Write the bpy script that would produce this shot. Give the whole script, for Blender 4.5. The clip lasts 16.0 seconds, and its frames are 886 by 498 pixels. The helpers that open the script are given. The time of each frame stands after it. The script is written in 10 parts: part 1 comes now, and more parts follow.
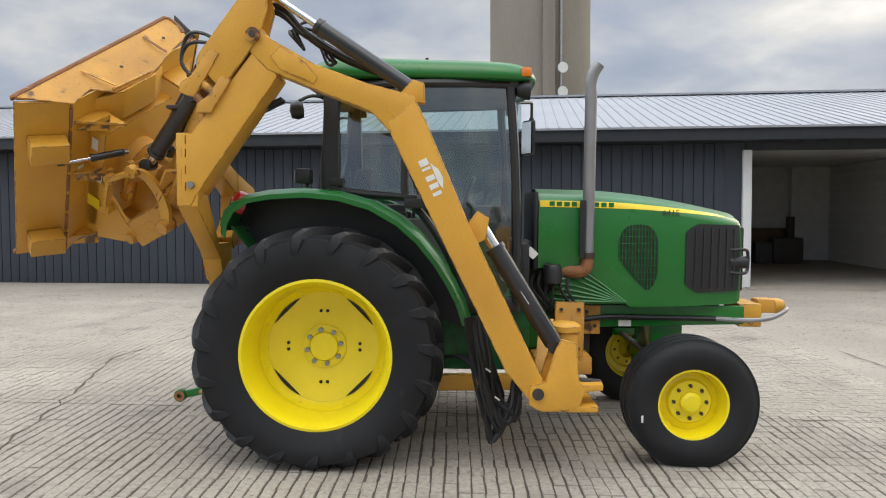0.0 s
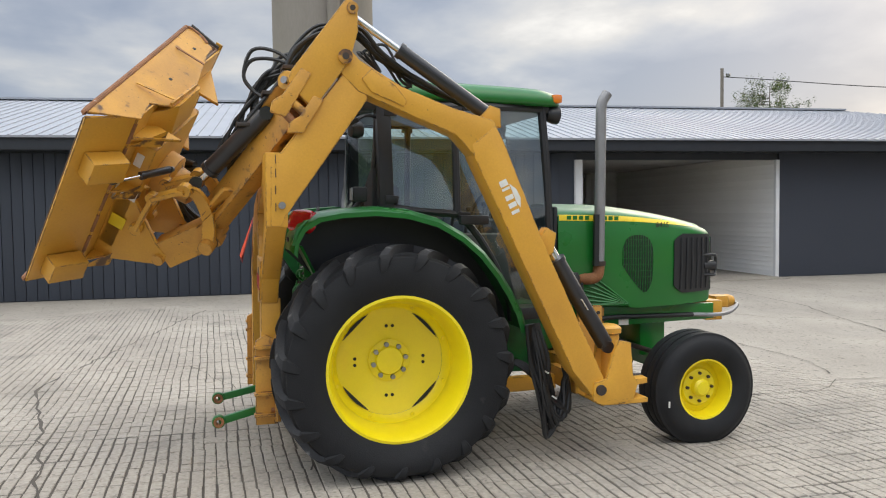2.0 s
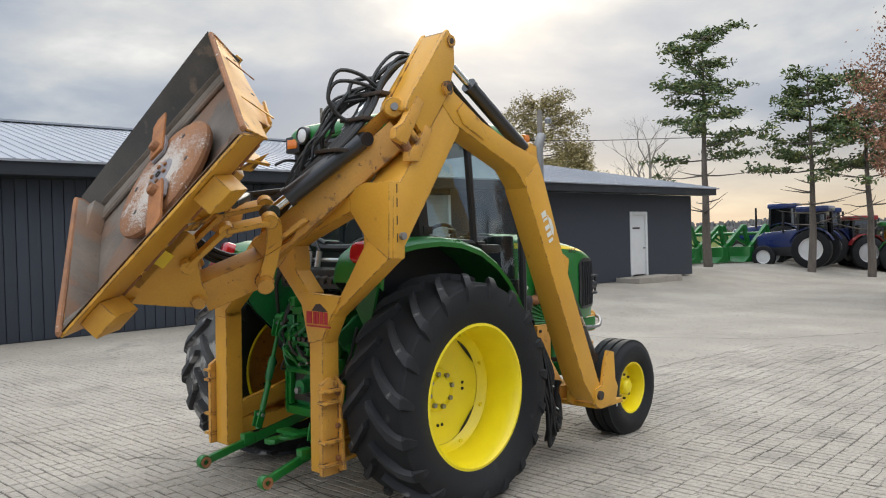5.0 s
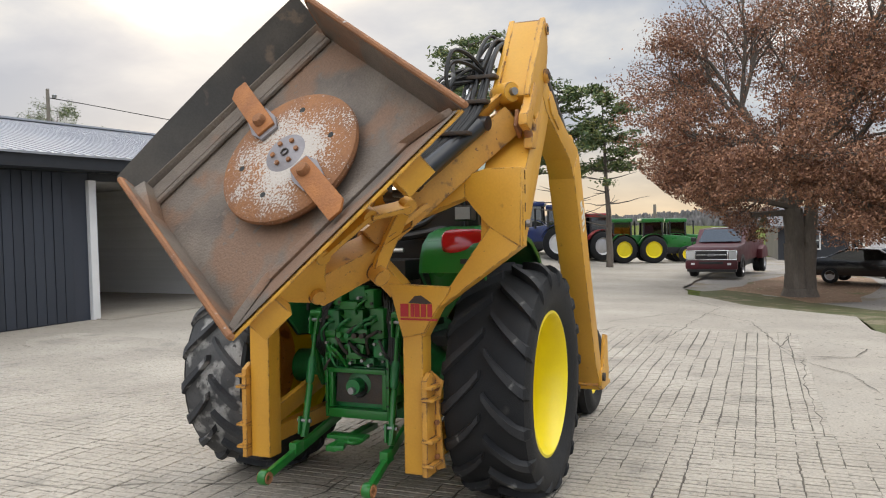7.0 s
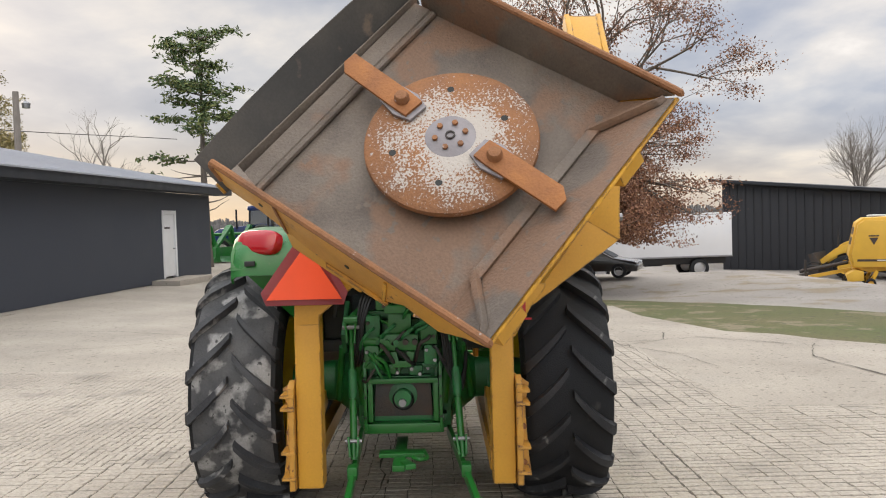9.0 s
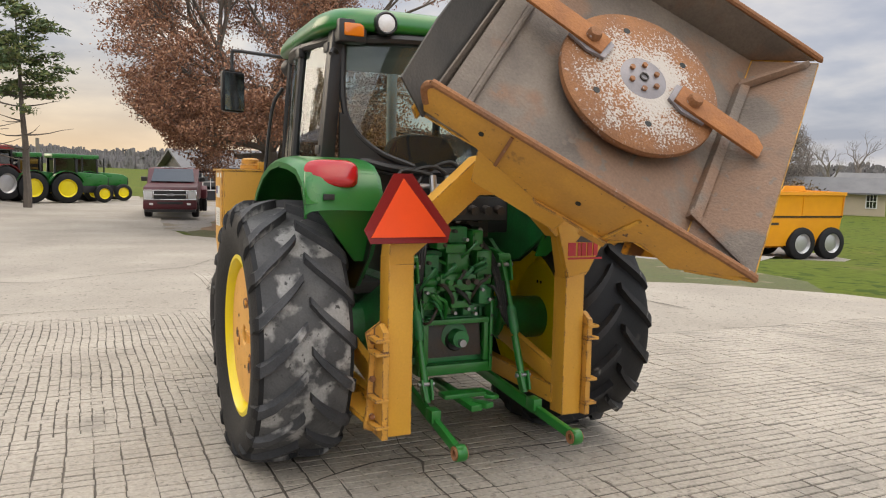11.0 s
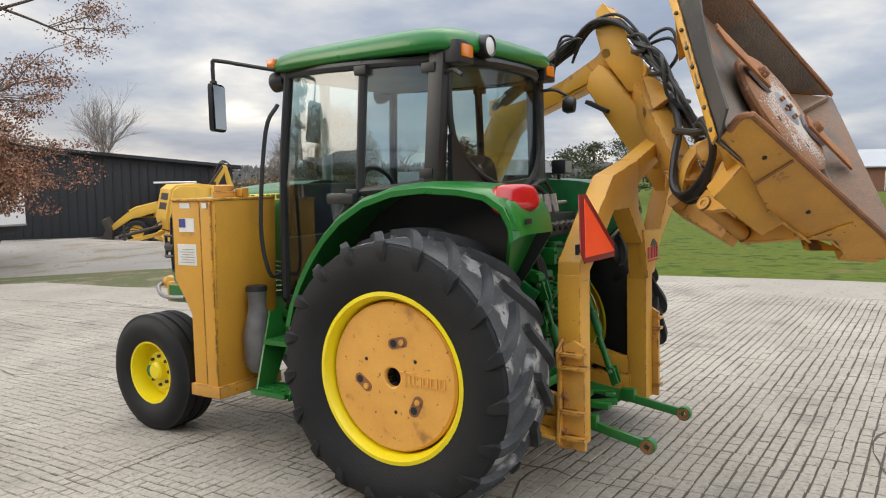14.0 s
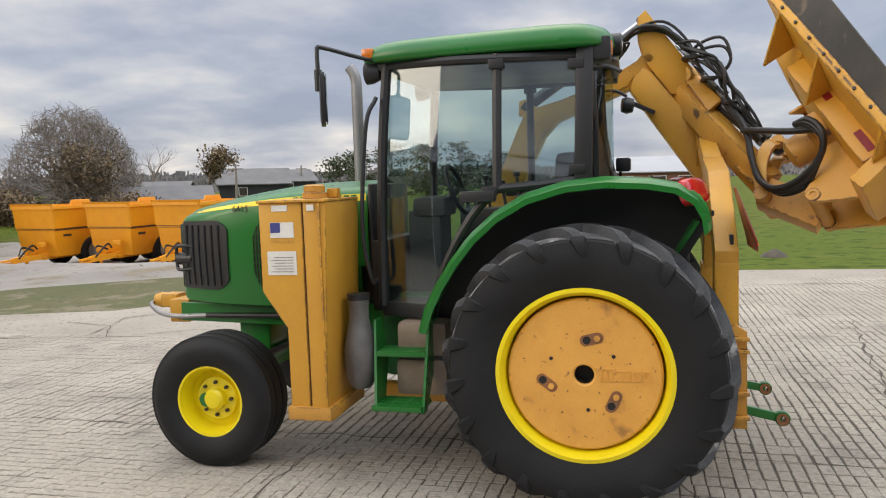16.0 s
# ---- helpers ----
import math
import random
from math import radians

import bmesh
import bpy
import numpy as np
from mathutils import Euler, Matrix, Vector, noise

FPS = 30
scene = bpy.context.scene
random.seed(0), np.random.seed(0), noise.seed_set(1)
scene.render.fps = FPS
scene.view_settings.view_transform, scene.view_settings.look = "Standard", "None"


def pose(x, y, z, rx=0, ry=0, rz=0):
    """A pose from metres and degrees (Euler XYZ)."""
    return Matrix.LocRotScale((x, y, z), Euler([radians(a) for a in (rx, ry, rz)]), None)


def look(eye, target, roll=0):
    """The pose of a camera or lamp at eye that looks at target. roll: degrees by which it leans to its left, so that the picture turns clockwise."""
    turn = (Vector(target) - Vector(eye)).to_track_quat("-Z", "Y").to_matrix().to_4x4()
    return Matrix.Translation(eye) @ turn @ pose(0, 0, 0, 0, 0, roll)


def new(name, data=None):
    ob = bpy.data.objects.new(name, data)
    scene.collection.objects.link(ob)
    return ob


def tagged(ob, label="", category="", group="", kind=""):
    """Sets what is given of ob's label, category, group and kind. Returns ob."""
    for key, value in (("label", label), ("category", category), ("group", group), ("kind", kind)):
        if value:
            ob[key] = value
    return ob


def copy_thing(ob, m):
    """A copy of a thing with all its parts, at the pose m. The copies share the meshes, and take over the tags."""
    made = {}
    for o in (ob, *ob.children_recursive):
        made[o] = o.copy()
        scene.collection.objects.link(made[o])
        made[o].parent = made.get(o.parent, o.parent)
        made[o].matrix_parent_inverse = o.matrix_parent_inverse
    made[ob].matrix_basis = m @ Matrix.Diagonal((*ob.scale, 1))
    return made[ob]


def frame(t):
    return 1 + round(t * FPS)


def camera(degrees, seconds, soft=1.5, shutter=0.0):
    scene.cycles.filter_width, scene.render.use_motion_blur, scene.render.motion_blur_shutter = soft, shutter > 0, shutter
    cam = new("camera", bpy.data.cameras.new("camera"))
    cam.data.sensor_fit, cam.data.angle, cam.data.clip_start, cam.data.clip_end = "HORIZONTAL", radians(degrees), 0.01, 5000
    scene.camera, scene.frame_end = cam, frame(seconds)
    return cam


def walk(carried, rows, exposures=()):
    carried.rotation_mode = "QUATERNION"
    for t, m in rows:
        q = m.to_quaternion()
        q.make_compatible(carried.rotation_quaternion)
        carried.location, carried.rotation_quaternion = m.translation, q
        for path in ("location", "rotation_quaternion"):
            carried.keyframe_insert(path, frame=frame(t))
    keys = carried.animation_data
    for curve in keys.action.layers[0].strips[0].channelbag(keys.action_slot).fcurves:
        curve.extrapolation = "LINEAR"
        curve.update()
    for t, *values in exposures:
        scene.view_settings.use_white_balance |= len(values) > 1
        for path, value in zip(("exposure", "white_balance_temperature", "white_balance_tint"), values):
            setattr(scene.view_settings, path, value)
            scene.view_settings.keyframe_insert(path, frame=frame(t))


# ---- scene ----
cam = camera(59.3, 16.0, 1.1)
PATH = [
    (0, (0.876, -5.890, 1.585), (0.842, -3.892, 1.492), -0.2),
    (0.5, (0.409, -6.007, 1.648), (0.502, -4.012, 1.549), -0.5),
    (1, (-0.041, -5.996, 1.686), (0.189, -4.011, 1.589), -0.7),
    (1.5, (-0.559, -5.955, 1.682), (-0.165, -3.996, 1.592), -0.7),
    (2, (-1.106, -5.919, 1.707), (-0.538, -4.004, 1.611), -0.8),
    (2.5, (-1.580, -5.747, 1.719), (-0.826, -3.896, 1.624), -0.9),
    (3, (-2.085, -5.594, 1.754), (-1.146, -3.830, 1.665), -1.2),
    (3.5, (-2.560, -5.399, 1.749), (-1.457, -3.732, 1.671), -1.4),
    (4, (-3.000, -5.112, 1.767), (-1.758, -3.546, 1.704), -1.6),
    (4.5, (-3.482, -4.808, 1.780), (-2.114, -3.350, 1.731), -1.5),
    (4.7, (-3.619, -4.642, 1.755), (-2.204, -3.229, 1.713), -1.5),
    (6.8, (-4.856, -2.658, 1.794), (-3.033, -1.837, 1.731), -1.6),
    (7, (-4.908, -2.450, 1.763), (-3.057, -1.697, 1.700), -1.5),
    (7.5, (-5.078, -1.919, 1.782), (-3.158, -1.362, 1.715), -1.1),
    (8, (-5.208, -1.354, 1.790), (-3.248, -0.964, 1.714), -2.0),
    (8.2, (-5.214, -1.141, 1.786), (-3.243, -0.809, 1.712), -2.2),
    (10.3, (-4.628, 1.221, 1.758), (-2.735, 0.592, 1.615), 0.4),
    (10.5, (-4.601, 1.418, 1.760), (-2.731, 0.731, 1.593), 0.7),
    (11, (-4.480, 1.953, 1.742), (-2.675, 1.121, 1.522), 1.2),
    (11.5, (-4.370, 2.494, 1.753), (-2.659, 1.487, 1.509), 1.1),
    (12, (-4.126, 2.939, 1.754), (-2.500, 1.796, 1.535), 1.0),
    (12.5, (-3.798, 3.363, 1.785), (-2.295, 2.058, 1.594), 1.0),
    (13, (-3.423, 3.751, 1.796), (-2.033, 2.325, 1.604), 0.4),
    (13.5, (-2.953, 4.071, 1.823), (-1.692, 2.532, 1.617), -0.4),
    (14, (-2.423, 4.371, 1.825), (-1.339, 2.703, 1.622), -0.8),
    (14.5, (-1.860, 4.576, 1.817), (-0.947, 2.808, 1.614), -1.0),
    (15, (-1.300, 4.833, 1.825), (-0.546, 2.992, 1.619), -1.2),
    (15.5, (-0.781, 5.007, 1.799), (-0.161, 3.117, 1.589), -1.3),
    (16, (-0.287, 5.177, 1.793), (0.212, 3.250, 1.601), -1.2),
]
# the picture grows cooler and darker towards the sun, warmer away from it
TONE = [(0, 0.09, 6520, 10), (1.0, 0.10, 6480, 10), (2.0, 0.05, 6420, 10), (4.5, -0.12, 6250, 9), (7.0, 0.04, 6550, 10), (8.0, 0.06, 6620, 11), (10.5, 0.10, 7000, 13), (11.5, 0.10, 6900, 13),
        (12.5, 0.10, 6520, 10), (14.0, 0.07, 6560, 10), (16.0, 0.03, 6680, 12)]
walk(cam, [(t, look(eye, aim, lean)) for t, eye, aim, lean in PATH], TONE)

# ---- light ----
SUN_AZ, SUN_EL = radians(52), radians(19)
sun_way = Vector((math.sin(SUN_AZ) * math.cos(SUN_EL), math.cos(SUN_AZ) * math.cos(SUN_EL), math.sin(SUN_EL)))
world = bpy.data.worlds.new("world")
scene.world = world
world.use_nodes = True
wn, wl = world.node_tree.nodes, world.node_tree.links
wn.clear()


def wnode(kind, **values):
    n = wn.new(kind)
    for key, value in values.items():
        n.inputs[key].default_value = value
    return n


def wmath(op, a, b=None):
    n = wn.new("ShaderNodeMath")
    n.operation = op
    for k, v in enumerate((a, b)):
        if v is None:
            continue
        if isinstance(v, (int, float)):
            n.inputs[k].default_value = v
        else:
            wl.new(v, n.inputs[k])
    return n.outputs[0]


def wramp(fac, stops):
    n = wn.new("ShaderNodeValToRGB")
    while len(n.color_ramp.elements) < len(stops):
        n.color_ramp.elements.new(0.5)
    for e, (pos, col) in zip(n.color_ramp.elements, stops):
        e.position, e.color = pos, (*col, 1)
    wl.new(fac, n.inputs[0])
    return n.outputs[0]


def wmix(kind, fac, a, b):
    n = wn.new("ShaderNodeMix")
    n.data_type, n.blend_type = "RGBA", kind
    for sock, v in ((n.inputs[0], fac), (n.inputs[6], a), (n.inputs[7], b)):
        if isinstance(v, (int, float)):
            sock.default_value = v
        elif isinstance(v, tuple):
            sock.default_value = (*v, 1)
        else:
            wl.new(v, sock)
    return n.outputs[2]


sky = wn.new("ShaderNodeTexSky")
sky.sky_type, sky.sun_disc = "NISHITA", False
sky.sun_elevation, sky.sun_rotation = SUN_EL, SUN_AZ
way = wn.new("ShaderNodeTexCoord").outputs["Generated"]
sep = wn.new("ShaderNodeSeparateXYZ")
wl.new(way, sep.inputs[0])
lift = wmath("ADD", wmath("MAXIMUM", sep.outputs[2], 0.0), 0.22)
flat = wn.new("ShaderNodeCombineXYZ")
wl.new(wmath("DIVIDE", sep.outputs[0], lift), flat.inputs[0])
wl.new(wmath("DIVIDE", sep.outputs[1], lift), flat.inputs[1])
clouds = wnode("ShaderNodeTexNoise", Scale=1.55, Detail=9.0, Roughness=0.52, Distortion=0.15)
wl.new(flat.outputs[0], clouds.inputs["Vector"])
broad = wnode("ShaderNodeTexNoise", Scale=0.62, Detail=2.0, Roughness=0.5)
wl.new(flat.outputs[0], broad.inputs["Vector"])
sunv = wn.new("ShaderNodeVectorMath")
sunv.operation = "DOT_PRODUCT"
nrm = wn.new("ShaderNodeVectorMath")
nrm.operation = "NORMALIZE"
wl.new(way, nrm.inputs[0])
wl.new(nrm.outputs[0], sunv.inputs[0])
sunv.inputs[1].default_value = sun_way
near_sun = wmath("POWER", wmath("MAXIMUM", sunv.outputs["Value"], 0.0), 14.0)
dens = wmath("ADD", wmath("MULTIPLY", clouds.outputs[0], 0.72), wmath("MULTIPLY", broad.outputs[0], 0.40))
# a grey bank lies low before the sun, and breaks into bright gaps above it
high = wn.new("ShaderNodeMapRange")
high.interpolation_type = "SMOOTHSTEP"
for key, value in (("From Min", 0.165), ("From Max", 0.265), ("To Min", -0.06), ("To Max", 0.14)):
    high.inputs[key].default_value = value
wl.new(sep.outputs[2], high.inputs["Value"])
dens = wmath("ADD", dens, wmath("MULTIPLY", near_sun, high.outputs[0]))
cloud_col = wramp(dens, [(0.44, (0.285, 0.33, 0.415)), (0.53, (0.385, 0.42, 0.485)), (0.605, (0.53, 0.545, 0.565)),
                         (0.67, (0.70, 0.68, 0.64)), (0.76, (1.06, 1.01, 0.91))])
glow = wmix("ADD", near_sun, cloud_col, (0.03, 0.025, 0.015))
low = wramp(sep.outputs[2], [(0.0, (1, 1, 1)), (0.07, (0.45, 0.45, 0.45)), (0.13, (0, 0, 0))])
east = wmath("POWER", wmath("MAXIMUM", wmath("ADD", wmath("MULTIPLY", sep.outputs[0], 0.98), wmath("MULTIPLY", sep.outputs[1], 0.05)), 0.0), 6.0)
warm = wmath("MULTIPLY", low, east)
glow = wmix("MIX", wmath("MULTIPLY", warm, 0.75), glow, (0.86, 0.64, 0.36))
blue = wmix("MULTIPLY", 1.0, sky.outputs[0], (0.10, 0.10, 0.10))
sky_col = wmix("MIX", 0.86, blue, glow)
# an overcast dome grows brighter towards the zenith
zen = wn.new("ShaderNodeMapRange")
zen.interpolation_type = "SMOOTHSTEP"
for key, value in (("From Min", 0.30), ("From Max", 0.95), ("To Min", 0.0), ("To Max", 1.0)):
    zen.inputs[key].default_value = value
wl.new(sep.outputs[2], zen.inputs["Value"])
dome = wmix("MIX", zen.outputs[0], (1.06, 1.06, 1.08), (5.1, 5.0, 4.7))
sky_col = wmix("MULTIPLY", 1.0, sky_col, dome)
# the unseen western sky is brightened to light the machine's rear and bay siding
west = wn.new("ShaderNodeMapRange")
west.interpolation_type = "SMOOTHSTEP"
for key, value in (("From Min", -0.45), ("From Max", -1.0), ("To Min", 0.0), ("To Max", 1.0)):
    west.inputs[key].default_value = value
wl.new(sep.outputs[0], west.inputs["Value"])
sky_col = wmix("MULTIPLY", west.outputs[0], sky_col, (2.3, 2.25, 2.15))
# and the south, away from the sun, a little paler
south = wn.new("ShaderNodeMapRange")
south.interpolation_type = "SMOOTHSTEP"
for key, value in (("From Min", 0.15), ("From Max", -0.6), ("To Min", 0.0), ("To Max", 1.0)):
    south.inputs[key].default_value = value
wl.new(sep.outputs[1], south.inputs["Value"])
sky_col = wmix("MULTIPLY", south.outputs[0], sky_col, (1.14, 1.145, 1.17))
bg = wn.new("ShaderNodeBackground")
wl.new(sky_col, bg.inputs[0])
bg.inputs[1].default_value = 1.0
wl.new(bg.outputs[0], wn.new("ShaderNodeOutputWorld").inputs[0])

sun = new("sun", bpy.data.lights.new("sun", "SUN"))
sun.data.energy, sun.data.angle, sun.data.color = 1.4, radians(42), (1.0, 0.88, 0.70)
sun.matrix_world = look((0, 0, 30), Vector((0, 0, 30)) - sun_way)


# ---- materials ----
def material(name, col, rough=0.5, metal=0.0, second=None, amount=0.5, scale=3.0, bump=0.15, grain=80.0,
             spread=0.12, third=None, third_scale=12.0, third_at=0.62, stretch=None, coat=0.0, transmit=0.0, per_piece=0.0, specks=None, wear=None):
    m = bpy.data.materials.new(name)
    m.use_nodes = True
    nodes, links = m.node_tree.nodes, m.node_tree.links
    b = nodes["Principled BSDF"]
    coord = nodes.new("ShaderNodeTexCoord").outputs["Object"]
    if stretch:
        mp = nodes.new("ShaderNodeMapping")
        mp.inputs["Scale"].default_value = stretch
        links.new(coord, mp.inputs[0])
        coord = mp.outputs[0]

    def noise_at(s, detail=5.0):
        n = nodes.new("ShaderNodeTexNoise")
        n.inputs["Scale"].default_value, n.inputs["Detail"].default_value = s, detail
        links.new(coord, n.inputs["Vector"])
        return n.outputs[0]

    def spread_of(sock, lo, hi):
        r = nodes.new("ShaderNodeMapRange")
        r.inputs["From Min"].default_value, r.inputs["From Max"].default_value = lo, hi
        links.new(sock, r.inputs["Value"])
        return r.outputs[0]

    def mix(fac, a, c, kind="MIX"):
        x = nodes.new("ShaderNodeMix")
        x.data_type, x.blend_type = "RGBA", kind
        for sock, v in ((x.inputs[0], fac), (x.inputs[6], a), (x.inputs[7], c)):
            if isinstance(v, tuple):
                sock.default_value = (*v, 1)
            elif isinstance(v, (int, float)):
                sock.default_value = v
            else:
                links.new(v, sock)
        return x.outputs[2]

    big, fine = noise_at(scale), noise_at(grain, 3.0)
    second = second or tuple(c * 0.7 for c in col)
    sm = nodes.new("ShaderNodeMath")
    sm.operation = "MULTIPLY"
    sm.inputs[1].default_value = amount
    links.new(spread_of(big, 0.35, 0.7), sm.inputs[0])
    out = mix(sm.outputs[0], col, second)
    if third:
        out = mix(spread_of(noise_at(third_scale, 8.0), third_at, third_at + 0.08), out, third)
    if specks:
        s_col, s_scale, s_at = specks
        out = mix(spread_of(noise_at(s_scale, 4.0), s_at, s_at + 0.05), out, s_col)
    if wear:
        # paint rubbed off along the edges
        geo = nodes.new("ShaderNodeNewGeometry")
        bev = nodes.new("ShaderNodeBevel")
        bev.samples = 4
        bev.inputs["Radius"].default_value = 0.014
        dot = nodes.new("ShaderNodeVectorMath")
        dot.operation = "DOT_PRODUCT"
        links.new(bev.outputs[0], dot.inputs[0])
        links.new(geo.outputs["Normal"], dot.inputs[1])
        edge = spread_of(dot.outputs["Value"], 0.99, 0.94)
        chips = spread_of(noise_at(16.0, 6.0), 0.44, 0.54)
        both = nodes.new("ShaderNodeMath")
        both.operation = "MULTIPLY"
        links.new(edge, both.inputs[0])
        links.new(chips, both.inputs[1])
        out = mix(both.outputs[0], out, wear)
    if per_piece:
        info = nodes.new("ShaderNodeObjectInfo")
        out = mix(per_piece, out, mix(info.outputs["Random"], tuple(c * 0.6 for c in col), tuple(min(1, c * 1.35) for c in col)))
    dark = nodes.new("ShaderNodeMapRange")
    dark.inputs["To Min"].default_value, dark.inputs["To Max"].default_value = 1 - spread, 1 + spread
    links.new(fine, dark.inputs["Value"])
    grey = nodes.new("ShaderNodeCombineColor")
    for k in range(3):
        links.new(dark.outputs[0], grey.inputs[k])
    out = mix(1.0, out, grey.outputs[0], "MULTIPLY")
    links.new(out, b.inputs["Base Color"])
    rr = nodes.new("ShaderNodeMapRange")
    rr.inputs["To Min"].default_value, rr.inputs["To Max"].default_value = max(0.03, rough - 0.12), min(1, rough + 0.15)
    links.new(big, rr.inputs["Value"])
    links.new(rr.outputs[0], b.inputs["Roughness"])
    b.inputs["Metallic"].default_value = metal
    b.inputs["Coat Weight"].default_value = coat
    b.inputs["Coat Roughness"].default_value = 0.1
    b.inputs["Transmission Weight"].default_value = transmit
    if bump:
        bp = nodes.new("ShaderNodeBump")
        bp.inputs["Strength"].default_value, bp.inputs["Distance"].default_value = bump, 0.01
        links.new(fine, bp.inputs["Height"])
        links.new(bp.outputs[0], b.inputs["Normal"])
    return m


GREEN = material("green_paint", (0.012, 0.155, 0.022), 0.3, second=(0.010, 0.115, 0.020), coat=0.15, bump=0.02, spread=0.05,
                 third=(0.10, 0.16, 0.08), third_scale=7.0, third_at=0.74)
GREEN_CAST = material("green_castings", (0.014, 0.175, 0.046), 0.36, second=(0.020, 0.085, 0.034), amount=0.8, scale=9.0, bump=0.2, spread=0.2)
YELLOW = material("wheel_yellow", (0.86, 0.70, 0.006), 0.35, second=(0.74, 0.57, 0.01), bump=0.03, spread=0.04, coat=0.2)
AMBER = material("equipment_yellow", (0.65, 0.335, 0.036), 0.42, second=(0.53, 0.26, 0.034), amount=0.7, scale=2.2, bump=0.06, spread=0.09,
                 third=(0.25, 0.12, 0.03), third_scale=9.0, third_at=0.70, specks=((0.14, 0.07, 0.03), 55.0, 0.72), wear=(0.13, 0.065, 0.03))
AMBER_WORN = material("worn_yellow_steel", (0.62, 0.31, 0.045), 0.5, second=(0.40, 0.20, 0.05), scale=4.0, amount=0.7, bump=0.12, spread=0.12,
                      third=(0.12, 0.06, 0.03), third_scale=8.0, third_at=0.62, specks=((0.10, 0.05, 0.03), 45.0, 0.68), wear=(0.10, 0.05, 0.03))
RUST = material("rusted_steel", (0.30, 0.125, 0.045), 0.75, second=(0.17, 0.085, 0.05), amount=0.8, scale=5.0, bump=0.5, spread=0.3,
                third=(0.45, 0.42, 0.40), third_scale=26.0, third_at=0.66)
BLADE_RUST = material("orange_rust", (0.36, 0.135, 0.035), 0.7, second=(0.22, 0.09, 0.04), amount=0.7, scale=8.0, bump=0.4, spread=0.25)
PAN_RUST = material("scoured_steel", (0.205, 0.165, 0.132), 0.6, metal=0.12, second=(0.098, 0.078, 0.064), amount=0.95, scale=2.6, bump=0.5, spread=0.28,
                    third=(0.20, 0.118, 0.075), third_scale=2.4, third_at=0.515, specks=((0.16, 0.125, 0.10), 14.0, 0.62))
SKIRT_RUBBER = material("dusty_rubber_sheet", (0.050, 0.047, 0.044), 0.8, second=(0.10, 0.088, 0.076), amount=0.9, scale=3.0, bump=0.2, spread=0.2,
                        third=(0.16, 0.12, 0.09), third_scale=7.0, third_at=0.62)


def disc_material(centre):
    """Rust with pale flakes that lie thickest round the hub."""
    m = RUST.copy()
    m.name = "flaking_rust"
    nodes, links = m.node_tree.nodes, m.node_tree.links
    b = nodes["Principled BSDF"]
    under = b.inputs["Base Color"].links[0].from_socket
    coord = nodes.new("ShaderNodeTexCoord").outputs["Object"]
    far = nodes.new("ShaderNodeVectorMath")
    far.operation = "DISTANCE"
    links.new(coord, far.inputs[0])
    far.inputs[1].default_value = centre
    fine = nodes.new("ShaderNodeTexNoise")
    fine.inputs["Scale"].default_value, fine.inputs["Detail"].default_value = 95.0, 4.0
    links.new(coord, fine.inputs["Vector"])
    broad_ = nodes.new("ShaderNodeTexNoise")
    broad_.inputs["Scale"].default_value, broad_.inputs["Detail"].default_value = 5.0, 3.0
    links.new(coord, broad_.inputs["Vector"])
    lie = nodes.new("ShaderNodeMath")
    lie.operation = "MULTIPLY_ADD"
    links.new(far.outputs["Value"], lie.inputs[0])
    lie.inputs[1].default_value = 1.25
    lie.inputs[2].default_value = 0.0
    tot = nodes.new("ShaderNodeMath")
    tot.operation = "SUBTRACT"
    links.new(fine.outputs[0], tot.inputs[0])
    links.new(lie.outputs[0], tot.inputs[1])
    tot2 = nodes.new("ShaderNodeMath")
    tot2.operation = "MULTIPLY_ADD"
    links.new(broad_.outputs[0], tot2.inputs[0])
    tot2.inputs[1].default_value = 0.75
    links.new(tot.outputs[0], tot2.inputs[2])
    r = nodes.new("ShaderNodeMapRange")
    r.inputs["From Min"].default_value, r.inputs["From Max"].default_value = 0.555, 0.66
    links.new(tot2.outputs[0], r.inputs["Value"])
    x = nodes.new("ShaderNodeMix")
    x.data_type = "RGBA"
    links.new(r.outputs[0], x.inputs[0])
    links.new(under, x.inputs[6])
    x.inputs[7].default_value = (0.48, 0.43, 0.385, 1)
    links.new(x.outputs[2], b.inputs["Base Color"])
    return m


WORN_HUB = material("bare_hub_steel", (0.27, 0.25, 0.26), 0.5, metal=0.35, second=(0.15, 0.135, 0.14), scale=10.0, bump=0.2)
DUSTY_RUBBER = material("dusty_tyre_rubber", (0.048, 0.049, 0.052), 0.75, second=(0.105, 0.105, 0.106), scale=5.0, amount=1.0, bump=0.3, grain=90,
                        spread=0.3, third=(0.30, 0.295, 0.287), third_scale=6.0, third_at=0.52, specks=((0.05, 0.05, 0.05), 30.0, 0.62))
RUBBER = material("tyre_rubber", (0.011, 0.0115, 0.013), 0.6, second=(0.021, 0.0215, 0.023), scale=2.5, amount=0.9, bump=0.25, grain=120,
                  spread=0.2, third=(0.055, 0.053, 0.050), third_scale=3.2, third_at=0.68)
DUSTY_LUG = material("pale_tread_rubber", (0.034, 0.0355, 0.040), 0.68, second=(0.075, 0.077, 0.082), scale=4.0, amount=1.0, bump=0.35, grain=90,
                     spread=0.3, third=(0.33, 0.325, 0.32), third_scale=5.0, third_at=0.575)
LUG_RUBBER = material("dusty_tread_rubber", (0.017, 0.0175, 0.020), 0.6, second=(0.044, 0.044, 0.046), scale=3.0, amount=0.9, bump=0.3, grain=90,
                      spread=0.25, third=(0.24, 0.235, 0.22), third_scale=6.0, third_at=0.63)
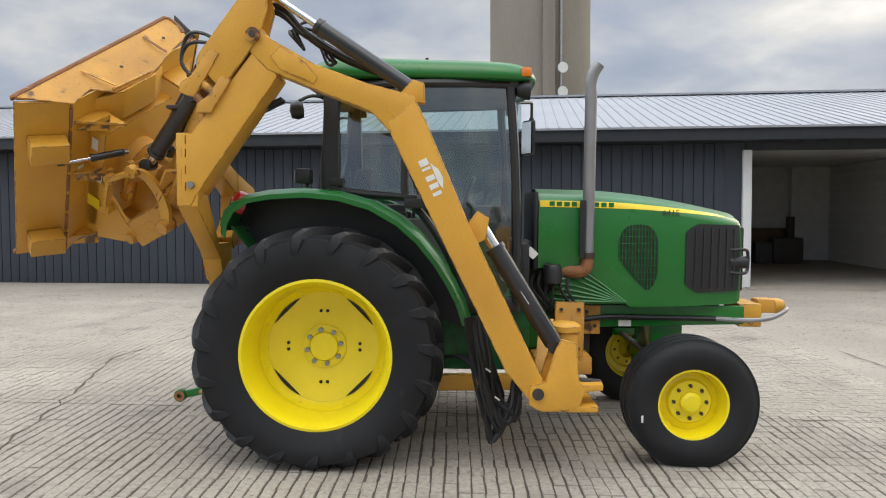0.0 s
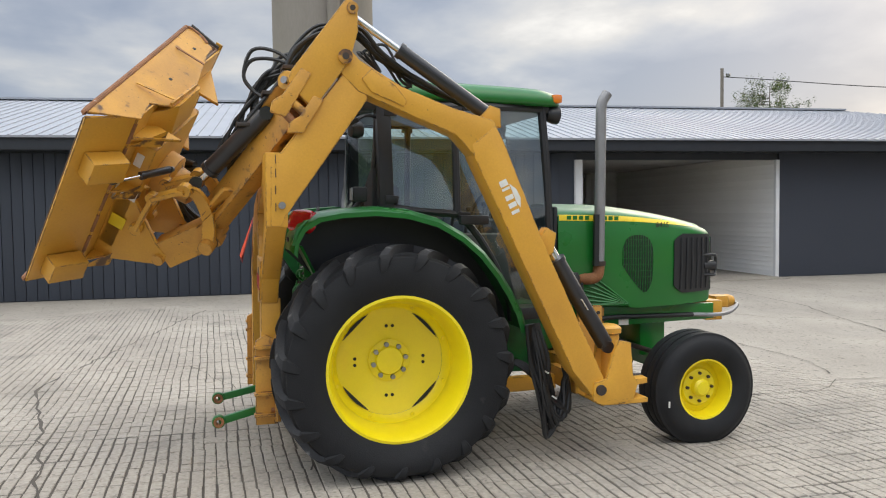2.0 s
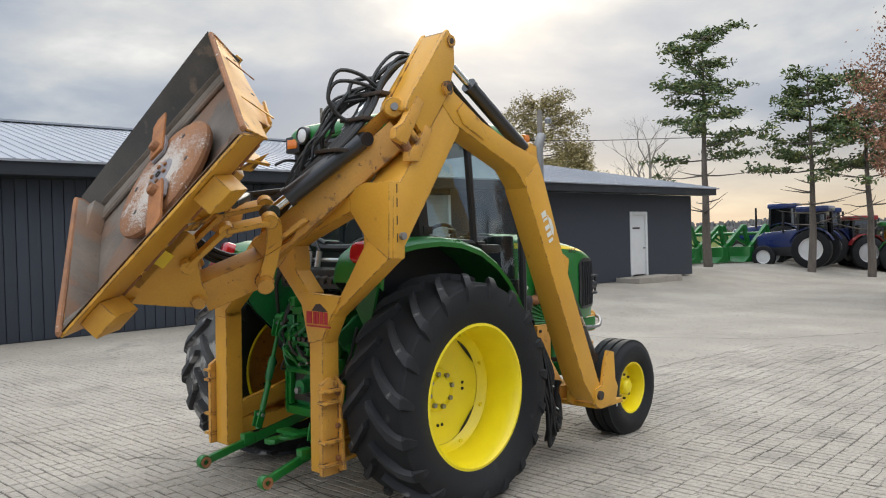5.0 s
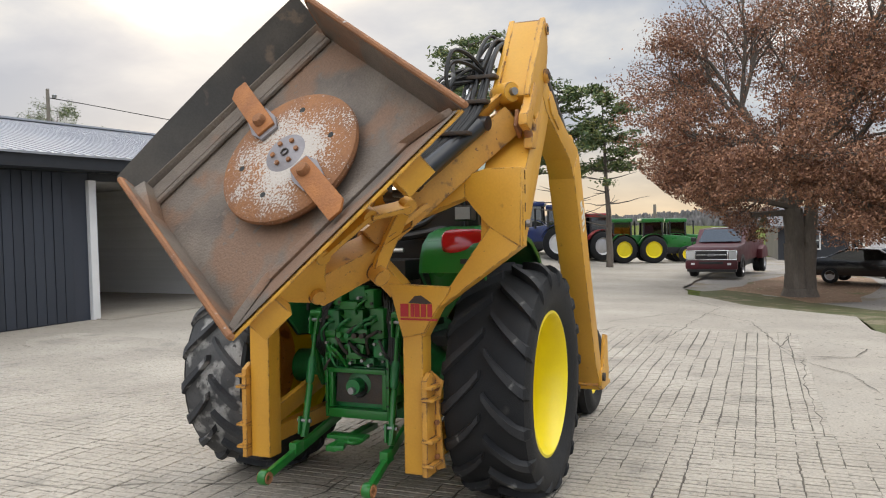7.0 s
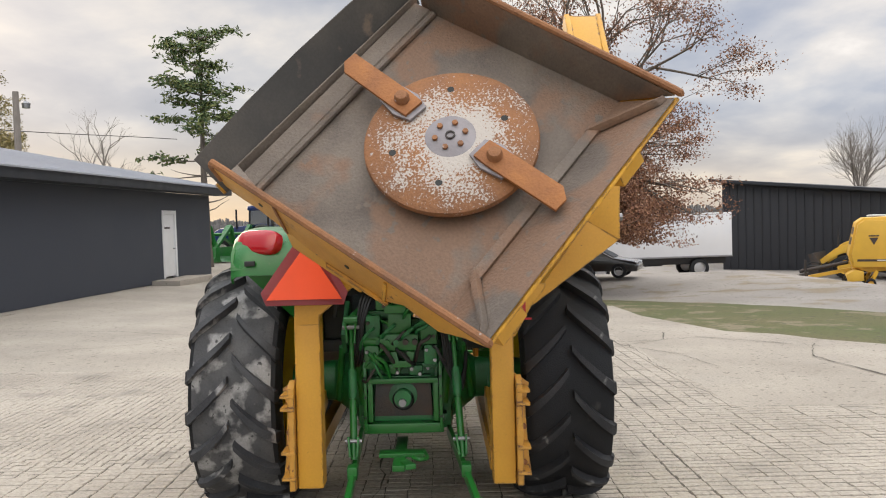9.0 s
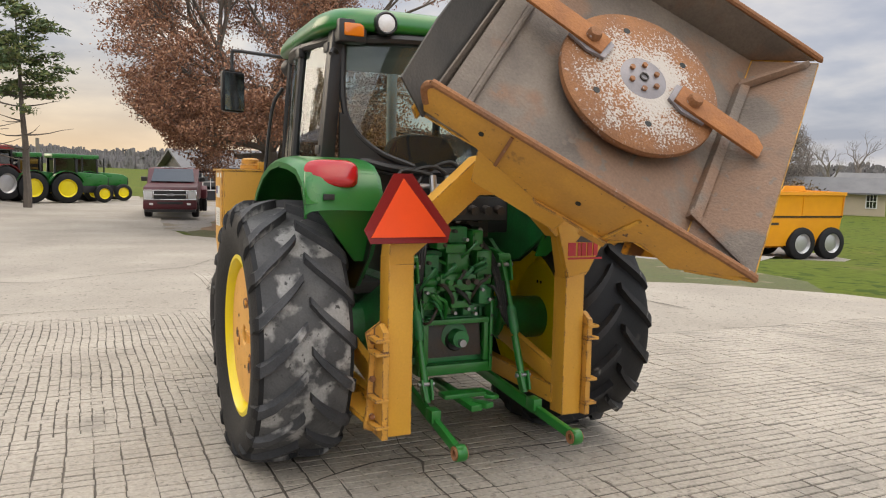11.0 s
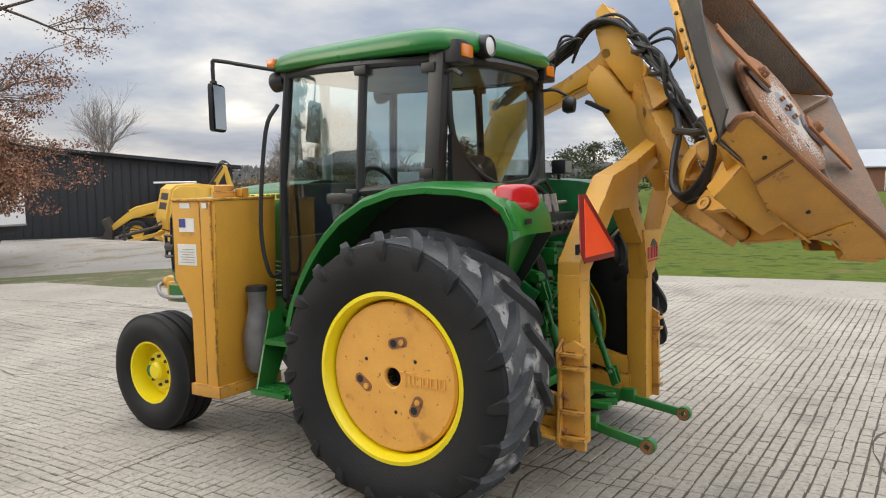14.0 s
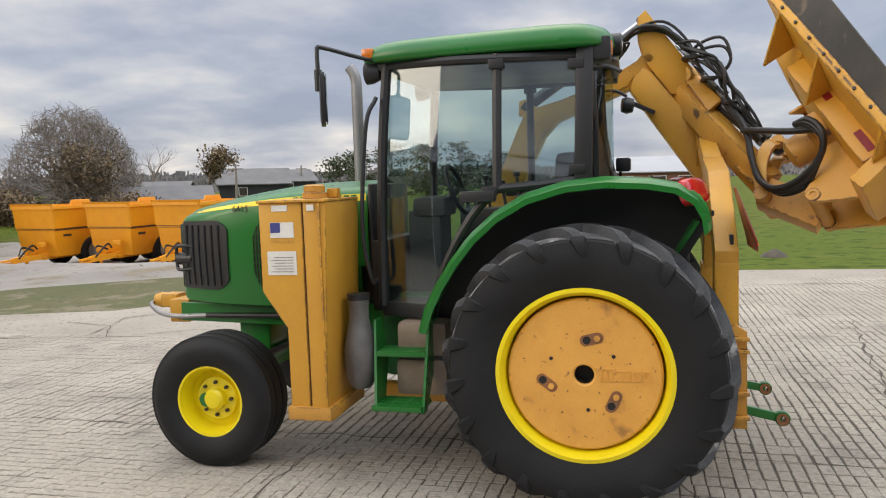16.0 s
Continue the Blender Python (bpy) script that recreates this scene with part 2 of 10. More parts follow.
FRONT_RUBBER = material("front_tyre_rubber", (0.0115, 0.012, 0.0135), 0.55, second=(0.022, 0.0225, 0.024), scale=4.0, amount=0.8, bump=0.15, grain=150, spread=0.15)
for m in (RUBBER, DUSTY_LUG, LUG_RUBBER, FRONT_RUBBER):
    m.node_tree.nodes["Principled BSDF"].inputs["Specular IOR Level"].default_value = 0.24
BLACK = material("black_plastic", (0.014, 0.014, 0.016), 0.42, second=(0.03, 0.03, 0.032), bump=0.05)
HOSE = material("black_hose", (0.012, 0.012, 0.013), 0.5, second=(0.03, 0.03, 0.03), bump=0.1)
CYL_BLACK = material("black_cylinder_paint", (0.014, 0.014, 0.017), 0.32, second=(0.03, 0.03, 0.035), bump=0.04, coat=0.3)
CHROME = material("chrome_rod", (0.75, 0.75, 0.76), 0.14, metal=1.0, bump=0.0, spread=0.02)
STEEL = material("grey_steel", (0.33, 0.33, 0.34), 0.42, metal=0.8, second=(0.20, 0.19, 0.19), scale=6.0, bump=0.1)
EXHAUST = material("weathered_exhaust", (0.30, 0.30, 0.31), 0.5, metal=0.6, second=(0.20, 0.19, 0.185), scale=5.0, bump=0.15,
                   third=(0.22, 0.12, 0.08), third_scale=4.0, third_at=0.7)
RED_LENS = material("red_lens", (0.46, 0.008, 0.013), 0.15, bump=0.0, spread=0.03, coat=0.4)
ORANGE_LENS = material("amber_lens", (0.75, 0.20, 0.015), 0.15, bump=0.0, spread=0.03, coat=0.8)
WHITE_LENS = material("clear_lens", (0.75, 0.76, 0.78), 0.12, bump=0.0, coat=0.6)
TANK_BROWN = material("stained_tank_plastic", (0.30, 0.225, 0.165), 0.6, second=(0.20, 0.15, 0.11), amount=0.9, scale=6.0, bump=0.1, spread=0.15)
SMV_ORANGE = material("fluorescent_orange", (0.95, 0.085, 0.012), 0.5, bump=0.0, spread=0.02)
SMV_RED = material("reflective_red", (0.23, 0.008, 0.012), 0.35, bump=0.02)
WHITE_STICKER = material("white_sticker", (0.75, 0.74, 0.70), 0.4, second=(0.6, 0.58, 0.53), scale=20.0, bump=0.0)
DECAL_RED = material("red_decal", (0.46, 0.02, 0.03), 0.4, bump=0.0)
DECAL_DARK = material("dark_decal", (0.05, 0.035, 0.03), 0.4, bump=0.0)
DECAL_BLUE = material("blue_decal", (0.06, 0.07, 0.25), 0.4, bump=0.0)
STRIPE = material("yellow_stripe", (0.85, 0.62, 0.02), 0.3, bump=0.0, spread=0.02)
COVER = material("wheel_weight_yellow", (0.76, 0.385, 0.075), 0.5, second=(0.62, 0.29, 0.055), amount=0.7, scale=5.0, bump=0.1, spread=0.08,
                 third=(0.36, 0.17, 0.045), third_scale=5.0, third_at=0.60, specks=((0.22, 0.10, 0.04), 30.0, 0.66))
MESH_DARK = material("dark_mesh", (0.010, 0.012, 0.011), 0.6, bump=0.0)
SEAT = material("black_seat_cloth", (0.022, 0.021, 0.022), 0.85, bump=0.3, grain=200)
BEIGE = material("grey_beige_trim", (0.075, 0.072, 0.07), 0.7, bump=0.1)
DARK_IRON = material("dark_iron", (0.045, 0.042, 0.04), 0.55, metal=0.4, second=(0.10, 0.06, 0.04), scale=10.0, bump=0.25)
MIRROR = material("mirror_glass", (0.42, 0.45, 0.46), 0.04, metal=1.0, bump=0.0, spread=0.0)
DARK_BOTTLE = material("stained_grey_bottle", (0.10, 0.097, 0.097), 0.35, second=(0.20, 0.19, 0.185), scale=6.0, amount=0.9, bump=0.08)
TANK_GREY = material("cloudy_plastic_tank", (0.30, 0.31, 0.33), 0.4, second=(0.20, 0.20, 0.21), scale=5.0, bump=0.05)


def glass_material(name, tint, mirror=0.12):
    m = bpy.data.materials.new(name)
    m.use_nodes = True
    nodes, links = m.node_tree.nodes, m.node_tree.links
    nodes.clear()
    clear = nodes.new("ShaderNodeBsdfTransparent")
    clear.inputs[0].default_value = (*tint, 1)
    shine = nodes.new("ShaderNodeBsdfGlossy")
    shine.inputs["Roughness"].default_value = 0.03
    shine.inputs["Color"].default_value = (0.9, 0.95, 1.0, 1)
    lw = nodes.new("ShaderNodeLayerWeight")
    lw.inputs["Blend"].default_value = 0.5
    fres = nodes.new("ShaderNodeMath")
    fres.operation = "POWER"
    fres.inputs[1].default_value = 4.0
    links.new(lw.outputs["Facing"], fres.inputs[0])
    gain = nodes.new("ShaderNodeMath")
    gain.operation, gain.use_clamp = "MULTIPLY_ADD", True
    gain.inputs[1].default_value, gain.inputs[2].default_value = 0.20, mirror
    links.new(fres.outputs[0], gain.inputs[0])
    both = nodes.new("ShaderNodeMixShader")
    links.new(gain.outputs[0], both.inputs[0])
    links.new(clear.outputs[0], both.inputs[1])
    links.new(shine.outputs[0], both.inputs[2])
    links.new(both.outputs[0], nodes.new("ShaderNodeOutputMaterial").inputs[0])
    return m


GLASS = glass_material("cab_glass", (0.70, 0.81, 0.79), 0.14)
GLASS_THIN = glass_material("cab_glass_upright", (0.70, 0.80, 0.79), 0.06)
SILVER_STEEL = material("bare_silver_fitting", (0.6, 0.6, 0.61), 0.35, metal=0.9, bump=0.05)
CAR_GLASS = glass_material("car_glass", (0.05, 0.06, 0.07), 0.10)


# ---- mesh helpers ----
def finish(bm, smooth=0.0):
    bmesh.ops.recalc_face_normals(bm, faces=bm.faces[:])
    if smooth:
        for f in bm.faces:
            f.smooth = True
        for e in bm.edges:
            if len(e.link_faces) == 2 and e.calc_face_angle(0.0) > smooth:
                e.smooth = False
    return bm


def part(name, bm, mat, parent=None, label="", smooth=0.6):
    finish(bm, smooth)
    me = bpy.data.meshes.new(name)
    bm.to_mesh(me)
    bm.free()
    me.materials.append(mat)
    ob = new(name, me)
    if parent:
        ob.parent = parent
    if label:
        ob["label"] = label
    return ob


def grow(bm, verts, faces):
    vs = [bm.verts.new(v) for v in verts]
    for f in faces:
        if len(set(f)) > 2:
            try:
                bm.faces.new([vs[i] for i in f])
            except ValueError:
                pass
    return vs


def box(lo, hi, bevel=0.0, bm=None, m=None):
    b = bmesh.new()
    (x0, y0, z0), (x1, y1, z1) = lo, hi
    grow(b, [(x0, y0, z0), (x1, y0, z0), (x1, y1, z0), (x0, y1, z0), (x0, y0, z1), (x1, y0, z1), (x1, y1, z1), (x0, y1, z1)],
         [(0, 3, 2, 1), (4, 5, 6, 7), (0, 1, 5, 4), (1, 2, 6, 5), (2, 3, 7, 6), (3, 0, 4, 7)])
    return done(b, bevel, bm, m)


def done(b, bevel, bm, m):
    if bevel:
        bmesh.ops.recalc_face_normals(b, faces=b.faces[:])
        sharp = [e for e in b.edges if len(e.link_faces) == 2 and e.calc_face_angle(0.0) > 0.4]
        bmesh.ops.bevel(b, geom=sharp, offset=bevel, segments=2, affect="EDGES", profile=0.6)
    if m is not None:
        b.transform(m)
    if bm is None:
        return b
    me = bpy.data.meshes.new("tmp")
    b.to_mesh(me)
    bm.from_mesh(me)
    bpy.data.meshes.remove(me)
    b.free()
    return bm


def prism(points, way, bevel=0.0, bm=None, m=None):
    """A flat outline pushed along a way."""
    b = bmesh.new()
    n, way = len(points), Vector(way)
    a = [Vector(p) for p in points]
    grow(b, a + [p + way for p in a], [tuple(range(n))[::-1], tuple(range(n, 2 * n))] + [(i, (i + 1) % n, n + (i + 1) % n, n + i) for i in range(n)])
    return done(b, bevel, bm, m)


def beam(p0, p1, w, h, up=(0, 0, 1), bevel=0.0, bm=None, taper=1.0, m=None):
    """A square bar from p0 to p1, w across and h along up."""
    p0, p1 = Vector(p0), Vector(p1)
    d = (p1 - p0).normalized()
    side = d.cross(Vector(up)).normalized()
    top = side.cross(d)
    pts = []
    for p, k in ((p0, 1.0), (p1, taper)):
        for a, c in ((-1, -1), (1, -1), (1, 1), (-1, 1)):
            pts.append(p + side * (a * w * k / 2) + top * (c * h * k / 2))
    b = bmesh.new()
    grow(b, pts, [(3, 2, 1, 0), (4, 5, 6, 7), (0, 1, 5, 4), (1, 2, 6, 5), (2, 3, 7, 6), (3, 0, 4, 7)])
    return done(b, bevel, bm, m)


def basis(d):
    d = Vector(d).normalized()
    a = d.cross(Vector((0, 0, 1)) if abs(d.z) < 0.9 else Vector((1, 0, 0))).normalized()
    return d, a, d.cross(a)


def lathe(profile, origin, axis, n=32, bm=None, closed=False, m=None):
    """Rings of (radius, distance along the axis)."""
    b = bmesh.new()
    d, a, c = basis(axis)
    o = Vector(origin)
    rings = []
    for r, s in profile:
        if r < 1e-5:
            rings.append([b.verts.new(o + d * s)])
        else:
            rings.append([b.verts.new(o + d * s + (a * math.cos(2 * math.pi * i / n) + c * math.sin(2 * math.pi * i / n)) * r) for i in range(n)])
    pairs = list(zip(rings, rings[1:])) + ([(rings[-1], rings[0])] if closed else [])
    for p, q in pairs:
        for i in range(n):
            j = (i + 1) % n
            quad = [p[i % len(p)], p[j % len(p)], q[j % len(q)], q[i % len(q)]]
            quad = [v for k, v in enumerate(quad) if v not in quad[:k]]
            if len(quad) > 2:
                try:
                    b.faces.new(quad)
                except ValueError:
                    pass
    return done(b, 0.0, bm, m)


def rod(p0, p1, r, n=16, bm=None, r1=None, m=None):
    p0, p1 = Vector(p0), Vector(p1)
    L = (p1 - p0).length
    r1 = r if r1 is None else r1
    return lathe([(0, 0), (r, 0), (r1, L), (0, L)], p0, p1 - p0, n, bm, m=m)


def curve_points(points, per=6):
    pts = [Vector(p) for p in points]
    ext = [pts[0] * 2 - pts[1]] + pts + [pts[-1] * 2 - pts[-2]]
    out = []
    for i in range(1, len(ext) - 2):
        a, b, c, d = ext[i - 1:i + 3]
        for k in range(per):
            t = k / per
            out.append(0.5 * ((2 * b) + (c - a) * t + (2 * a - 5 * b + 4 * c - d) * t * t + (3 * b - a - 3 * c + d) * t ** 3))
    out.append(pts[-1])
    return out


def tube(points, r, n=8, per=6, bm=None, m=None):
    pts = curve_points(points, per) if per > 1 else [Vector(p) for p in points]
    b = bmesh.new()
    d, a, c = basis(pts[1] - pts[0])
    rings = []
    for i, p in enumerate(pts):
        d = (pts[min(i + 1, len(pts) - 1)] - pts[max(i - 1, 0)]).normalized()
        a = (a - d * a.dot(d)).normalized()
        c = d.cross(a)
        rings.append([b.verts.new(p + (a * math.cos(2 * math.pi * k / n) + c * math.sin(2 * math.pi * k / n)) * r) for k in range(n)])
    for p, q in zip(rings, rings[1:]):
        for k in range(n):
            b.faces.new([p[k], p[(k + 1) % n], q[(k + 1) % n], q[k]])
    b.faces.new(rings[0][::-1])
    b.faces.new(rings[-1])
    return done(b, 0.0, bm, m)


def skin(rows, closed=False, caps=False, bm=None, m=None):
    """Faces between rows of points, all of one length."""
    b = bmesh.new()
    vs = [[b.verts.new(p) for p in row] for row in rows]
    n = len(vs[0])
    for p, q in zip(vs, vs[1:]):
        for k in range(n if closed else n - 1):
            b.faces.new([p[k], p[(k + 1) % n], q[(k + 1) % n], q[k]])
    if caps:
        b.faces.new(vs[0][::-1])
        b.faces.new(vs[-1])
    return done(b, 0.0, bm, m)


def thick(bm, t):
    bmesh.ops.recalc_face_normals(bm, faces=bm.faces[:])
    bmesh.ops.solidify(bm, geom=bm.faces[:], thickness=t)
    return bm


def thing(name, label, category, group="", m=None):
    ob = new(name)
    ob.empty_display_size = 0.2
    if m is not None:
        ob.matrix_world = m
    return tagged(ob, label, category, group)


# The yard falls gently under the machine.
TILT = Matrix(((0.99987, 0.00006, 0.016, 0), (0.00006, 0.99997, -0.008, 0), (-0.016, 0.008, 0.99984, 0), (0, 0, 0, 1)))


def smooth01(v):
    v = min(max(v, 0.0), 1.0)
    return v * v * (3 - 2 * v)


def ground_z(x, y):
    w = smooth01((y - 4) / 5)
    X, Y = min(max(x, -30), 40), min(max(y, -30), 30)
    dip = 0.30 * math.exp(-((x - 19) ** 2 / 30 + (y + 5) ** 2 / 20))
    dip += 0.60 * smooth01((x - 25) / 6) * smooth01((-5 - y) / 4) * smooth01((44 - x) / 5)
    dip += 0.74 * smooth01((-12.5 - y) / 4.0) * smooth01((x - 7) / 4) * smooth01((33 - x) / 8)
    return (-0.016 * X + 0.008 * Y) * (1 - w) + 0.08 * w - dip

# ---- ground, yard, building ----
CONCRETE = material("weathered_concrete", (0.35, 0.315, 0.268), 0.88, second=(0.242, 0.215, 0.182), amount=0.85, scale=0.55, bump=0.5, grain=45,
                    spread=0.36, third=(0.31, 0.28, 0.24), third_scale=1.1, third_at=0.57, specks=((0.16, 0.14, 0.115), 16.0, 0.62))
PAD = material("scored_concrete", (0.385, 0.347, 0.296), 0.85, second=(0.275, 0.245, 0.207), amount=0.85, scale=0.8, bump=0.6, grain=38,
               spread=0.40, third=(0.27, 0.245, 0.21), third_scale=1.6, third_at=0.59, specks=((0.25, 0.225, 0.19), 26.0, 0.60))
DIRT = material("dirt_in_scores", (0.065, 0.056, 0.046), 0.95, second=(0.12, 0.105, 0.085), amount=0.8, scale=3.0, bump=0.4)
GRASS = material("mown_grass", (0.078, 0.108, 0.013), 0.95, second=(0.100, 0.114, 0.020), amount=0.8, scale=0.15, bump=0.7, grain=5, spread=0.4, third=(0.125, 0.115, 0.036), third_scale=0.5, third_at=0.62, specks=((0.040, 0.066, 0.010), 2.2, 0.58))
GRASS.node_tree.nodes["Principled BSDF"].inputs["Specular IOR Level"].default_value = 0.1
GRASS_DRY = material("thin_dry_grass", (0.070, 0.082, 0.022), 0.95, second=(0.115, 0.098, 0.045), amount=0.8, scale=0.6, bump=0.6, grain=20, spread=0.4, third=(0.17, 0.145, 0.09), third_scale=1.6, third_at=0.56, specks=((0.06, 0.06, 0.03), 9.0, 0.60))
ASPHALT = material("old_grey_gravel", (0.29, 0.265, 0.24), 0.9, second=(0.20, 0.182, 0.165), amount=0.8, scale=0.35, bump=0.5, grain=22, spread=0.3, third=(0.21, 0.17, 0.115), third_scale=0.7, third_at=0.57, specks=((0.12, 0.105, 0.085), 6.0, 0.63))
SLATE = material("slate_blue_siding", (0.034, 0.041, 0.056), 0.55, second=(0.026, 0.032, 0.044), scale=0.7, bump=0.08, spread=0.1, per_piece=0.25)
SLATE_FLAT = material("slate_blue_panel", (0.032, 0.038, 0.052), 0.55, second=(0.042, 0.048, 0.064), scale=0.6, bump=0.08, spread=0.08)
FASCIA = material("dark_fascia", (0.022, 0.026, 0.034), 0.5, bump=0.05)
ROOF_METAL = material("grey_ribbed_roof", (0.34, 0.355, 0.395), 0.5, metal=0.05, second=(0.29, 0.305, 0.34), scale=0.4, bump=0.03, spread=0.04)
WHITE_PAINT = material("white_paint", (0.72, 0.72, 0.72), 0.5, second=(0.62, 0.62, 0.61), scale=3.0, bump=0.05, spread=0.04)
SIDING_WHITE = material("white_lap_siding", (0.84, 0.83, 0.81), 0.55, second=(0.76, 0.75, 0.73), scale=0.8, bump=0.05, spread=0.05, per_piece=0.15)
INSIDE_GREY = material("dim_inside_panels", (0.66, 0.65, 0.63), 0.8, bump=0.1)
SILO_CONC = material("silo_concrete", (0.275, 0.240, 0.212), 0.9, second=(0.205, 0.178, 0.158), scale=0.25, amount=0.8, bump=0.2, grain=8, stretch=(1, 1, 0.25))


def flat_sheet(name, outline, mat, lift, label, category, ragged=0.0, seed=3):
    b = bmesh.new()
    vs = [b.verts.new((x, y, 0)) for x, y in outline]
    es = [b.edges.new((vs[i], vs[(i + 1) % len(vs)])) for i in range(len(vs))]
    bmesh.ops.triangle_fill(b, edges=es, use_beauty=True)
    for _ in range(3):
        long = [e for e in b.edges if e.calc_length() > 3.0]
        if long:
            bmesh.ops.subdivide_edges(b, edges=long, cuts=3, use_grid_fill=True)
            bmesh.ops.triangulate(b, faces=b.faces[:])
    for v in b.verts:
        if ragged and v.is_boundary:
            v.co.x += ragged * noise.noise(Vector((v.co.x * 0.9, v.co.y * 0.9, seed)))
            v.co.y += ragged * noise.noise(Vector((v.co.x * 0.9, v.co.y * 0.9, seed + 9)))
        v.co.z = ground_z(v.co.x, v.co.y) + lift
    ob = part(name, b, mat)
    return tagged(ob, label, category, kind="structure")


def make_ground():
    b = bmesh.new()
    radii = [0] + [1.5 * k for k in range(1, 41)] + [70, 100, 160, 260, 450, 800, 1500, 3000]
    rows = []
    for r in radii:
        ring = []
        for k in range(144):
            a = 2 * math.pi * k / 144
            x, y = r * math.cos(a), r * math.sin(a)
            z = ground_z(x, y) - 0.07
            if 9 < x < 45 and -27 < y < -1:
                z -= 0.14 * min(1.0, (x - 9) / 2, (45 - x) / 2, (y + 27) / 2, (-1 - y) / 2)
            if r > 60:
                z += 2.5 * noise.noise(Vector((x / 150, y / 150, 2.0))) * min((r - 60) / 150, 1) - 0.4
            ring.append((x, y, z))
        rows.append(ring)
    skin(rows[1:], closed=True, bm=b)
    c = [b.verts.new(p) for p in rows[1]]
    b.faces.new(c)
    bmesh.ops.remove_doubles(b, verts=b.verts[:], dist=0.001)
    tagged(part("ground", b, GRASS), "short green and tan lawn and fields to the horizon", "ground", kind="structure")


make_ground()
YARD = [(-32, -9.9), (-12, -9.9), (-1, -9.6), (1.7, -9.1), (3.6, -8.4), (5.2, -7.0), (7.5, -4.9), (10, -4.2), (12.7, -4.2), (15, -2.4), (18, -0.6),
        (21, -0.2), (26, -0.6), (46, -1), (46, 9), (30, 30), (-32, 30)]
flat_sheet("pavement", YARD, CONCRETE, 0.0, "pale worn concrete farm yard with cracks and stains", "pavement", ragged=0.25)
LOT = [(8.6, -9.6), (11.0, -8.0), (14, -6.2), (17, -4.6), (19.5, -2.4), (21, 0.6), (26, 0.5), (46, 0.3), (46, -12), (40, -22), (33, -30), (24, -26), (17, -22.4), (13.2, -21.2), (12.2, -19.0), (10.9, -15.9), (9.0, -13.0), (8.2, -11.6), (7.9, -10.4)]
flat_sheet("gravel_lot", LOT, ASPHALT, -0.055, "grey gravel and asphalt lot beside the yard", "gravel", ragged=0.3)
STRIP = [(3.8, -8.5), (5.3, -7.1), (7.6, -5.0), (10, -4.3), (12.7, -4.3), (15, -2.5), (18, -0.9), (20.0, -0.8), (21.2, -1.5), (20.2, -2.9), (18.6, -3.9), (16.8, -5.0), (14, -6.5), (11, -8.3), (9.4, -9.3), (7.6, -10.0), (5.2, -9.6)]
LITTER = material("leaf_litter", (0.27, 0.165, 0.10), 0.95, second=(0.17, 0.105, 0.06), amount=0.9, scale=0.8, bump=0.7, grain=18, spread=0.4, third=(0.12, 0.125, 0.045), third_scale=0.9, third_at=0.60, specks=((0.36, 0.25, 0.17), 9.0, 0.6))
flat_sheet("leaf_litter", [(21.1, -1.4), (24, -2.2), (29.5, -3.9), (29.5, -5.8), (24, -6.2), (19.5, -5.0), (18.4, -3.8), (20.3, -2.8)], LITTER, -0.045, "fallen brown leaves on bare ground round the oak", "leaf litter", ragged=0.3)
flat_sheet("grass_strip", STRIP, GRASS_DRY, -0.05, "thin dry grass strip along the yard edge", "grass", ragged=0.2)


def in_scored(x, y):
    if not (-9.5 < x < 9.2 and -8.6 < y < 8.6):
        return False
    if x > 2.1 and y < -2.98:
        return False
    if x > 5.0 and y > 0.35:
        return False
    edge = min(x + 9.5, 9.2 - x, y + 8.6, 8.6 - y)
    return edge > 0.9 or noise.noise(Vector((x * 0.7, y * 0.7, 5))) * 1.6 + 0.2 < edge


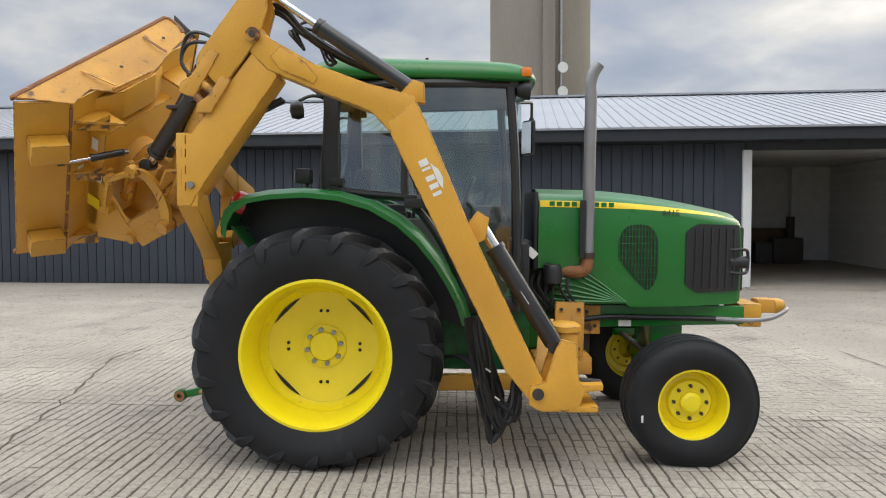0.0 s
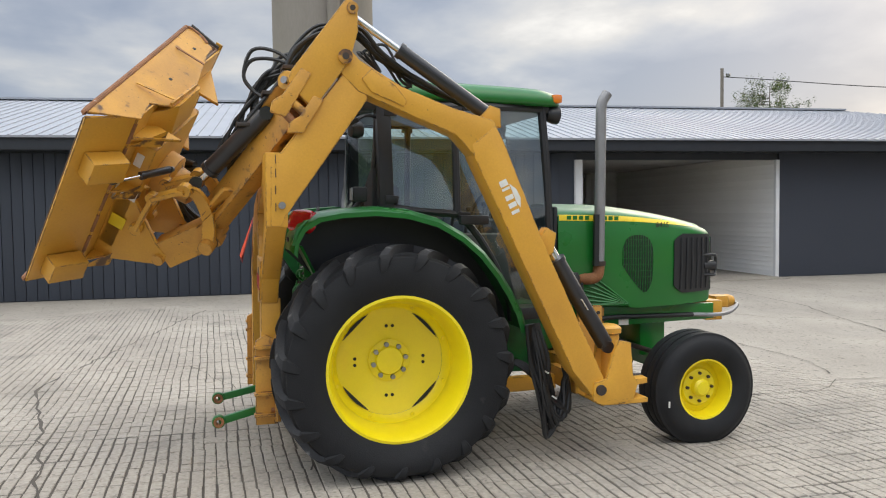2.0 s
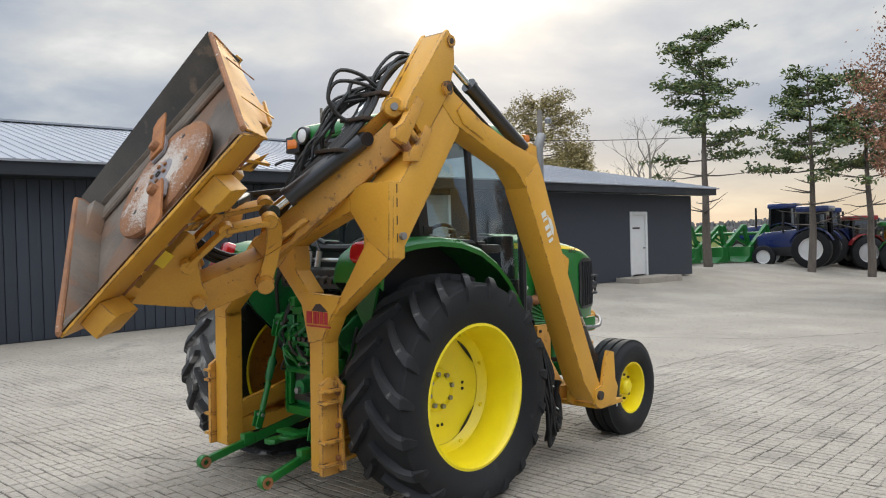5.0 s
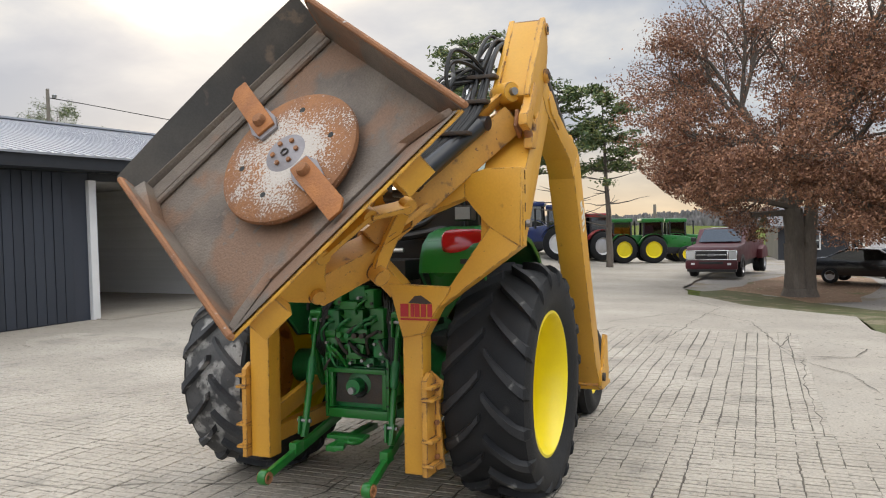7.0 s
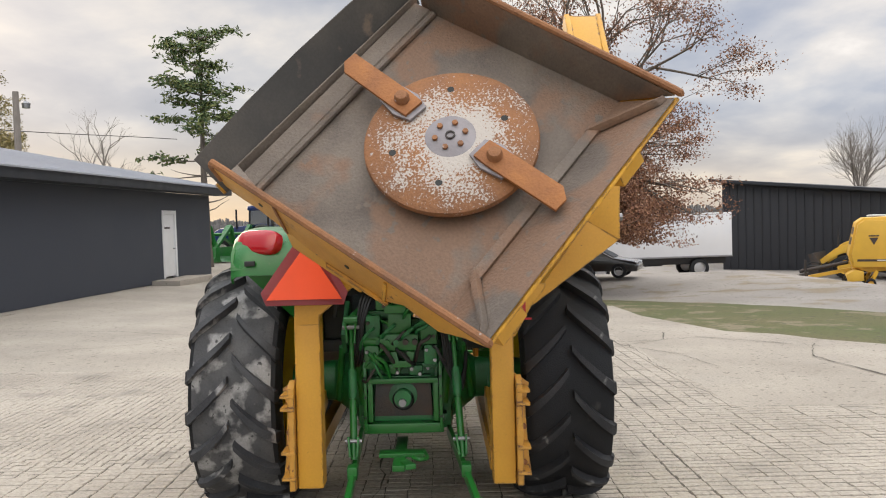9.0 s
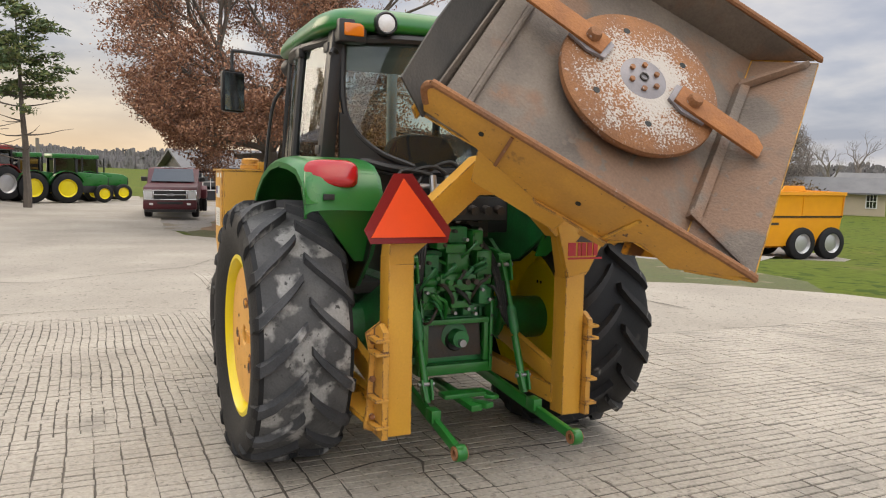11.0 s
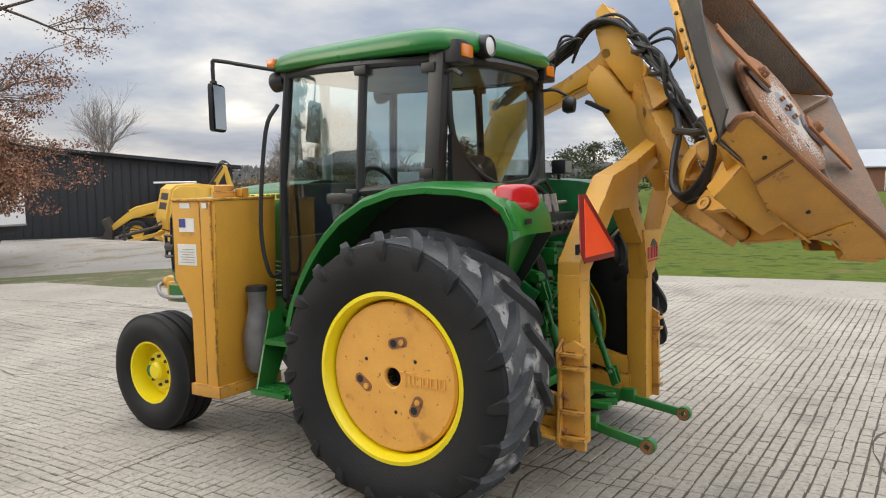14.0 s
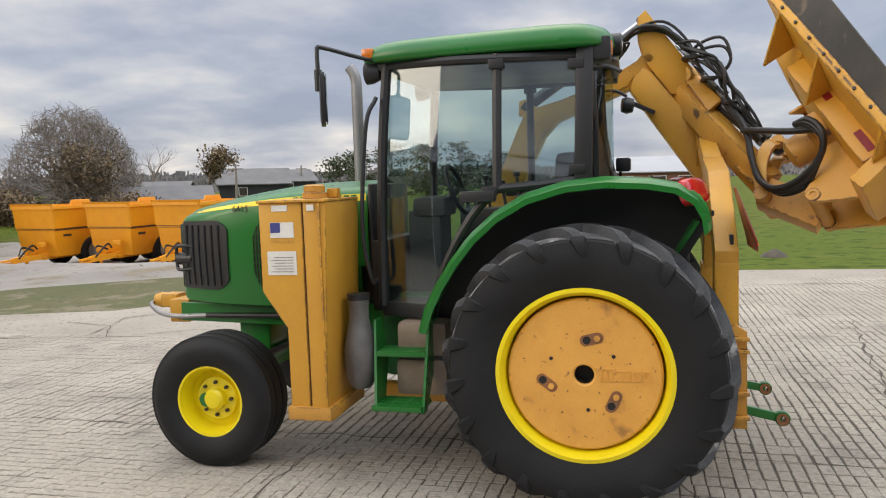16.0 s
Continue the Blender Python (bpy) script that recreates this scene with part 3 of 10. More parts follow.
def make_scored():
    rng = random.Random(4)
    px, py = 0.080, 0.150
    verts, faces = [], []
    nx, ny = int(19 / px), int(17.4 / py)
    for i in range(nx):
        for j in range(2 * ny):
            x0, y0 = -9.6 + i * px, -8.7 + j * py / 2
            if not in_scored(x0 + px / 2, y0 + py / 4):
                continue
            worn = noise.noise(Vector((x0 * 0.35, y0 * 0.35, 11))) * 0.5 + 0.5
            # long fine grooves ahead of the machine, a grid of small rectangles elsewhere
            grooved = y0 > 0.3 and x0 > 0.65
            if not grooved and j % 2:
                continue
            high_y = py / 2 if grooved else py
            skip_x, skip_y = 0.05 + max(0.0, worn - 0.6) * 1.6, 0.10
            if y0 > 0.3 and x0 > 1.95:
                skip_x, skip_y = 0.93, 0.14
            elif grooved:
                skip_x, skip_y = 0.45, 0.20
            elif y0 < 0.2 and -2.0 < x0 < 2.2:
                skip_x, skip_y = 0.04, 0.5
            elif y0 < 0.2 and x0 >= 2.2:
                skip_x, skip_y = 0.12, 0.06
            gx = 0.0 if rng.random() < skip_x else rng.uniform(0.0015, 0.0050) * (1.5 if y0 < 0.2 else 1.0)
            gy = 0.0 if rng.random() < skip_y else rng.uniform(0.0015, 0.0048) * (1.5 if x0 > 2.2 and y0 < 0.2 else 1.0)
            wob = 0.014 * noise.noise(Vector((x0 * 3, y0 * 1.1, 1))) + 0.006 * noise.noise(Vector((x0 * 3, y0 * 7, 4)))
            woby = 0.018 * noise.noise(Vector((x0 * 1.1, y0 * 2.5, 7))) + 0.006 * noise.noise(Vector((x0 * 7, y0 * 2.5, 9)))
            a, c = x0 + gx + wob, x0 + px - gx + wob
            d, e = y0 + gy + woby, y0 + high_y - gy + woby
            h = 0.008 + rng.uniform(-0.002, 0.0025)
            s, sy = (0.004 if gx else 0.0005), (0.004 if gy else 0.0005)
            k = len(verts)
            zs = [ground_z(x, y) for x, y in ((a, d), (c, d), (c, e), (a, e))]
            t = [rng.uniform(-0.003, 0.003) for _ in range(8)]
            verts += [(a, d, zs[0] + 0.002), (c, d, zs[1] + 0.002), (c, e, zs[2] + 0.002), (a, e, zs[3] + 0.002)]
            u, w = (1.0 if gx else 0.05), (1.0 if gy else 0.05)
            verts += [(a + s + t[0] * u, d + sy + t[1] * w, zs[0] + h), (c - s + t[2] * u, d + sy + t[3] * w, zs[1] + h),
                      (c - s + t[4] * u, e - sy + t[5] * w, zs[2] + h), (a + s + t[6] * u, e - sy + t[7] * w, zs[3] + h)]
            faces += [(k + 4, k + 5, k + 6, k + 7), (k, k + 1, k + 5, k + 4), (k + 1, k + 2, k + 6, k + 5), (k + 2, k + 3, k + 7, k + 6), (k + 3, k, k + 4, k + 7)]
    me = bpy.data.meshes.new("scored_paving")
    me.from_pydata(verts, [], faces)
    me.materials.append(PAD)
    tagged(new("scored_paving", me), "pale concrete scored into small worn rectangles", "paving", kind="stuff")
    b = bmesh.new()
    n = 36
    rows = [[(-9.6 + 19 * i / n, -8.7 + 17.4 * j / n) for j in range(n + 1)] for i in range(n + 1)]
    vs = [[b.verts.new((x, y, ground_z(x, y) + 0.0035)) for x, y in r] for r in rows]
    for i in range(n):
        for j in range(n):
            (x, y) = rows[i][j]
            if all(in_scored(x + u, y + v) for u in (0.0, 0.5) for v in (0.0, 0.51)):
                b.faces.new([vs[i][j], vs[i + 1][j], vs[i + 1][j + 1], vs[i][j + 1]])
    bmesh.ops.delete(b, geom=[v for v in b.verts if not v.link_faces], context="VERTS")
    tagged(part("score_dirt", b, DIRT), "dark dirt lying in the concrete scores", "dirt", kind="stuff")


make_scored()


def crack(points, width, seed):
    """A dirt-filled joint or crack lying on the slab."""
    rng = random.Random(seed)
    pts = []
    for p, q in zip(points, points[1:]):
        p, q = Vector(p), Vector(q)
        n = max(2, int((q - p).length / 0.16))
        pts += [p.lerp(q, k / n) + Vector((rng.uniform(-0.03, 0.03), rng.uniform(-0.03, 0.03))) for k in range(n)]
    rows = []
    for i, p in enumerate(pts):
        d = (pts[min(i + 1, len(pts) - 1)] - pts[max(0, i - 1)]).normalized()
        s = Vector((-d.y, d.x)) * width * rng.uniform(0.08, 0.62) / 2
        z = ground_z(p.x, p.y) + 0.0105
        rows.append([(p.x - s.x, p.y - s.y, z), (p.x + s.x, p.y + s.y, z)])
    ob = part("crack", skin(rows), DIRT)
    tagged(ob, "dark dirt-filled crack in the concrete slab", "crack", kind="stuff")


for k, (pts, w) in enumerate([
        ([(-9, 0.6), (-4, 0.4), (-1, 0.3), (0, 0.2), (3.6, 0.2), (4.5, 0.2), (5.0, 0.5), (6.8, 0.4), (9.3, -0.1)], 0.035),
        ([(-2.6, -4.5), (-2.1, -1.2), (-2.4, 0.6), (-2.75, 2.3), (-2.2, 4.4), (-1.2, 8.0)], 0.05),
        ([(2.0, -5.5), (2.1, -2.95), (4.2, -2.9), (6.4, -2.95), (7.4, -2.7)], 0.028),
        ([(6.4, -2.95), (6.8, -4.2), (5.5, -5.6)], 0.05),
        ([(5.4, 3.4), (5.4, 2.6), (5.45, 1.5), (5.1, 0.6)], 0.03),
        ([(9.4, -0.6), (9.1, -1.5), (9.0, -2.9), (7.0, -2.7)], 0.05),
        ([(1.9, 2.6), (1.8, 1.7), (1.85, 0.9), (1.8, 0.2)], 0.025),
        ([(1.2, -6.4), (0.1, -6.5), (-1.1, -6.8), (-2.4, -6.6)], 0.06),
        ([(7.0, -2.7), (6.1, -2.9), (5.3, -3.4), (4.0, -3.6)], 0.03),
        ([(6.1, -2.9), (6.6, -3.6), (7.6, -3.9)], 0.04),
        ([(6.5, 6.0), (7.4, 4.6), (9.0, 3.9), (11.5, 4.4)], 0.03),
        ([(7.4, -2.7), (10.6, -2.3), (12.5, -1.2), (9.5, 0.4), (8.2, 2.5)], 0.05),
        ([(8.0, 2.5), (9.0, 5.5), (8.6, 9.0)], 0.04),
        ([(-1.5, -7.6), (-4.5, -7.9), (-7.8, -7.4)], 0.06),
        ([(-1.4, 3.0), (-0.4, 0.5), (-0.55, -1.0)], 0.03),
        ([(7, -1.0), (14, -1.6), (17, -0.4)], 0.04),
        ([(3.2, -5.2), (4.8, -5.0), (6.0, -5.6)], 0.05)]):
    crack(pts, w, 20 + k)

# ---- long dark shed ----
SHED = Matrix.Translation((6.6, 9.65, 0.08)) @ Matrix.Rotation(radians(-5.2), 4, "Z")


def shed_piece(name, bm, mat, label, category, smooth=0.6):
    ob = part(name, bm, mat, smooth=smooth)
    ob.matrix_world = SHED
    return tagged(ob, label, category, kind="structure")


def make_shed():
    w1 = shed_piece("wall_west", box((-26, 0.03, 0), (0.0, 0.2, 2.87)), SLATE_FLAT, "slate blue board wall of a long low shed", "wall")
    proto = None
    for i in range(128):
        if proto is None:
            proto = part("board", box((0, 0, 0.02), (0.186, 0.03, 2.85), 0.006), SLATE, w1)
            proto.location = (-26 + 0.004, -0.002, 0)
        else:
            o = proto.copy()
            scene.collection.objects.link(o)
            o.location = (-26 + 0.004 + 0.2 * i, -0.002 + 0.002 * (i % 3), 0)
    w2 = bmesh.new()
    box((4.945, 0, 0), (13.17, 0.2, 2.87), bm=w2)
    box((14.2, 0, 0), (17.15, 0.2, 2.87), bm=w2)
    box((13.17, 0, 2.26), (14.2, 0.2, 2.87), bm=w2)
    shed_piece("wall_east", w2, SLATE_FLAT, "flat slate blue wall with a white door", "wall")
    shed_piece("wall_end", box((16.95, 0.2, 0), (17.15, 13, 2.87)), SLATE_FLAT, "slate blue end wall of the shed", "wall")
    shed_piece("wall_back", box((-26, 13, 0), (17.15, 13.2, 2.87)), SLATE_FLAT, "slate blue back wall of the shed", "wall")
    shed_piece("wall_far", box((-26.2, 0, 0), (-26, 13.2, 2.87)), SLATE_FLAT, "slate blue far end wall of the shed", "wall")
    head = box((0.0, 0.0, 2.72), (4.9, 0.2, 2.87))
    shed_piece("opening_header", head, FASCIA, "dark beam over the open bay", "beam")
    # bay
    bay = bmesh.new()
    box((-0.12, 0.2, 0), (0.0, 9, 2.87), bm=bay)
    box((-0.12, 9, 0), (5.0, 9.1, 2.87), bm=bay)
    shed_piece("bay_wall", bay, INSIDE_GREY, "dim grey panel walls inside the open bay", "wall")
    lap = shed_piece("bay_siding_wall", box((4.93, 0.2, 0), (5.0, 9, 2.87)), INSIDE_GREY, "white lap siding wall inside the open bay", "wall")
    for i in range(25):
        z = 0.012 + 0.1135 * i
        part("siding_board", prism([(4.926, 0.065, z), (4.926, 0.065, z + 0.1135), (4.918, 0.065, z + 0.1135), (4.880, 0.065, z + 0.012), (4.880, 0.065, z)], (0, 8.92, 0)),
             SIDING_WHITE, lap)
    shed_piece("bay_ceiling", box((-0.1, 0.2, 2.87), (5.0, 9.1, 2.92)), INSIDE_GREY, "dim panel ceiling of the open bay", "ceiling")
    shed_piece("bay_slab", box((0.0, -0.5, -0.2), (4.9, 9, 0.012)), CONCRETE, "smooth concrete slab floor of the open bay", "floor")
    shed_piece("post_white", box((-0.06, -0.06, 0), (0.11, 0.1, 2.72), 0.01), WHITE_PAINT, "white timber post at the bay opening", "post")
    shed_piece("corner_trim", box((4.85, -0.03, 0), (4.942, 0.06, 2.72), 0.008), WHITE_PAINT, "white corner trim at the bay opening", "trim")
    shed_piece("inner_post", box((3.7, 8.7, 0), (3.85, 8.85, 2.8), 0.01), WHITE_PAINT, "white post at the back of the bay", "post")
    # eaves and roof
    shed_piece("fascia", box((-26.6, -0.62, 2.87), (17.9, -0.55, 3.12), 0.01), FASCIA, "dark fascia board under the eaves", "fascia")
    shed_piece("soffit", box((-26.6, -0.55, 2.875), (17.9, 0.0, 2.9)), FASCIA, "dark soffit under the eaves", "soffit")
    shed_piece("drip_edge", box((-26.6, -0.66, 3.10), (17.9, -0.615, 3.128)), WHITE_PAINT, "pale metal drip edge of the roof", "trim")
    rz, ry, e0, e1 = 4.72, 6.3, -26.8, 18.0
    b = bmesh.new()
    A, B, C, D = (e0, -0.7, 3.13), (e1, -0.7, 3.13), (11.6, ry, rz), (e0, ry, rz)
    E, F = (e1, 13.4, 3.13), (e0, 13.4, 3.13)
    grow(b, [A, B, C, D, E, F], [(0, 1, 2, 3), (3, 2, 4, 5), (1, 4, 2), (0, 3, 5)])
    bmesh.ops.recalc_face_normals(b, faces=b.faces[:])
    roof = shed_piece("roof", thick(b, 0.04), ROOF_METAL, "grey ribbed metal roof with a low slope", "roof", smooth=0)
    slope = (rz - 3.13) / (ry + 0.7)
    rib = bmesh.new()
    x = e0 + 0.1
    while x < e1:
        top = ry if x < 11.6 else -0.7 + (ry + 0.7) * (e1 - x) / (e1 - 11.6)
        if top > -0.4:
            beam((x, -0.7, 3.137), (x, top, 3.137 + slope * (top + 0.7)), 0.026, 0.024, bm=rib)
        x += 0.235
    part("roof_ribs", rib, ROOF_METAL, roof, smooth=0)
    shed_piece("ridge_cap", beam((e0, ry, rz + 0.03), (11.6, ry, rz + 0.03), 0.35, 0.05), ROOF_METAL, "grey ridge cap of the metal roof", "roof")
    d = thing("door_1", "white steel door with a small dark sign", "door", m=SHED)
    d["kind"] = "structure"
    part("door_leaf", box((13.28, 0.02, 0.16), (14.09, 0.07, 2.18), 0.006), WHITE_PAINT, d)
    fr = bmesh.new()
    box((13.17, -0.03, 0.12), (13.28, 0.12, 2.29), 0.006, bm=fr)
    box((14.09, -0.03, 0.12), (14.2, 0.12, 2.29), 0.006, bm=fr)
    box((13.28, -0.03, 2.18), (14.09, 0.12, 2.29), 0.006, bm=fr)
    part("door_frame", fr, WHITE_PAINT, d)
    part("sign_bar", box((13.36, 0.010, 1.70), (13.78, 0.018, 1.76)), DECAL_DARK, d, "dark unreadable sign")
    part("handle", rod((14.0, 0.02, 1.05), (14.0, -0.05, 1.05), 0.025), STEEL, d, "steel knob")
    shed_piece("step_1", box((12.3, -0.9, -0.2), (14.9, -0.0, 0.11), 0.02), CONCRETE, "low concrete step under the white door", "step")


make_shed()


def make_silo():
    s = thing("silo", "tall round grey concrete silo behind the shed", "silo", m=Matrix.Translation((6.9, 50.5, 0)))
    prof = [(0, 0), (3.55, 0)]
    for i in range(20):
        prof += [(3.55, 1.2 * i + 1.17), (3.5502, 1.2 * i + 1.185), (3.55, 1.2 * i + 1.2)]
    prof += [(3.3, 24.8), (0, 26)]
    part("shaft", lathe(prof, (0, 0, 0), (0, 0, 1), 56), SILO_CONC, s)
    part("downpipe", rod((0.2, -3.75, 0), (0.2, -3.75, 24), 0.42, 20), SILO_CONC, s, "concrete chute pipe")
    part("conduit", rod((1.0, -3.6, 0), (1.0, -3.6, 24), 0.10, 10), STEEL, s, "thin steel conduit")
    for z in (11.2, 9.6):
        part("dish", lathe([(0, 0.0), (0.2, 0.04), (0.36, 0.16), (0.3, 0.17), (0, 0.08)], (1.05, -4.0, z), (0.2, -1, 0), 20), WHITE_PAINT, s, "small white dish")


make_silo()
# ---- tractor ----
def rear_wheel(tractor, side):
    """side -1: the deep dished wheel; side 1: the one with the flat weight."""
    name = "rear_wheel"
    hub = Vector((0, 0.955 * side, 0.722))
    w = new(name)
    w.parent = tractor
    w["label"] = "large rear wheel with a flat cast weight" if side > 0 else "large rear wheel with a deep dished yellow rim"
    y = Vector((0, side, 0))
    prof = [(0.455, -0.215), (0.50, -0.235), (0.58, -0.262), (0.66, -0.262), (0.722, -0.245), (0.738, -0.21), (0.746, -0.10), (0.748, 0.0),
            (0.746, 0.10), (0.738, 0.21), (0.722, 0.245), (0.66, 0.262), (0.58, 0.262), (0.50, 0.235), (0.455, 0.215)]

    def sag(bm, foot, o=Vector((0, 0, 0))):
        """The carried weight flattens and widens the foot of the tyre."""
        for v in bm.verts:
            q = v.co + o - hub
            r = math.hypot(q.x, q.z)
            if q.z < 0 and r > 0.46:
                k = min(1.0, (r - 0.46) / 0.30)
                q.z *= 1 - 0.085 * k * (-q.z / 0.8) ** 1.6
                q.y *= 1 + 0.05 * smooth01((-q.z - 0.45) / 0.25)
            q.z = max(q.z, foot - hub.z)
            v.co = q + hub - o

    grow_by = 0.957 if side < 0 else 0.93

    def out(r):
        return r if r < 0.5 else 0.5 + (r - 0.5) * grow_by
    bm = lathe([(out(r), d) for r, d in prof], hub, y, 72)
    sag(bm, 0.012)
    part("tyre", bm, RUBBER, w, "black worn farm tyre")
    band = lathe([(out(r), d) for r, d in [(0.736, -0.222), (0.744, -0.20), (0.751, -0.10), (0.753, 0.0), (0.751, 0.10), (0.744, 0.20), (0.736, 0.222)]], hub, y, 72)
    sag(band, 0.010)
    part("tread_band", band, RUBBER if side < 0 else DUSTY_RUBBER, w, "dark tread base" if side < 0 else "tread base pale with dried mud")
    lug_mesh = None
    n = 19
    for half in (-1, 1):
        lug_mesh = None
        for i in range(n):
            turn = 2 * math.pi * (i + (0.5 if half > 0 else 0)) / n + 0.1
            low = math.sin(turn + 0.15) < 0.15
            ph0 = turn if low else 0.0
            spin = Matrix.Translation(hub) @ Matrix.Rotation(-turn, 4, "Y")
            if lug_mesh and not low:
                o = new("tread_lug", lug_mesh)
                o.parent = w
                o.matrix_local = spin
                continue
            rows = []
            for s in (0.0, 0.2, 0.45, 0.7, 0.9, 1.0, 1.12):
                lat = half * min(0.012 + 0.235 * s, 0.250 + max(0, s - 1) * 0.08)
                ph = ph0 + 0.30 * min(s, 1.0) ** 0.85
                top = 0.803 - 0.010 * s * s - 0.042 * max(0, (s - 0.6) / 0.4) ** 2 - max(0, s - 1) * 0.18
                top, base = out(top), out(min(0.726, top - 0.002))
                wid = 0.022 + 0.014 * s
                row = []
                for r, k in ((base, -1.3), (top, -0.85), (top, 0.85), (base, 1.3)):
                    a = ph + k * wid / 0.78
                    row.append(Vector((r * math.cos(a), 0, r * math.sin(a))) + y * lat * side * 1.0)
                if s <= 1.0:
                    rows.append(row)
            # shoulder block running down the sidewall
            for r, lin, lout, k in ((0.728, 0.236, 0.262, 1.05), (0.704, 0.243, 0.269, 0.98), (0.672, 0.249, 0.272, 0.85), (0.635, 0.252, 0.264, 0.55)):
                row = []
                for lat, e in ((lin, -1.25), (lout, -0.8), (lout, 0.8), (lin, 1.25)):
                    a = ph0 + 0.30 + (0.718 - r) * 0.5 + e * k * 0.038 / 0.74
                    row.append(Vector((out(r) * math.cos(a), 0, out(r) * math.sin(a))) + y * half * lat * side)
                rows.append(row)
            lug = skin(rows, closed=True, caps=True)
            if low:
                sag(lug, 0.008, hub)
            o = part("tread_lug", lug, LUG_RUBBER if side < 0 else DUSTY_LUG, w, smooth=0.5)
            o.data.materials.append(RUBBER)
            for poly in o.data.polygons:
                if abs(poly.center.y) > 0.238 and math.hypot(poly.center.x, poly.center.z) < out(0.748):
                    poly.material_index = 1
            o.matrix_local = Matrix.Translation(hub) if low else spin
            if not low:
                lug_mesh = o.data
    rim = [(0.462, -0.19), (0.475, -0.215), (0.455, -0.222), (0.435, -0.20), (0.425, -0.12), (0.405, -0.05), (0.405, 0.06), (0.425, 0.12),
           (0.432, 0.19), (0.455, 0.226), (0.478, 0.222), (0.466, 0.195), (0.44, 0.19)]
    if side > 0:
        rim = [(r * 0.972, d) for r, d in rim]
    part("rim", lathe(rim, hub, y, 64, closed=True), YELLOW, w, "bright yellow steel rim")
    if side < 0:
        disc = lathe([(0.0, -0.13), (0.13, -0.13), (0.135, -0.128), (0.30, -0.108), (0.34, -0.098), (0.36, -0.092)], hub, y, 48)
        outer = lathe([(0.412, -0.02), (0.39, -0.06), (0.36, -0.088)], hub, y, 48, bm=disc)
        part("wheel_disc", disc, YELLOW, w, "bright yellow dished disc")
        for k in range(4):
            a0 = radians(45 + 90 * k)
            rows, slots = [], bmesh.new()
            for j in range(11):
                e = (j / 5 - 1) * 0.345
                way = Vector((math.cos(a0 + e), 0, math.sin(a0 + e)))
                chord = 0.352 * math.cos(0.345) / math.cos(e)
                rows.append([hub + y * -0.0835 + way * 0.354, hub + y * (-0.0835 - 0.1 * (0.354 - chord)) + way * (chord - 0.001)])
            skin(rows, bm=slots)
            part("slot", slots, MESH_DARK, w, "dark flat-sided opening in the disc")
        for k in range(8):
            a = radians(22 + 90 * (k // 2) + (k % 2) * 46)
            c = hub + Vector((0.387 * math.cos(a), 0, 0.387 * math.sin(a))) + y * -0.066
            part("rim_bolt", rod(c, c + y * 0.016, 0.014, 6), YELLOW, w, smooth=0.2)
        part("hub", lathe([(0.075, -0.128), (0.14, -0.128), (0.142, -0.118), (0.10, -0.112), (0.088, -0.098), (0, -0.098)], hub, y, 40), YELLOW, w)
        for k in range(8):
            a = 2 * math.pi * k / 8 + 0.2
            c = hub + Vector((0.112 * math.cos(a), 0, 0.112 * math.sin(a))) + y * -0.118
            part("wheel_nut", rod(c, c + y * 0.028, 0.017, 6), STEEL, w, smooth=0.2)
        for k in range(4):
            for dd in (-0.09, 0.09):
                a = math.pi / 2 * k + dd
                c = hub + Vector((0.235 * math.cos(a), 0, 0.235 * math.sin(a))) + y * -0.118
                part("disc_hole", rod(c, c + y * 0.008, 0.011, 10), MESH_DARK, w)
        part("inner_web", lathe([(0.10, 0.0), (0.10, -0.3), (0.14, -0.3), (0.14, 0.0)], hub + y * -0.13, y, 24, closed=True), GREEN_CAST, w)
    else:
        out = 0.180
        prof = [(0.052, out - 0.10), (0.052, out + 0.002), (0.06, out + 0.008), (0.39, out + 0.006), (0.402, out - 0.006), (0.405, out - 0.05), (0.395, out - 0.12)]
        part("wheel_weight", lathe(prof, hub, y, 64), COVER, w, "flat ochre cast iron wheel weight")
        part("hub_bore", lathe([(0, -0.06), (0.052, -0.06), (0.052, 0.0)], hub + y * (out - 0.02), y, 24), MESH_DARK, w)
        for sx, sz, lean in ((-0.042, 0.19, 12), (0.195, -0.047, -38), (-0.150, -0.138, 62)):
            c = hub + Vector((sx, 0, sz)) + y * (out + 0.0075)
            t = Vector((-math.cos(radians(lean)), 0, math.sin(radians(lean))))
            b = bmesh.new()
            pts = []
            for k in range(16):
                q = 2 * math.pi * k / 16
                pts.append(c + t * (0.032 * (1 if math.cos(q) > 0 else -1) + 0.030 * math.cos(q)) + y.cross(t) * 0.030 * math.sin(q))
            prism(pts, y * 0.003, bm=b)
            slot = part("lifting_slot", b, RUST, w, "rust-dark slot with a bolt inside")
            part("bolt", rod(c + t * 0.028, c + t * 0.028 + y * 0.012, 0.017, 6), COVER, slot, "ochre bolt head")
            part("slot_hole", rod(c - t * 0.026 + y * 0.002, c - t * 0.026 + y * 0.0045, 0.021, 14), MESH_DARK, slot)
        for sx, sz in ((0.17, 0.085), (-0.153, 0.10), (-0.018, -0.185)):
            c = hub + Vector((sx, 0, sz)) + y * (out + 0.006)
            part("weight_hole", rod(c, c + y * 0.004, 0.010, 10), MESH_DARK, w)
        cast = bmesh.new()
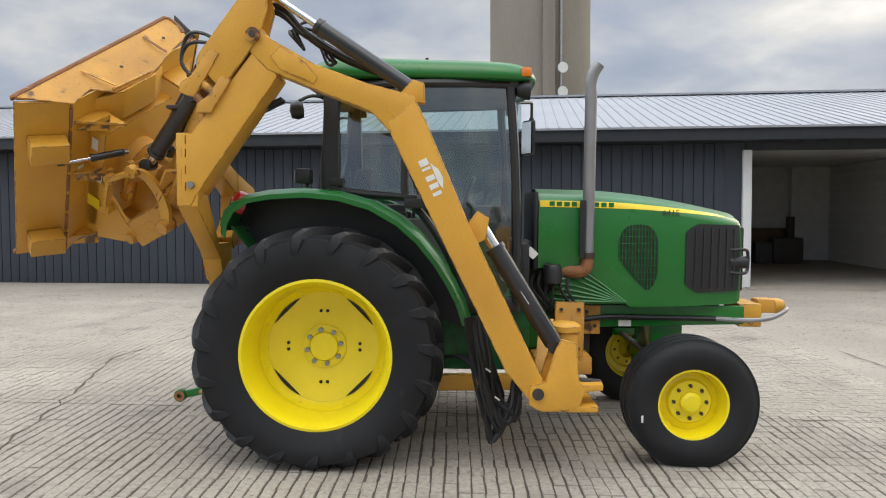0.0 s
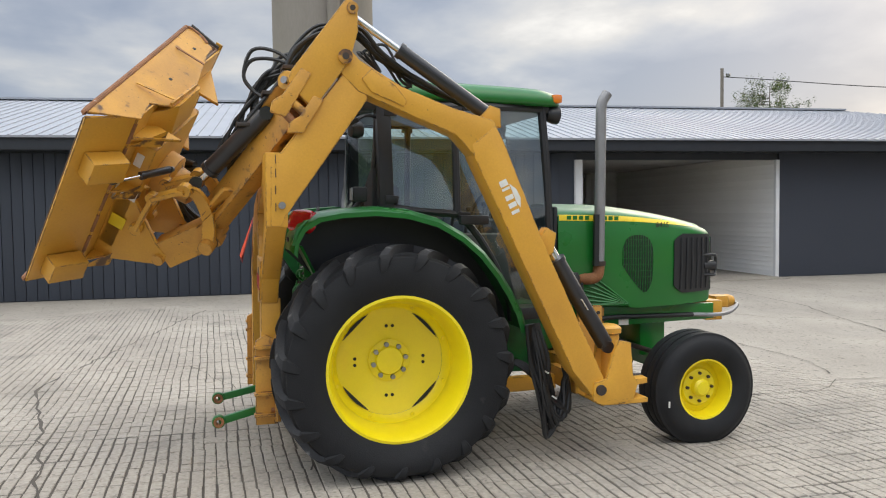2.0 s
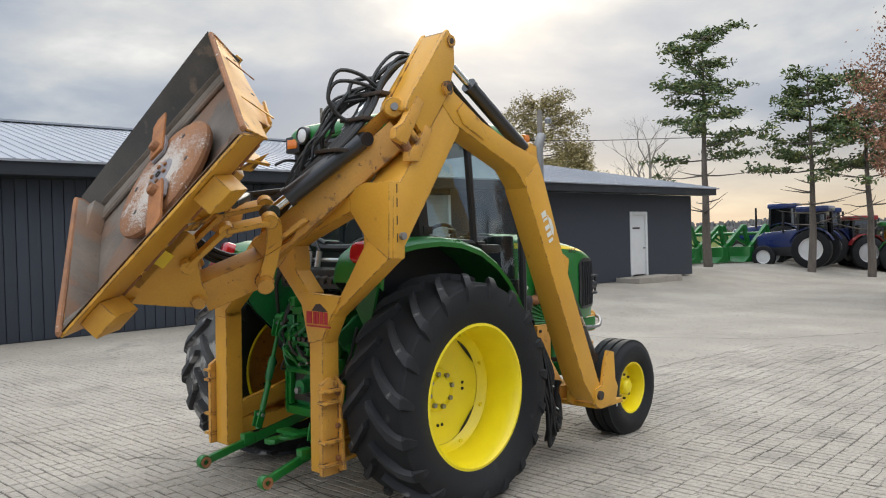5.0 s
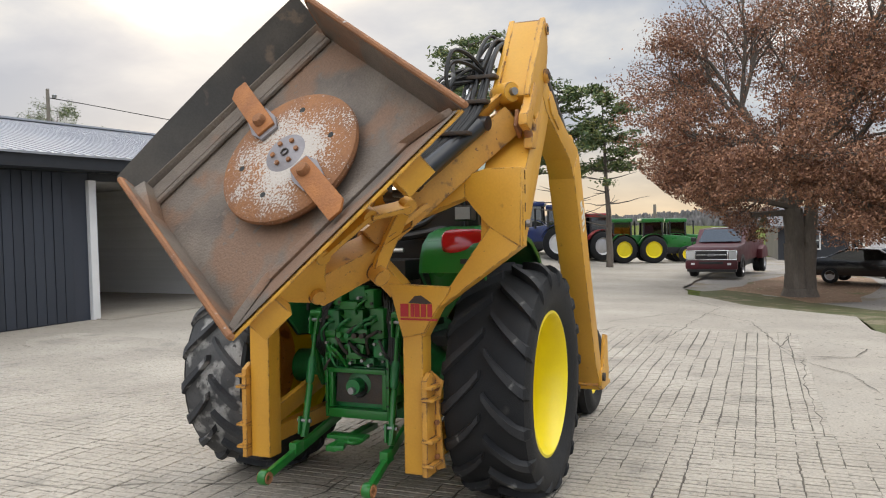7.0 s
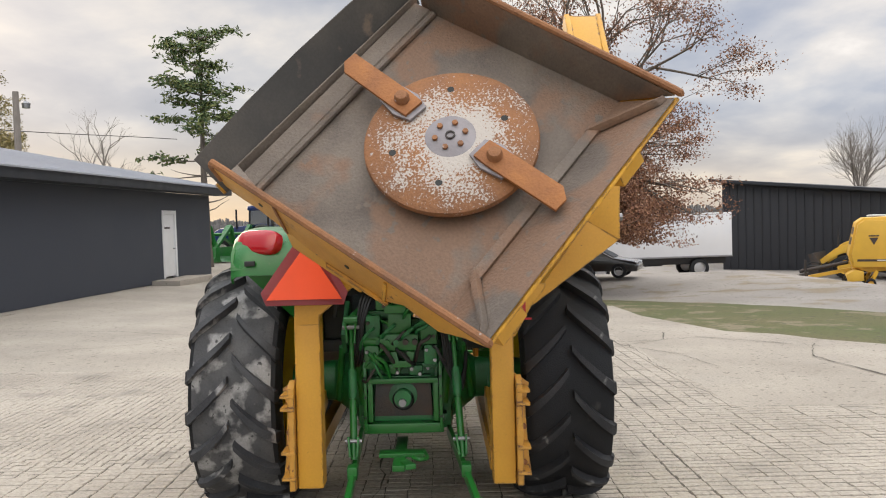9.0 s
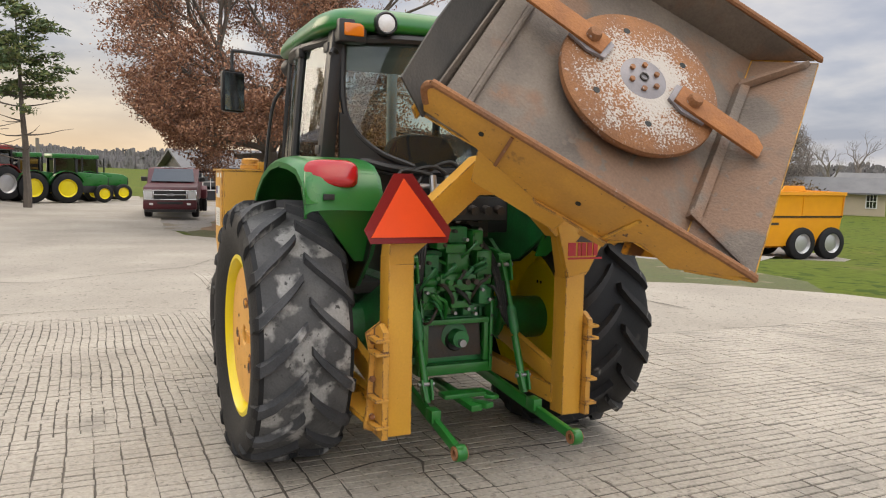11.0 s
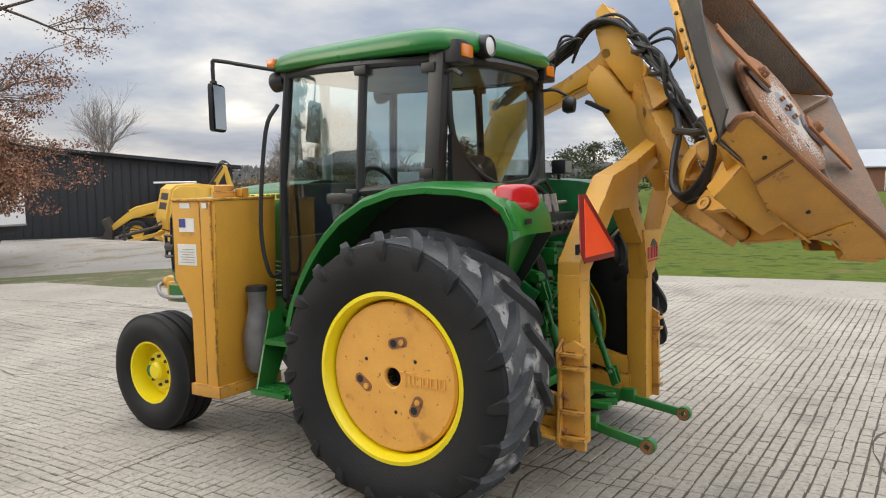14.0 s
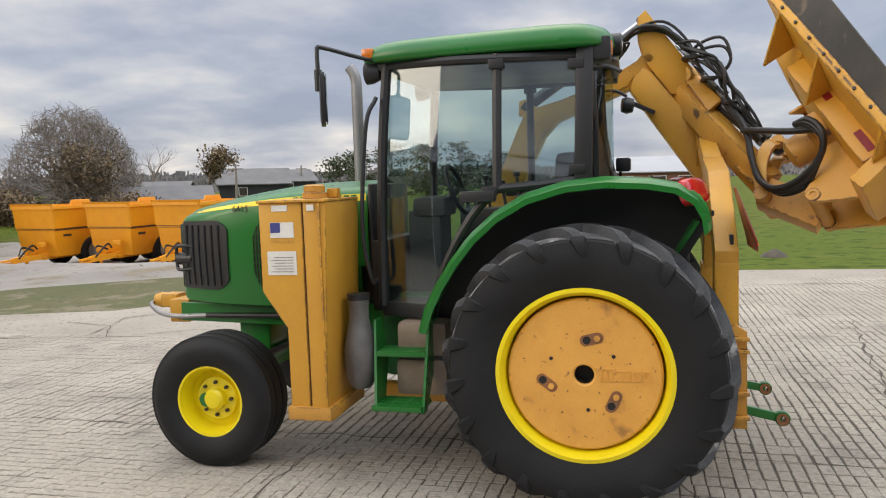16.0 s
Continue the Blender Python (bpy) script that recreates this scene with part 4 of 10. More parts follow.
        for k, (x, ww, hh) in enumerate([(-0.10, 0.10, 0.012), (-0.085, 0.012, 0.075), (-0.125, 0.02, 0.055), (-0.165, 0.045, 0.05), (-0.215, 0.03, 0.05), (-0.265, 0.035, 0.05), (-0.318, 0.03, 0.05)]):
            z = 0.0 if k else 0.035
            o = hub + Vector((x, 0, z)) + y * (out + 0.009)
            if k < 2:
                box((o.x - ww / 2, o.y - 0.004, o.z - hh / 2), (o.x + ww / 2, o.y + 0.004, o.z + hh / 2), 0.002, bm=cast)
            else:
                for dx, dz, bw, bh in ((-ww / 2, 0, 0.008, hh), (ww / 2, 0, 0.008, hh), (0, hh / 2, ww, 0.008), (0, -hh / 2, ww, 0.008)):
                    box((o.x + dx - bw / 2, o.y - 0.004, o.z + dz - bh / 2), (o.x + dx + bw / 2, o.y + 0.004, o.z + dz + bh / 2), bm=cast)
        part("cast_mark", cast, COVER, w, "raised cast maker's mark")
    return w


def front_wheel(tractor, side):
    hub = Vector((2.372, -0.86, 0.408)) if side < 0 else Vector((2.345, 0.80, 0.428))
    y = Vector((0, side, 0))
    w = new("front_wheel")
    w.parent = tractor
    prof = [(0.222, -0.115), (0.25, -0.135), (0.31, -0.158), (0.36, -0.158), (0.395, -0.142), (0.418, -0.12)]
    for c in (-0.085, 0.0, 0.085):
        prof += [(0.421, c - 0.034), (0.437, c - 0.03), (0.440, c), (0.437, c + 0.03), (0.421, c + 0.034)]
    prof += [(0.418, 0.12), (0.395, 0.142), (0.36, 0.158), (0.31, 0.158), (0.25, 0.135), (0.222, 0.115)]
    prof = [(r * 0.96, w_) for r, w_ in prof]
    bm = lathe(prof, hub, y, 64)
    for v in bm.verts:
        if v.co.z < 0.01:
            v.co.z = 0.01
    part("tyre", bm, FRONT_RUBBER, w, "black ribbed front tyre")
    rim = [(0.225, -0.10), (0.232, -0.12), (0.21, -0.115), (0.195, -0.05), (0.19, 0.02), (0.20, 0.08), (0.213, 0.122), (0.232, 0.126), (0.228, 0.10), (0.205, 0.09)]
    part("rim", lathe(rim, hub, y, 48, closed=True), YELLOW, w, "bright yellow steel rim")
    part("wheel_disc", lathe([(0.192, 0.0), (0.15, 0.012), (0.135, 0.035), (0.07, 0.035), (0.068, 0.075), (0.05, 0.092), (0.02, 0.096), (0, 0.096)], hub, y, 40), YELLOW, w)
    for k in range(8):
        a = 2 * math.pi * k / 8
        c = hub + Vector((0.105 * math.cos(a), 0, 0.105 * math.sin(a))) + y * 0.034
        part("wheel_nut", rod(c, c + y * 0.02, 0.012, 6), DARK_IRON, w, smooth=0.2)
    if side < 0:
        part("white_mark", box((2.034, -0.86 - 0.163, 0.30), (2.047, -0.86 - 0.156, 0.345), 0.002), WHITE_STICKER, w, "small white paint mark")
    return w


def hood_row(x, n=9):
    f = (x - 1.43) / 1.50
    top = 1.785 - 0.02 * f - 0.155 * max(0, (f - 0.25) / 0.75) ** 1.7
    w = 0.395 - 0.03 * f - 0.13 * max(0, (f - 0.62) / 0.38) ** 2.0
    crown = 0.11 + 0.02 * f
    if x < 1.72:
        bot = 1.22
    elif x < 2.12:
        bot = 1.22 - 0.27 * smooth01((x - 1.72) / 0.40)
    else:
        bot = 0.95 + 0.03 * (x - 2.12)
    pts = []
    for k in range(6):
        pts.append((-w - 0.012 * math.sin(math.pi * k / 5), bot + (top - crown - bot) * k / 5))
    for k in range(1, 7):
        a = math.pi / 2 * k / 6
        pts.append((-w * (1 - 0.0) + w * 0.42 * (1 - math.cos(a)), top - crown + crown * 0.72 * math.sin(a)))
    pts.append((-w * 0.3, top - 0.008))
    pts.append((0, top))
    full = pts + [(-yy, zz) for yy, zz in reversed(pts[:-1])]
    return [Vector((x, yy, zz)) for yy, zz in full]


def hood_side(x, z):
    """The y of the bonnet's right side."""
    row = hood_row(x)[:12]
    for a, c in zip(row, row[1:]):
        if a.z <= z <= c.z:
            return a.y + (c.y - a.y) * (z - a.z) / max(1e-6, c.z - a.z)
    return row[0].y


def side_patch(x0, x1, zlo, zhi, lift, nx=14, nz=6, sgn=-1):
    rows = []
    for i in range(nx + 1):
        x = x0 + (x1 - x0) * i / nx
        a, c = zlo(x), zhi(x)
        rows.append([Vector((x, sgn * (-hood_side(x, a + (c - a) * k / nz) + lift), a + (c - a) * k / nz)) for k in range(nz + 1)])
    return rows


def make_hood(t):
    xs = [1.43 + 1.44 * k / 22 for k in range(23)]
    rows = [hood_row(x) for x in xs]
    last = rows[-1]
    for dx, sc in ((0.03, 0.95), (0.045, 0.86)):
        c = Vector((2.87, 0, 1.30))
        rows.append([Vector((2.87 + dx, p.y * sc, c.z + (p.z - c.z) * sc)) for p in last])
    b = skin(rows)
    b.verts.ensure_lookup_table()
    b.faces.new([b.verts[i] for i in range(len(b.verts) - len(last), len(b.verts))])
    hood = part("bonnet", b, GREEN, t, "glossy green sloping bonnet", smooth=0.9)
    for sgn in (-1, 1):
        def lo(x): return 1.06 + 0.02 * abs(x - 2.6)
        def hi(x): return 1.545 - 0.02 * (x - 2.5)
        def edge(x, f, g):
            k = min(1, max(0, (x - 2.46) / 0.10))
            m = 0.5 * (f + g)
            return m + (f - m) * (0.62 + 0.38 * math.sqrt(k))
        gr = side_patch(2.47, 2.885, lambda x: edge(x, lo(x), hi(x)), lambda x: edge(x, hi(x), lo(x)), 0.012, sgn=sgn)
        b = skin(gr)
        part("side_grille", thick(b, 0.008), BLACK, hood, "black plastic side grille")
        for k in range(6):
            x = 2.54 + 0.06 * k
            pts = [Vector((x + 0.02 * (zz - 1.3), sgn * (-hood_side(x, zz) + 0.016), zz)) for zz in (1.09, 1.2, 1.3, 1.4, 1.51)]
            part("grille_rib", tube(pts, 0.008, 6, 2), BLACK, hood)

        def bulge(x): return max(0.0, 1 - abs((x - 2.135) / 0.146) ** 2.8) ** 0.36
        def vlo(x): return 1.33 - 0.235 * bulge(x) * min(1.16, max(0.30, 0.86 + 0.62 * (x - 2.135) / 0.146))
        def vhi(x): return 1.31 + 0.225 * bulge(x)
        vt = side_patch(1.995, 2.275, vlo, vhi, 0.003, sgn=sgn)
        part("side_vent", thick(skin(vt), 0.004), MESH_DARK, hood, "dark mesh side vent")
        bars = bmesh.new()
        for k in range(13):
            x = 2.0 + 0.0225 * k
            zz = [vlo(x) + (vhi(x) - vlo(x)) * j / 4 for j in range(5)]
            tube([Vector((x, sgn * (-hood_side(x, z) + 0.007), z)) for z in zz], 0.0035, 4, 1, bm=bars)
        for k in range(9):
            z = 1.10 + 0.05 * k
            xs2 = [x for x in [1.998 + 0.0275 * j for j in range(11)] if vlo(x) < z < vhi(x)]
            if len(xs2) > 1:
                tube([Vector((x, sgn * (-hood_side(x, z) + 0.007), z)) for x in xs2], 0.0016, 4, 1, bm=bars)
        part("vent_mesh", bars, GREEN, hood, "green wire mesh of the vent")["kind"] = "stuff"

        def slo(x): return 1.652 - 0.012 * (x - 1.43) - 0.045 * max(0, (x - 2.0) / 0.8) ** 1.6
        def shi(x): return slo(x) + 0.045 - 0.030 * max(0, (x - 1.9) / 0.9)
        part("stripe", thick(skin(side_patch(1.44, 2.78, slo, shi, 0.003, 26, 2, sgn)), 0.002), STRIPE, hood, "bright yellow bonnet stripe")
        for k in range(9):
            if k == 4:
                continue
            x = 1.505 + 0.052 * k
            z = slo(x) + 0.008
            yy = sgn * (-hood_side(x, z + 0.012) + 0.0055)
            part("maker_bar", box((x, min(yy, yy - sgn * 0.002), z), (x + 0.036, max(yy, yy - sgn * 0.002), z + 0.031)), GREEN, hood, "green lettering bar on the stripe")
    # model figures on both stripes
    for sgn in (-1, 1):
        cu = bpy.data.curves.new("model_figures", "FONT")
        cu.body, cu.size, cu.extrude, cu.align_x = "6415", 0.062, 0.001, "CENTER"
        x = 2.36
        yy = sgn * (-hood_side(x, 1.62) + 0.008)
        tmp = bpy.data.objects.new("tmp", cu)
        scene.collection.objects.link(tmp)
        dg = bpy.context.evaluated_depsgraph_get()
        me = bpy.data.meshes.new_from_object(tmp.evaluated_get(dg))
        bpy.data.objects.remove(tmp)
        me.transform(Matrix.Translation((x, yy, 1.598)) @ Matrix.Rotation(radians(0 if sgn < 0 else 180), 4, "Z") @ Matrix.Rotation(radians(90), 4, "X"))
        me.materials.append(DECAL_DARK)
        o = new("model_figures", me)
        o.parent = hood
    # front grille face
    b = bmesh.new()
    box((2.905, -0.235, 1.06), (2.93, 0.235, 1.52), 0.02, bm=b)
    part("front_grille", b, BLACK, hood, "black front grille")
    for sgn in (-1, 1):
        b = rod((2.80, sgn * 0.275, 1.27), (2.935, sgn * 0.25, 1.27), 0.045, 16)
        hl = part("headlight_guard", tube([(2.80, sgn * 0.30, 1.36), (2.90, sgn * 0.31, 1.365), (2.945, sgn * 0.27, 1.34), (2.945, sgn * 0.27, 1.22), (2.90, sgn * 0.31, 1.195), (2.80, sgn * 0.30, 1.20)], 0.012, 8), BLACK, hood, "black tube guard round the lamp")
        part("headlight", b, BLACK, hl, "small black lamp")
    # ribbed lower side panels
    for sgn in (-1, 1):
        b = bmesh.new()
        prism([(1.50, sgn * 0.36, 0.97), (2.12, sgn * 0.36, 0.97), (2.10, sgn * 0.36, 1.0), (1.78, sgn * 0.36, 1.225), (1.50, sgn * 0.36, 1.225)], (0, sgn * 0.02, 0), 0.004, bm=b)
        sp = part("side_panel", b, GREEN, hood, "green ribbed engine side panel")
        for k in range(7):
            s = 0.035 * k
            part("panel_rib", tube([(1.52, sgn * 0.385, 1.205 - s * 0.95), (1.74 - s * 0.4, sgn * 0.385, 1.20 - s), (2.06 - s * 0.1, sgn * 0.385, 0.985 + 0.0 * s)], 0.010, 6, 5), GREEN, hood)
    part("bonnet_seal", box((1.395, -0.40, 1.20), (1.43, 0.40, 1.76), 0.02), BLACK, hood, "black seal between bonnet and cab")


def make_chassis(t):
    for sgn in (-1, 1):
        b = bmesh.new()
        prism([(1.35, sgn * 0.24, 0.62), (1.72, sgn * 0.24, 0.70), (1.86, sgn * 0.24, 0.79), (2.93, sgn * 0.24, 0.825), (2.93, sgn * 0.24, 0.955), (1.35, sgn * 0.24, 0.955)], (0, sgn * 0.04, 0), 0.006, bm=b)
        for x in (1.6, 1.9, 2.6, 2.85):
            rod((x, sgn * 0.27, 0.86), (x, sgn * 0.30, 0.86), 0.016, 6, bm=b)
        part("side_rail", b, GREEN, t, "green cast frame rail")
    eb = part("engine_block", box((1.35, -0.235, 0.56), (1.84, 0.235, 1.4), 0.03), DARK_IRON, t, "dark greasy engine block")
    part("engine_front", box((1.83, -0.22, 0.84), (2.55, 0.22, 1.38), 0.03), DARK_IRON, eb)
    part("oil_pan", box((1.4, -0.2, 0.47), (1.80, 0.2, 0.6), 0.04), GREEN_CAST, t)
    part("gearbox", box((-0.25, -0.30, 0.46), (1.4, 0.30, 1.02), 0.06), GREEN_CAST, t, "green gearbox casting")
    part("axle_housing", lathe([(0, -0.72), (0.12, -0.72), (0.13, -0.45), (0.20, -0.36), (0.25, -0.3), (0.25, 0.3), (0.20, 0.36), (0.13, 0.45), (0.12, 0.72), (0, 0.72)], (0, 0, 0.745), (0, 1, 0), 32), GREEN_CAST, t, "green rear axle trumpets")
    ax = bmesh.new()
    beam((2.40, -0.70, 0.50), (2.40, 0.70, 0.50), 0.13, 0.12, bevel=0.01, bm=ax)
    box((2.28, -0.2, 0.52), (2.52, 0.2, 0.82), 0.03, bm=ax)
    for sgn in (-1, 1):
        rod((2.40, sgn * 0.66, 0.36), (2.40, sgn * 0.66, 0.66), 0.055, 16, bm=ax)
        rod((2.40, sgn * 0.64, 0.425), (2.40, sgn * 0.88, 0.425), 0.045, 16, bm=ax)
        beam((2.40, sgn * 0.66, 0.62), (2.18, sgn * 0.60, 0.62), 0.05, 0.05, bm=ax)
    part("front_axle", ax, GREEN, t, "green front axle beam")
    b = bmesh.new()
    rod((2.25, -0.60, 0.60), (2.25, 0.60, 0.60), 0.022, 10, bm=b)
    part("tie_rod", b, DARK_IRON, t)
    # front tow bracket
    b = bmesh.new()
    box((2.935, -0.17, 0.79), (3.10, 0.17, 0.96), 0.012, bm=b)
    box((3.10, -0.07, 0.88), (3.24, 0.07, 0.985), 0.02, bm=b)
    rod((3.02, -0.18, 0.83), (3.02, 0.18, 0.83), 0.018, 10, bm=b)
    lathe([(0, 0), (0.055, 0), (0.06, 0.05), (0.045, 0.10), (0, 0.11)], (3.22, 0, 0.93), (1, 0, 0), 18, bm=b)
    part("front_bracket", b, AMBER, t, "yellow steel front bracket")
    part("bumper_rail", tube([(2.70, -0.285, 0.865), (2.95, -0.28, 0.855), (3.15, -0.20, 0.86), (3.30, -0.10, 0.905), (3.33, 0.0, 0.915), (3.30, 0.10, 0.905), (3.15, 0.20, 0.86), (2.95, 0.28, 0.855), (2.70, 0.285, 0.865)], 0.017, 10), STEEL, t, "bent steel tube bumper")
    for sgn in (-1, 1):
        part("rail_hose", tube([(1.62, sgn * 0.30, 0.76), (1.75, sgn * 0.31, 0.84), (1.95, sgn * 0.31, 0.87), (2.2, sgn * 0.30, 0.868), (2.72, sgn * 0.29, 0.865)], 0.019, 8), HOSE, t, "black hydraulic hose along the frame rail")
    part("frame_plate", box((2.03, -0.288, 0.80), (2.12, -0.282, 0.845)), WHITE_STICKER, t, "small printed plate")
    # exhaust
    ex = bmesh.new()
    tube([(1.60, -0.34, 1.20), (1.70, -0.40, 1.195), (1.76, -0.42, 1.22), (1.775, -0.42, 1.30)], 0.045, 14, 5, bm=ex)
    e1 = part("exhaust", ex, RUST, t, "rusty exhaust elbow")
    ex = bmesh.new()
    rod((1.775, -0.42, 1.27), (1.775, -0.42, 2.45), 0.042, 20, bm=ex)
    tube([(1.775, -0.42, 2.44), (1.775, -0.42, 2.52), (1.79, -0.42, 2.585), (1.825, -0.42, 2.64)], 0.041, 16, 4, bm=ex)
    part("exhaust_pipe", ex, EXHAUST, e1, "weathered grey exhaust stack")
    part("clamp", rod((1.775, -0.42, 1.30), (1.775, -0.42, 1.335), 0.052, 18), DARK_IRON, e1)
    part("heat_shield", prism([(1.712, -0.465, 1.30), (1.712, -0.465, 1.70), (1.745, -0.475, 1.70), (1.745, -0.475, 1.30)], (0, 0.03, 0)), BLACK, e1, "black strip heat shield")
    # starter and filter clutter on the right side
    b = bmesh.new()
    lathe([(0, 0), (0.06, 0), (0.065, 0.10), (0.05, 0.13), (0, 0.13)], (1.53, -0.44, 1.12), (0, 0, 1), 18, bm=b)
    rod((1.50, -0.36, 1.05), (1.50, -0.44, 1.25), 0.03, 12, bm=b)
    part("fuel_filter", b, BLACK, t, "black fuel filter bowl")
    part("warning_tag", beam((1.40, -0.55, 1.31), (1.345, -0.55, 1.36), 0.012, 0.055), WHITE_STICKER, t, "small white tag")
    rng = random.Random(2)
    for k in range(6):
        x = 1.42 + 0.05 * k
        part("engine_hose", tube([(x, -0.34, 1.2 + 0.02 * k), (x - 0.03, -0.42, 1.08), (x + rng.uniform(-0.05, 0.1), -0.40, 0.92), (x + 0.05, -0.30, 0.80)], 0.011, 6, 4), HOSE, t)


def fender(t, sgn):
    prof = [(-0.66, 1.47), (-0.645, 1.56), (-0.60, 1.64), (-0.50, 1.705), (-0.35, 1.735), (-0.12, 1.752), (0.10, 1.735), (0.32, 1.675), (0.50, 1.575),
            (0.64, 1.455), (0.76, 1.31), (0.85, 1.17), (0.92, 1.03), (0.96, 0.90)]
    rows = []
    for x, z in prof:
        f = min(1, max(0, (x + 0.66) / 0.3))
        wo = 0.955 + 0.02 * f
        wi = 0.56
        d = Vector((x - 0.05, 0, z - 0.745)).normalized()
        p = Vector((x, 0, z))
        rows.append([p + Vector((0, sgn * wi, 0)), p + Vector((0, sgn * (wo - 0.10), 0)) + d * 0.004, p + Vector((0, sgn * (wo - 0.03), 0)) - d * 0.006,
                     p + Vector((0, sgn * wo, 0)) - d * 0.03, p + Vector((0, sgn * wo, 0)) - d * 0.062])
    b = thick(skin(rows), 0.012)
    fd = part("fender", b, GREEN, t, "glossy green rear mudguard", smooth=0.8)
    # inner wall
    pts = [Vector((x, sgn * 0.56, z)) for x, z in prof]
    low = [Vector((0.96, sgn * 0.56, 0.80)), Vector((0.4, sgn * 0.56, 0.95)), Vector((-0.28, sgn * 0.56, 1.02)), Vector((-0.5, sgn * 0.56, 1.22))]
    if sgn < 0:
        low = [Vector((0.96, -0.56, 0.80)), Vector((0.4, -0.56, 1.05)), Vector((-0.20, -0.56, 1.14)), Vector((-0.48, -0.56, 1.30))]
    part("fender_liner", prism([p + Vector((0, sgn * 0.004, -0.012)) for p in pts + low], (0, sgn * 0.006, 0)), BLACK, fd, "black wheel-well lining")
    part("fender_wall", prism(pts + low, (0, -sgn * 0.02, 0)), MESH_DARK if 0 else GREEN_CAST, fd, "dark inner wall of the mudguard")
    # rear face with lamp
    b = bmesh.new()
    prism([(-0.655, sgn * 0.56, 1.50), (-0.655, sgn * 0.955, 1.50), (-0.63, sgn * 0.955, 1.60), (-0.57, sgn * 0.94, 1.665), (-0.57, sgn * 0.56, 1.665)], (0.03, 0, 0), 0.008, bm=b)
    prism([(-0.60, sgn * 0.55, 1.50), (-0.60, sgn * 0.90, 1.50), (-0.42, sgn * 0.62, 1.18), (-0.42, sgn * 0.55, 1.18)], (0.02, 0, 0), bm=b)
    part("rear_panel", b, GREEN, fd, "green rear panel of the mudguard")
    lens = bmesh.new()
    loops = []
    for dx, k in ((0.03, 1.0), (-0.010, 1.0), (-0.026, 0.95), (-0.038, 0.80), (-0.046, 0.4)):
        ring = []
        for j in range(28):
            q = 2 * math.pi * j / 28
            ring.append(Vector((dx, math.copysign(abs(math.cos(q)) ** 0.55, math.cos(q)) * 0.142 * k, math.copysign(abs(math.sin(q)) ** 0.6, math.sin(q)) * 0.076 * k)))
        loops.append(ring)
    skin(loops, closed=True, caps=True, bm=lens)
    lens.transform(Matrix.Translation((-0.572, sgn * 0.805, 1.655)) @ Matrix.Rotation(radians(-24 * sgn), 4, "Z") @ Matrix.Rotation(radians(20), 4, "Y"))
    part("tail_lamp", lens, RED_LENS, fd, "red tail lamp lens")
    part("reflector", box((-0.672, sgn * 0.84 - 0.03, 1.525), (-0.66, sgn * 0.84 + 0.03, 1.555), 0.004), BLACK, fd)


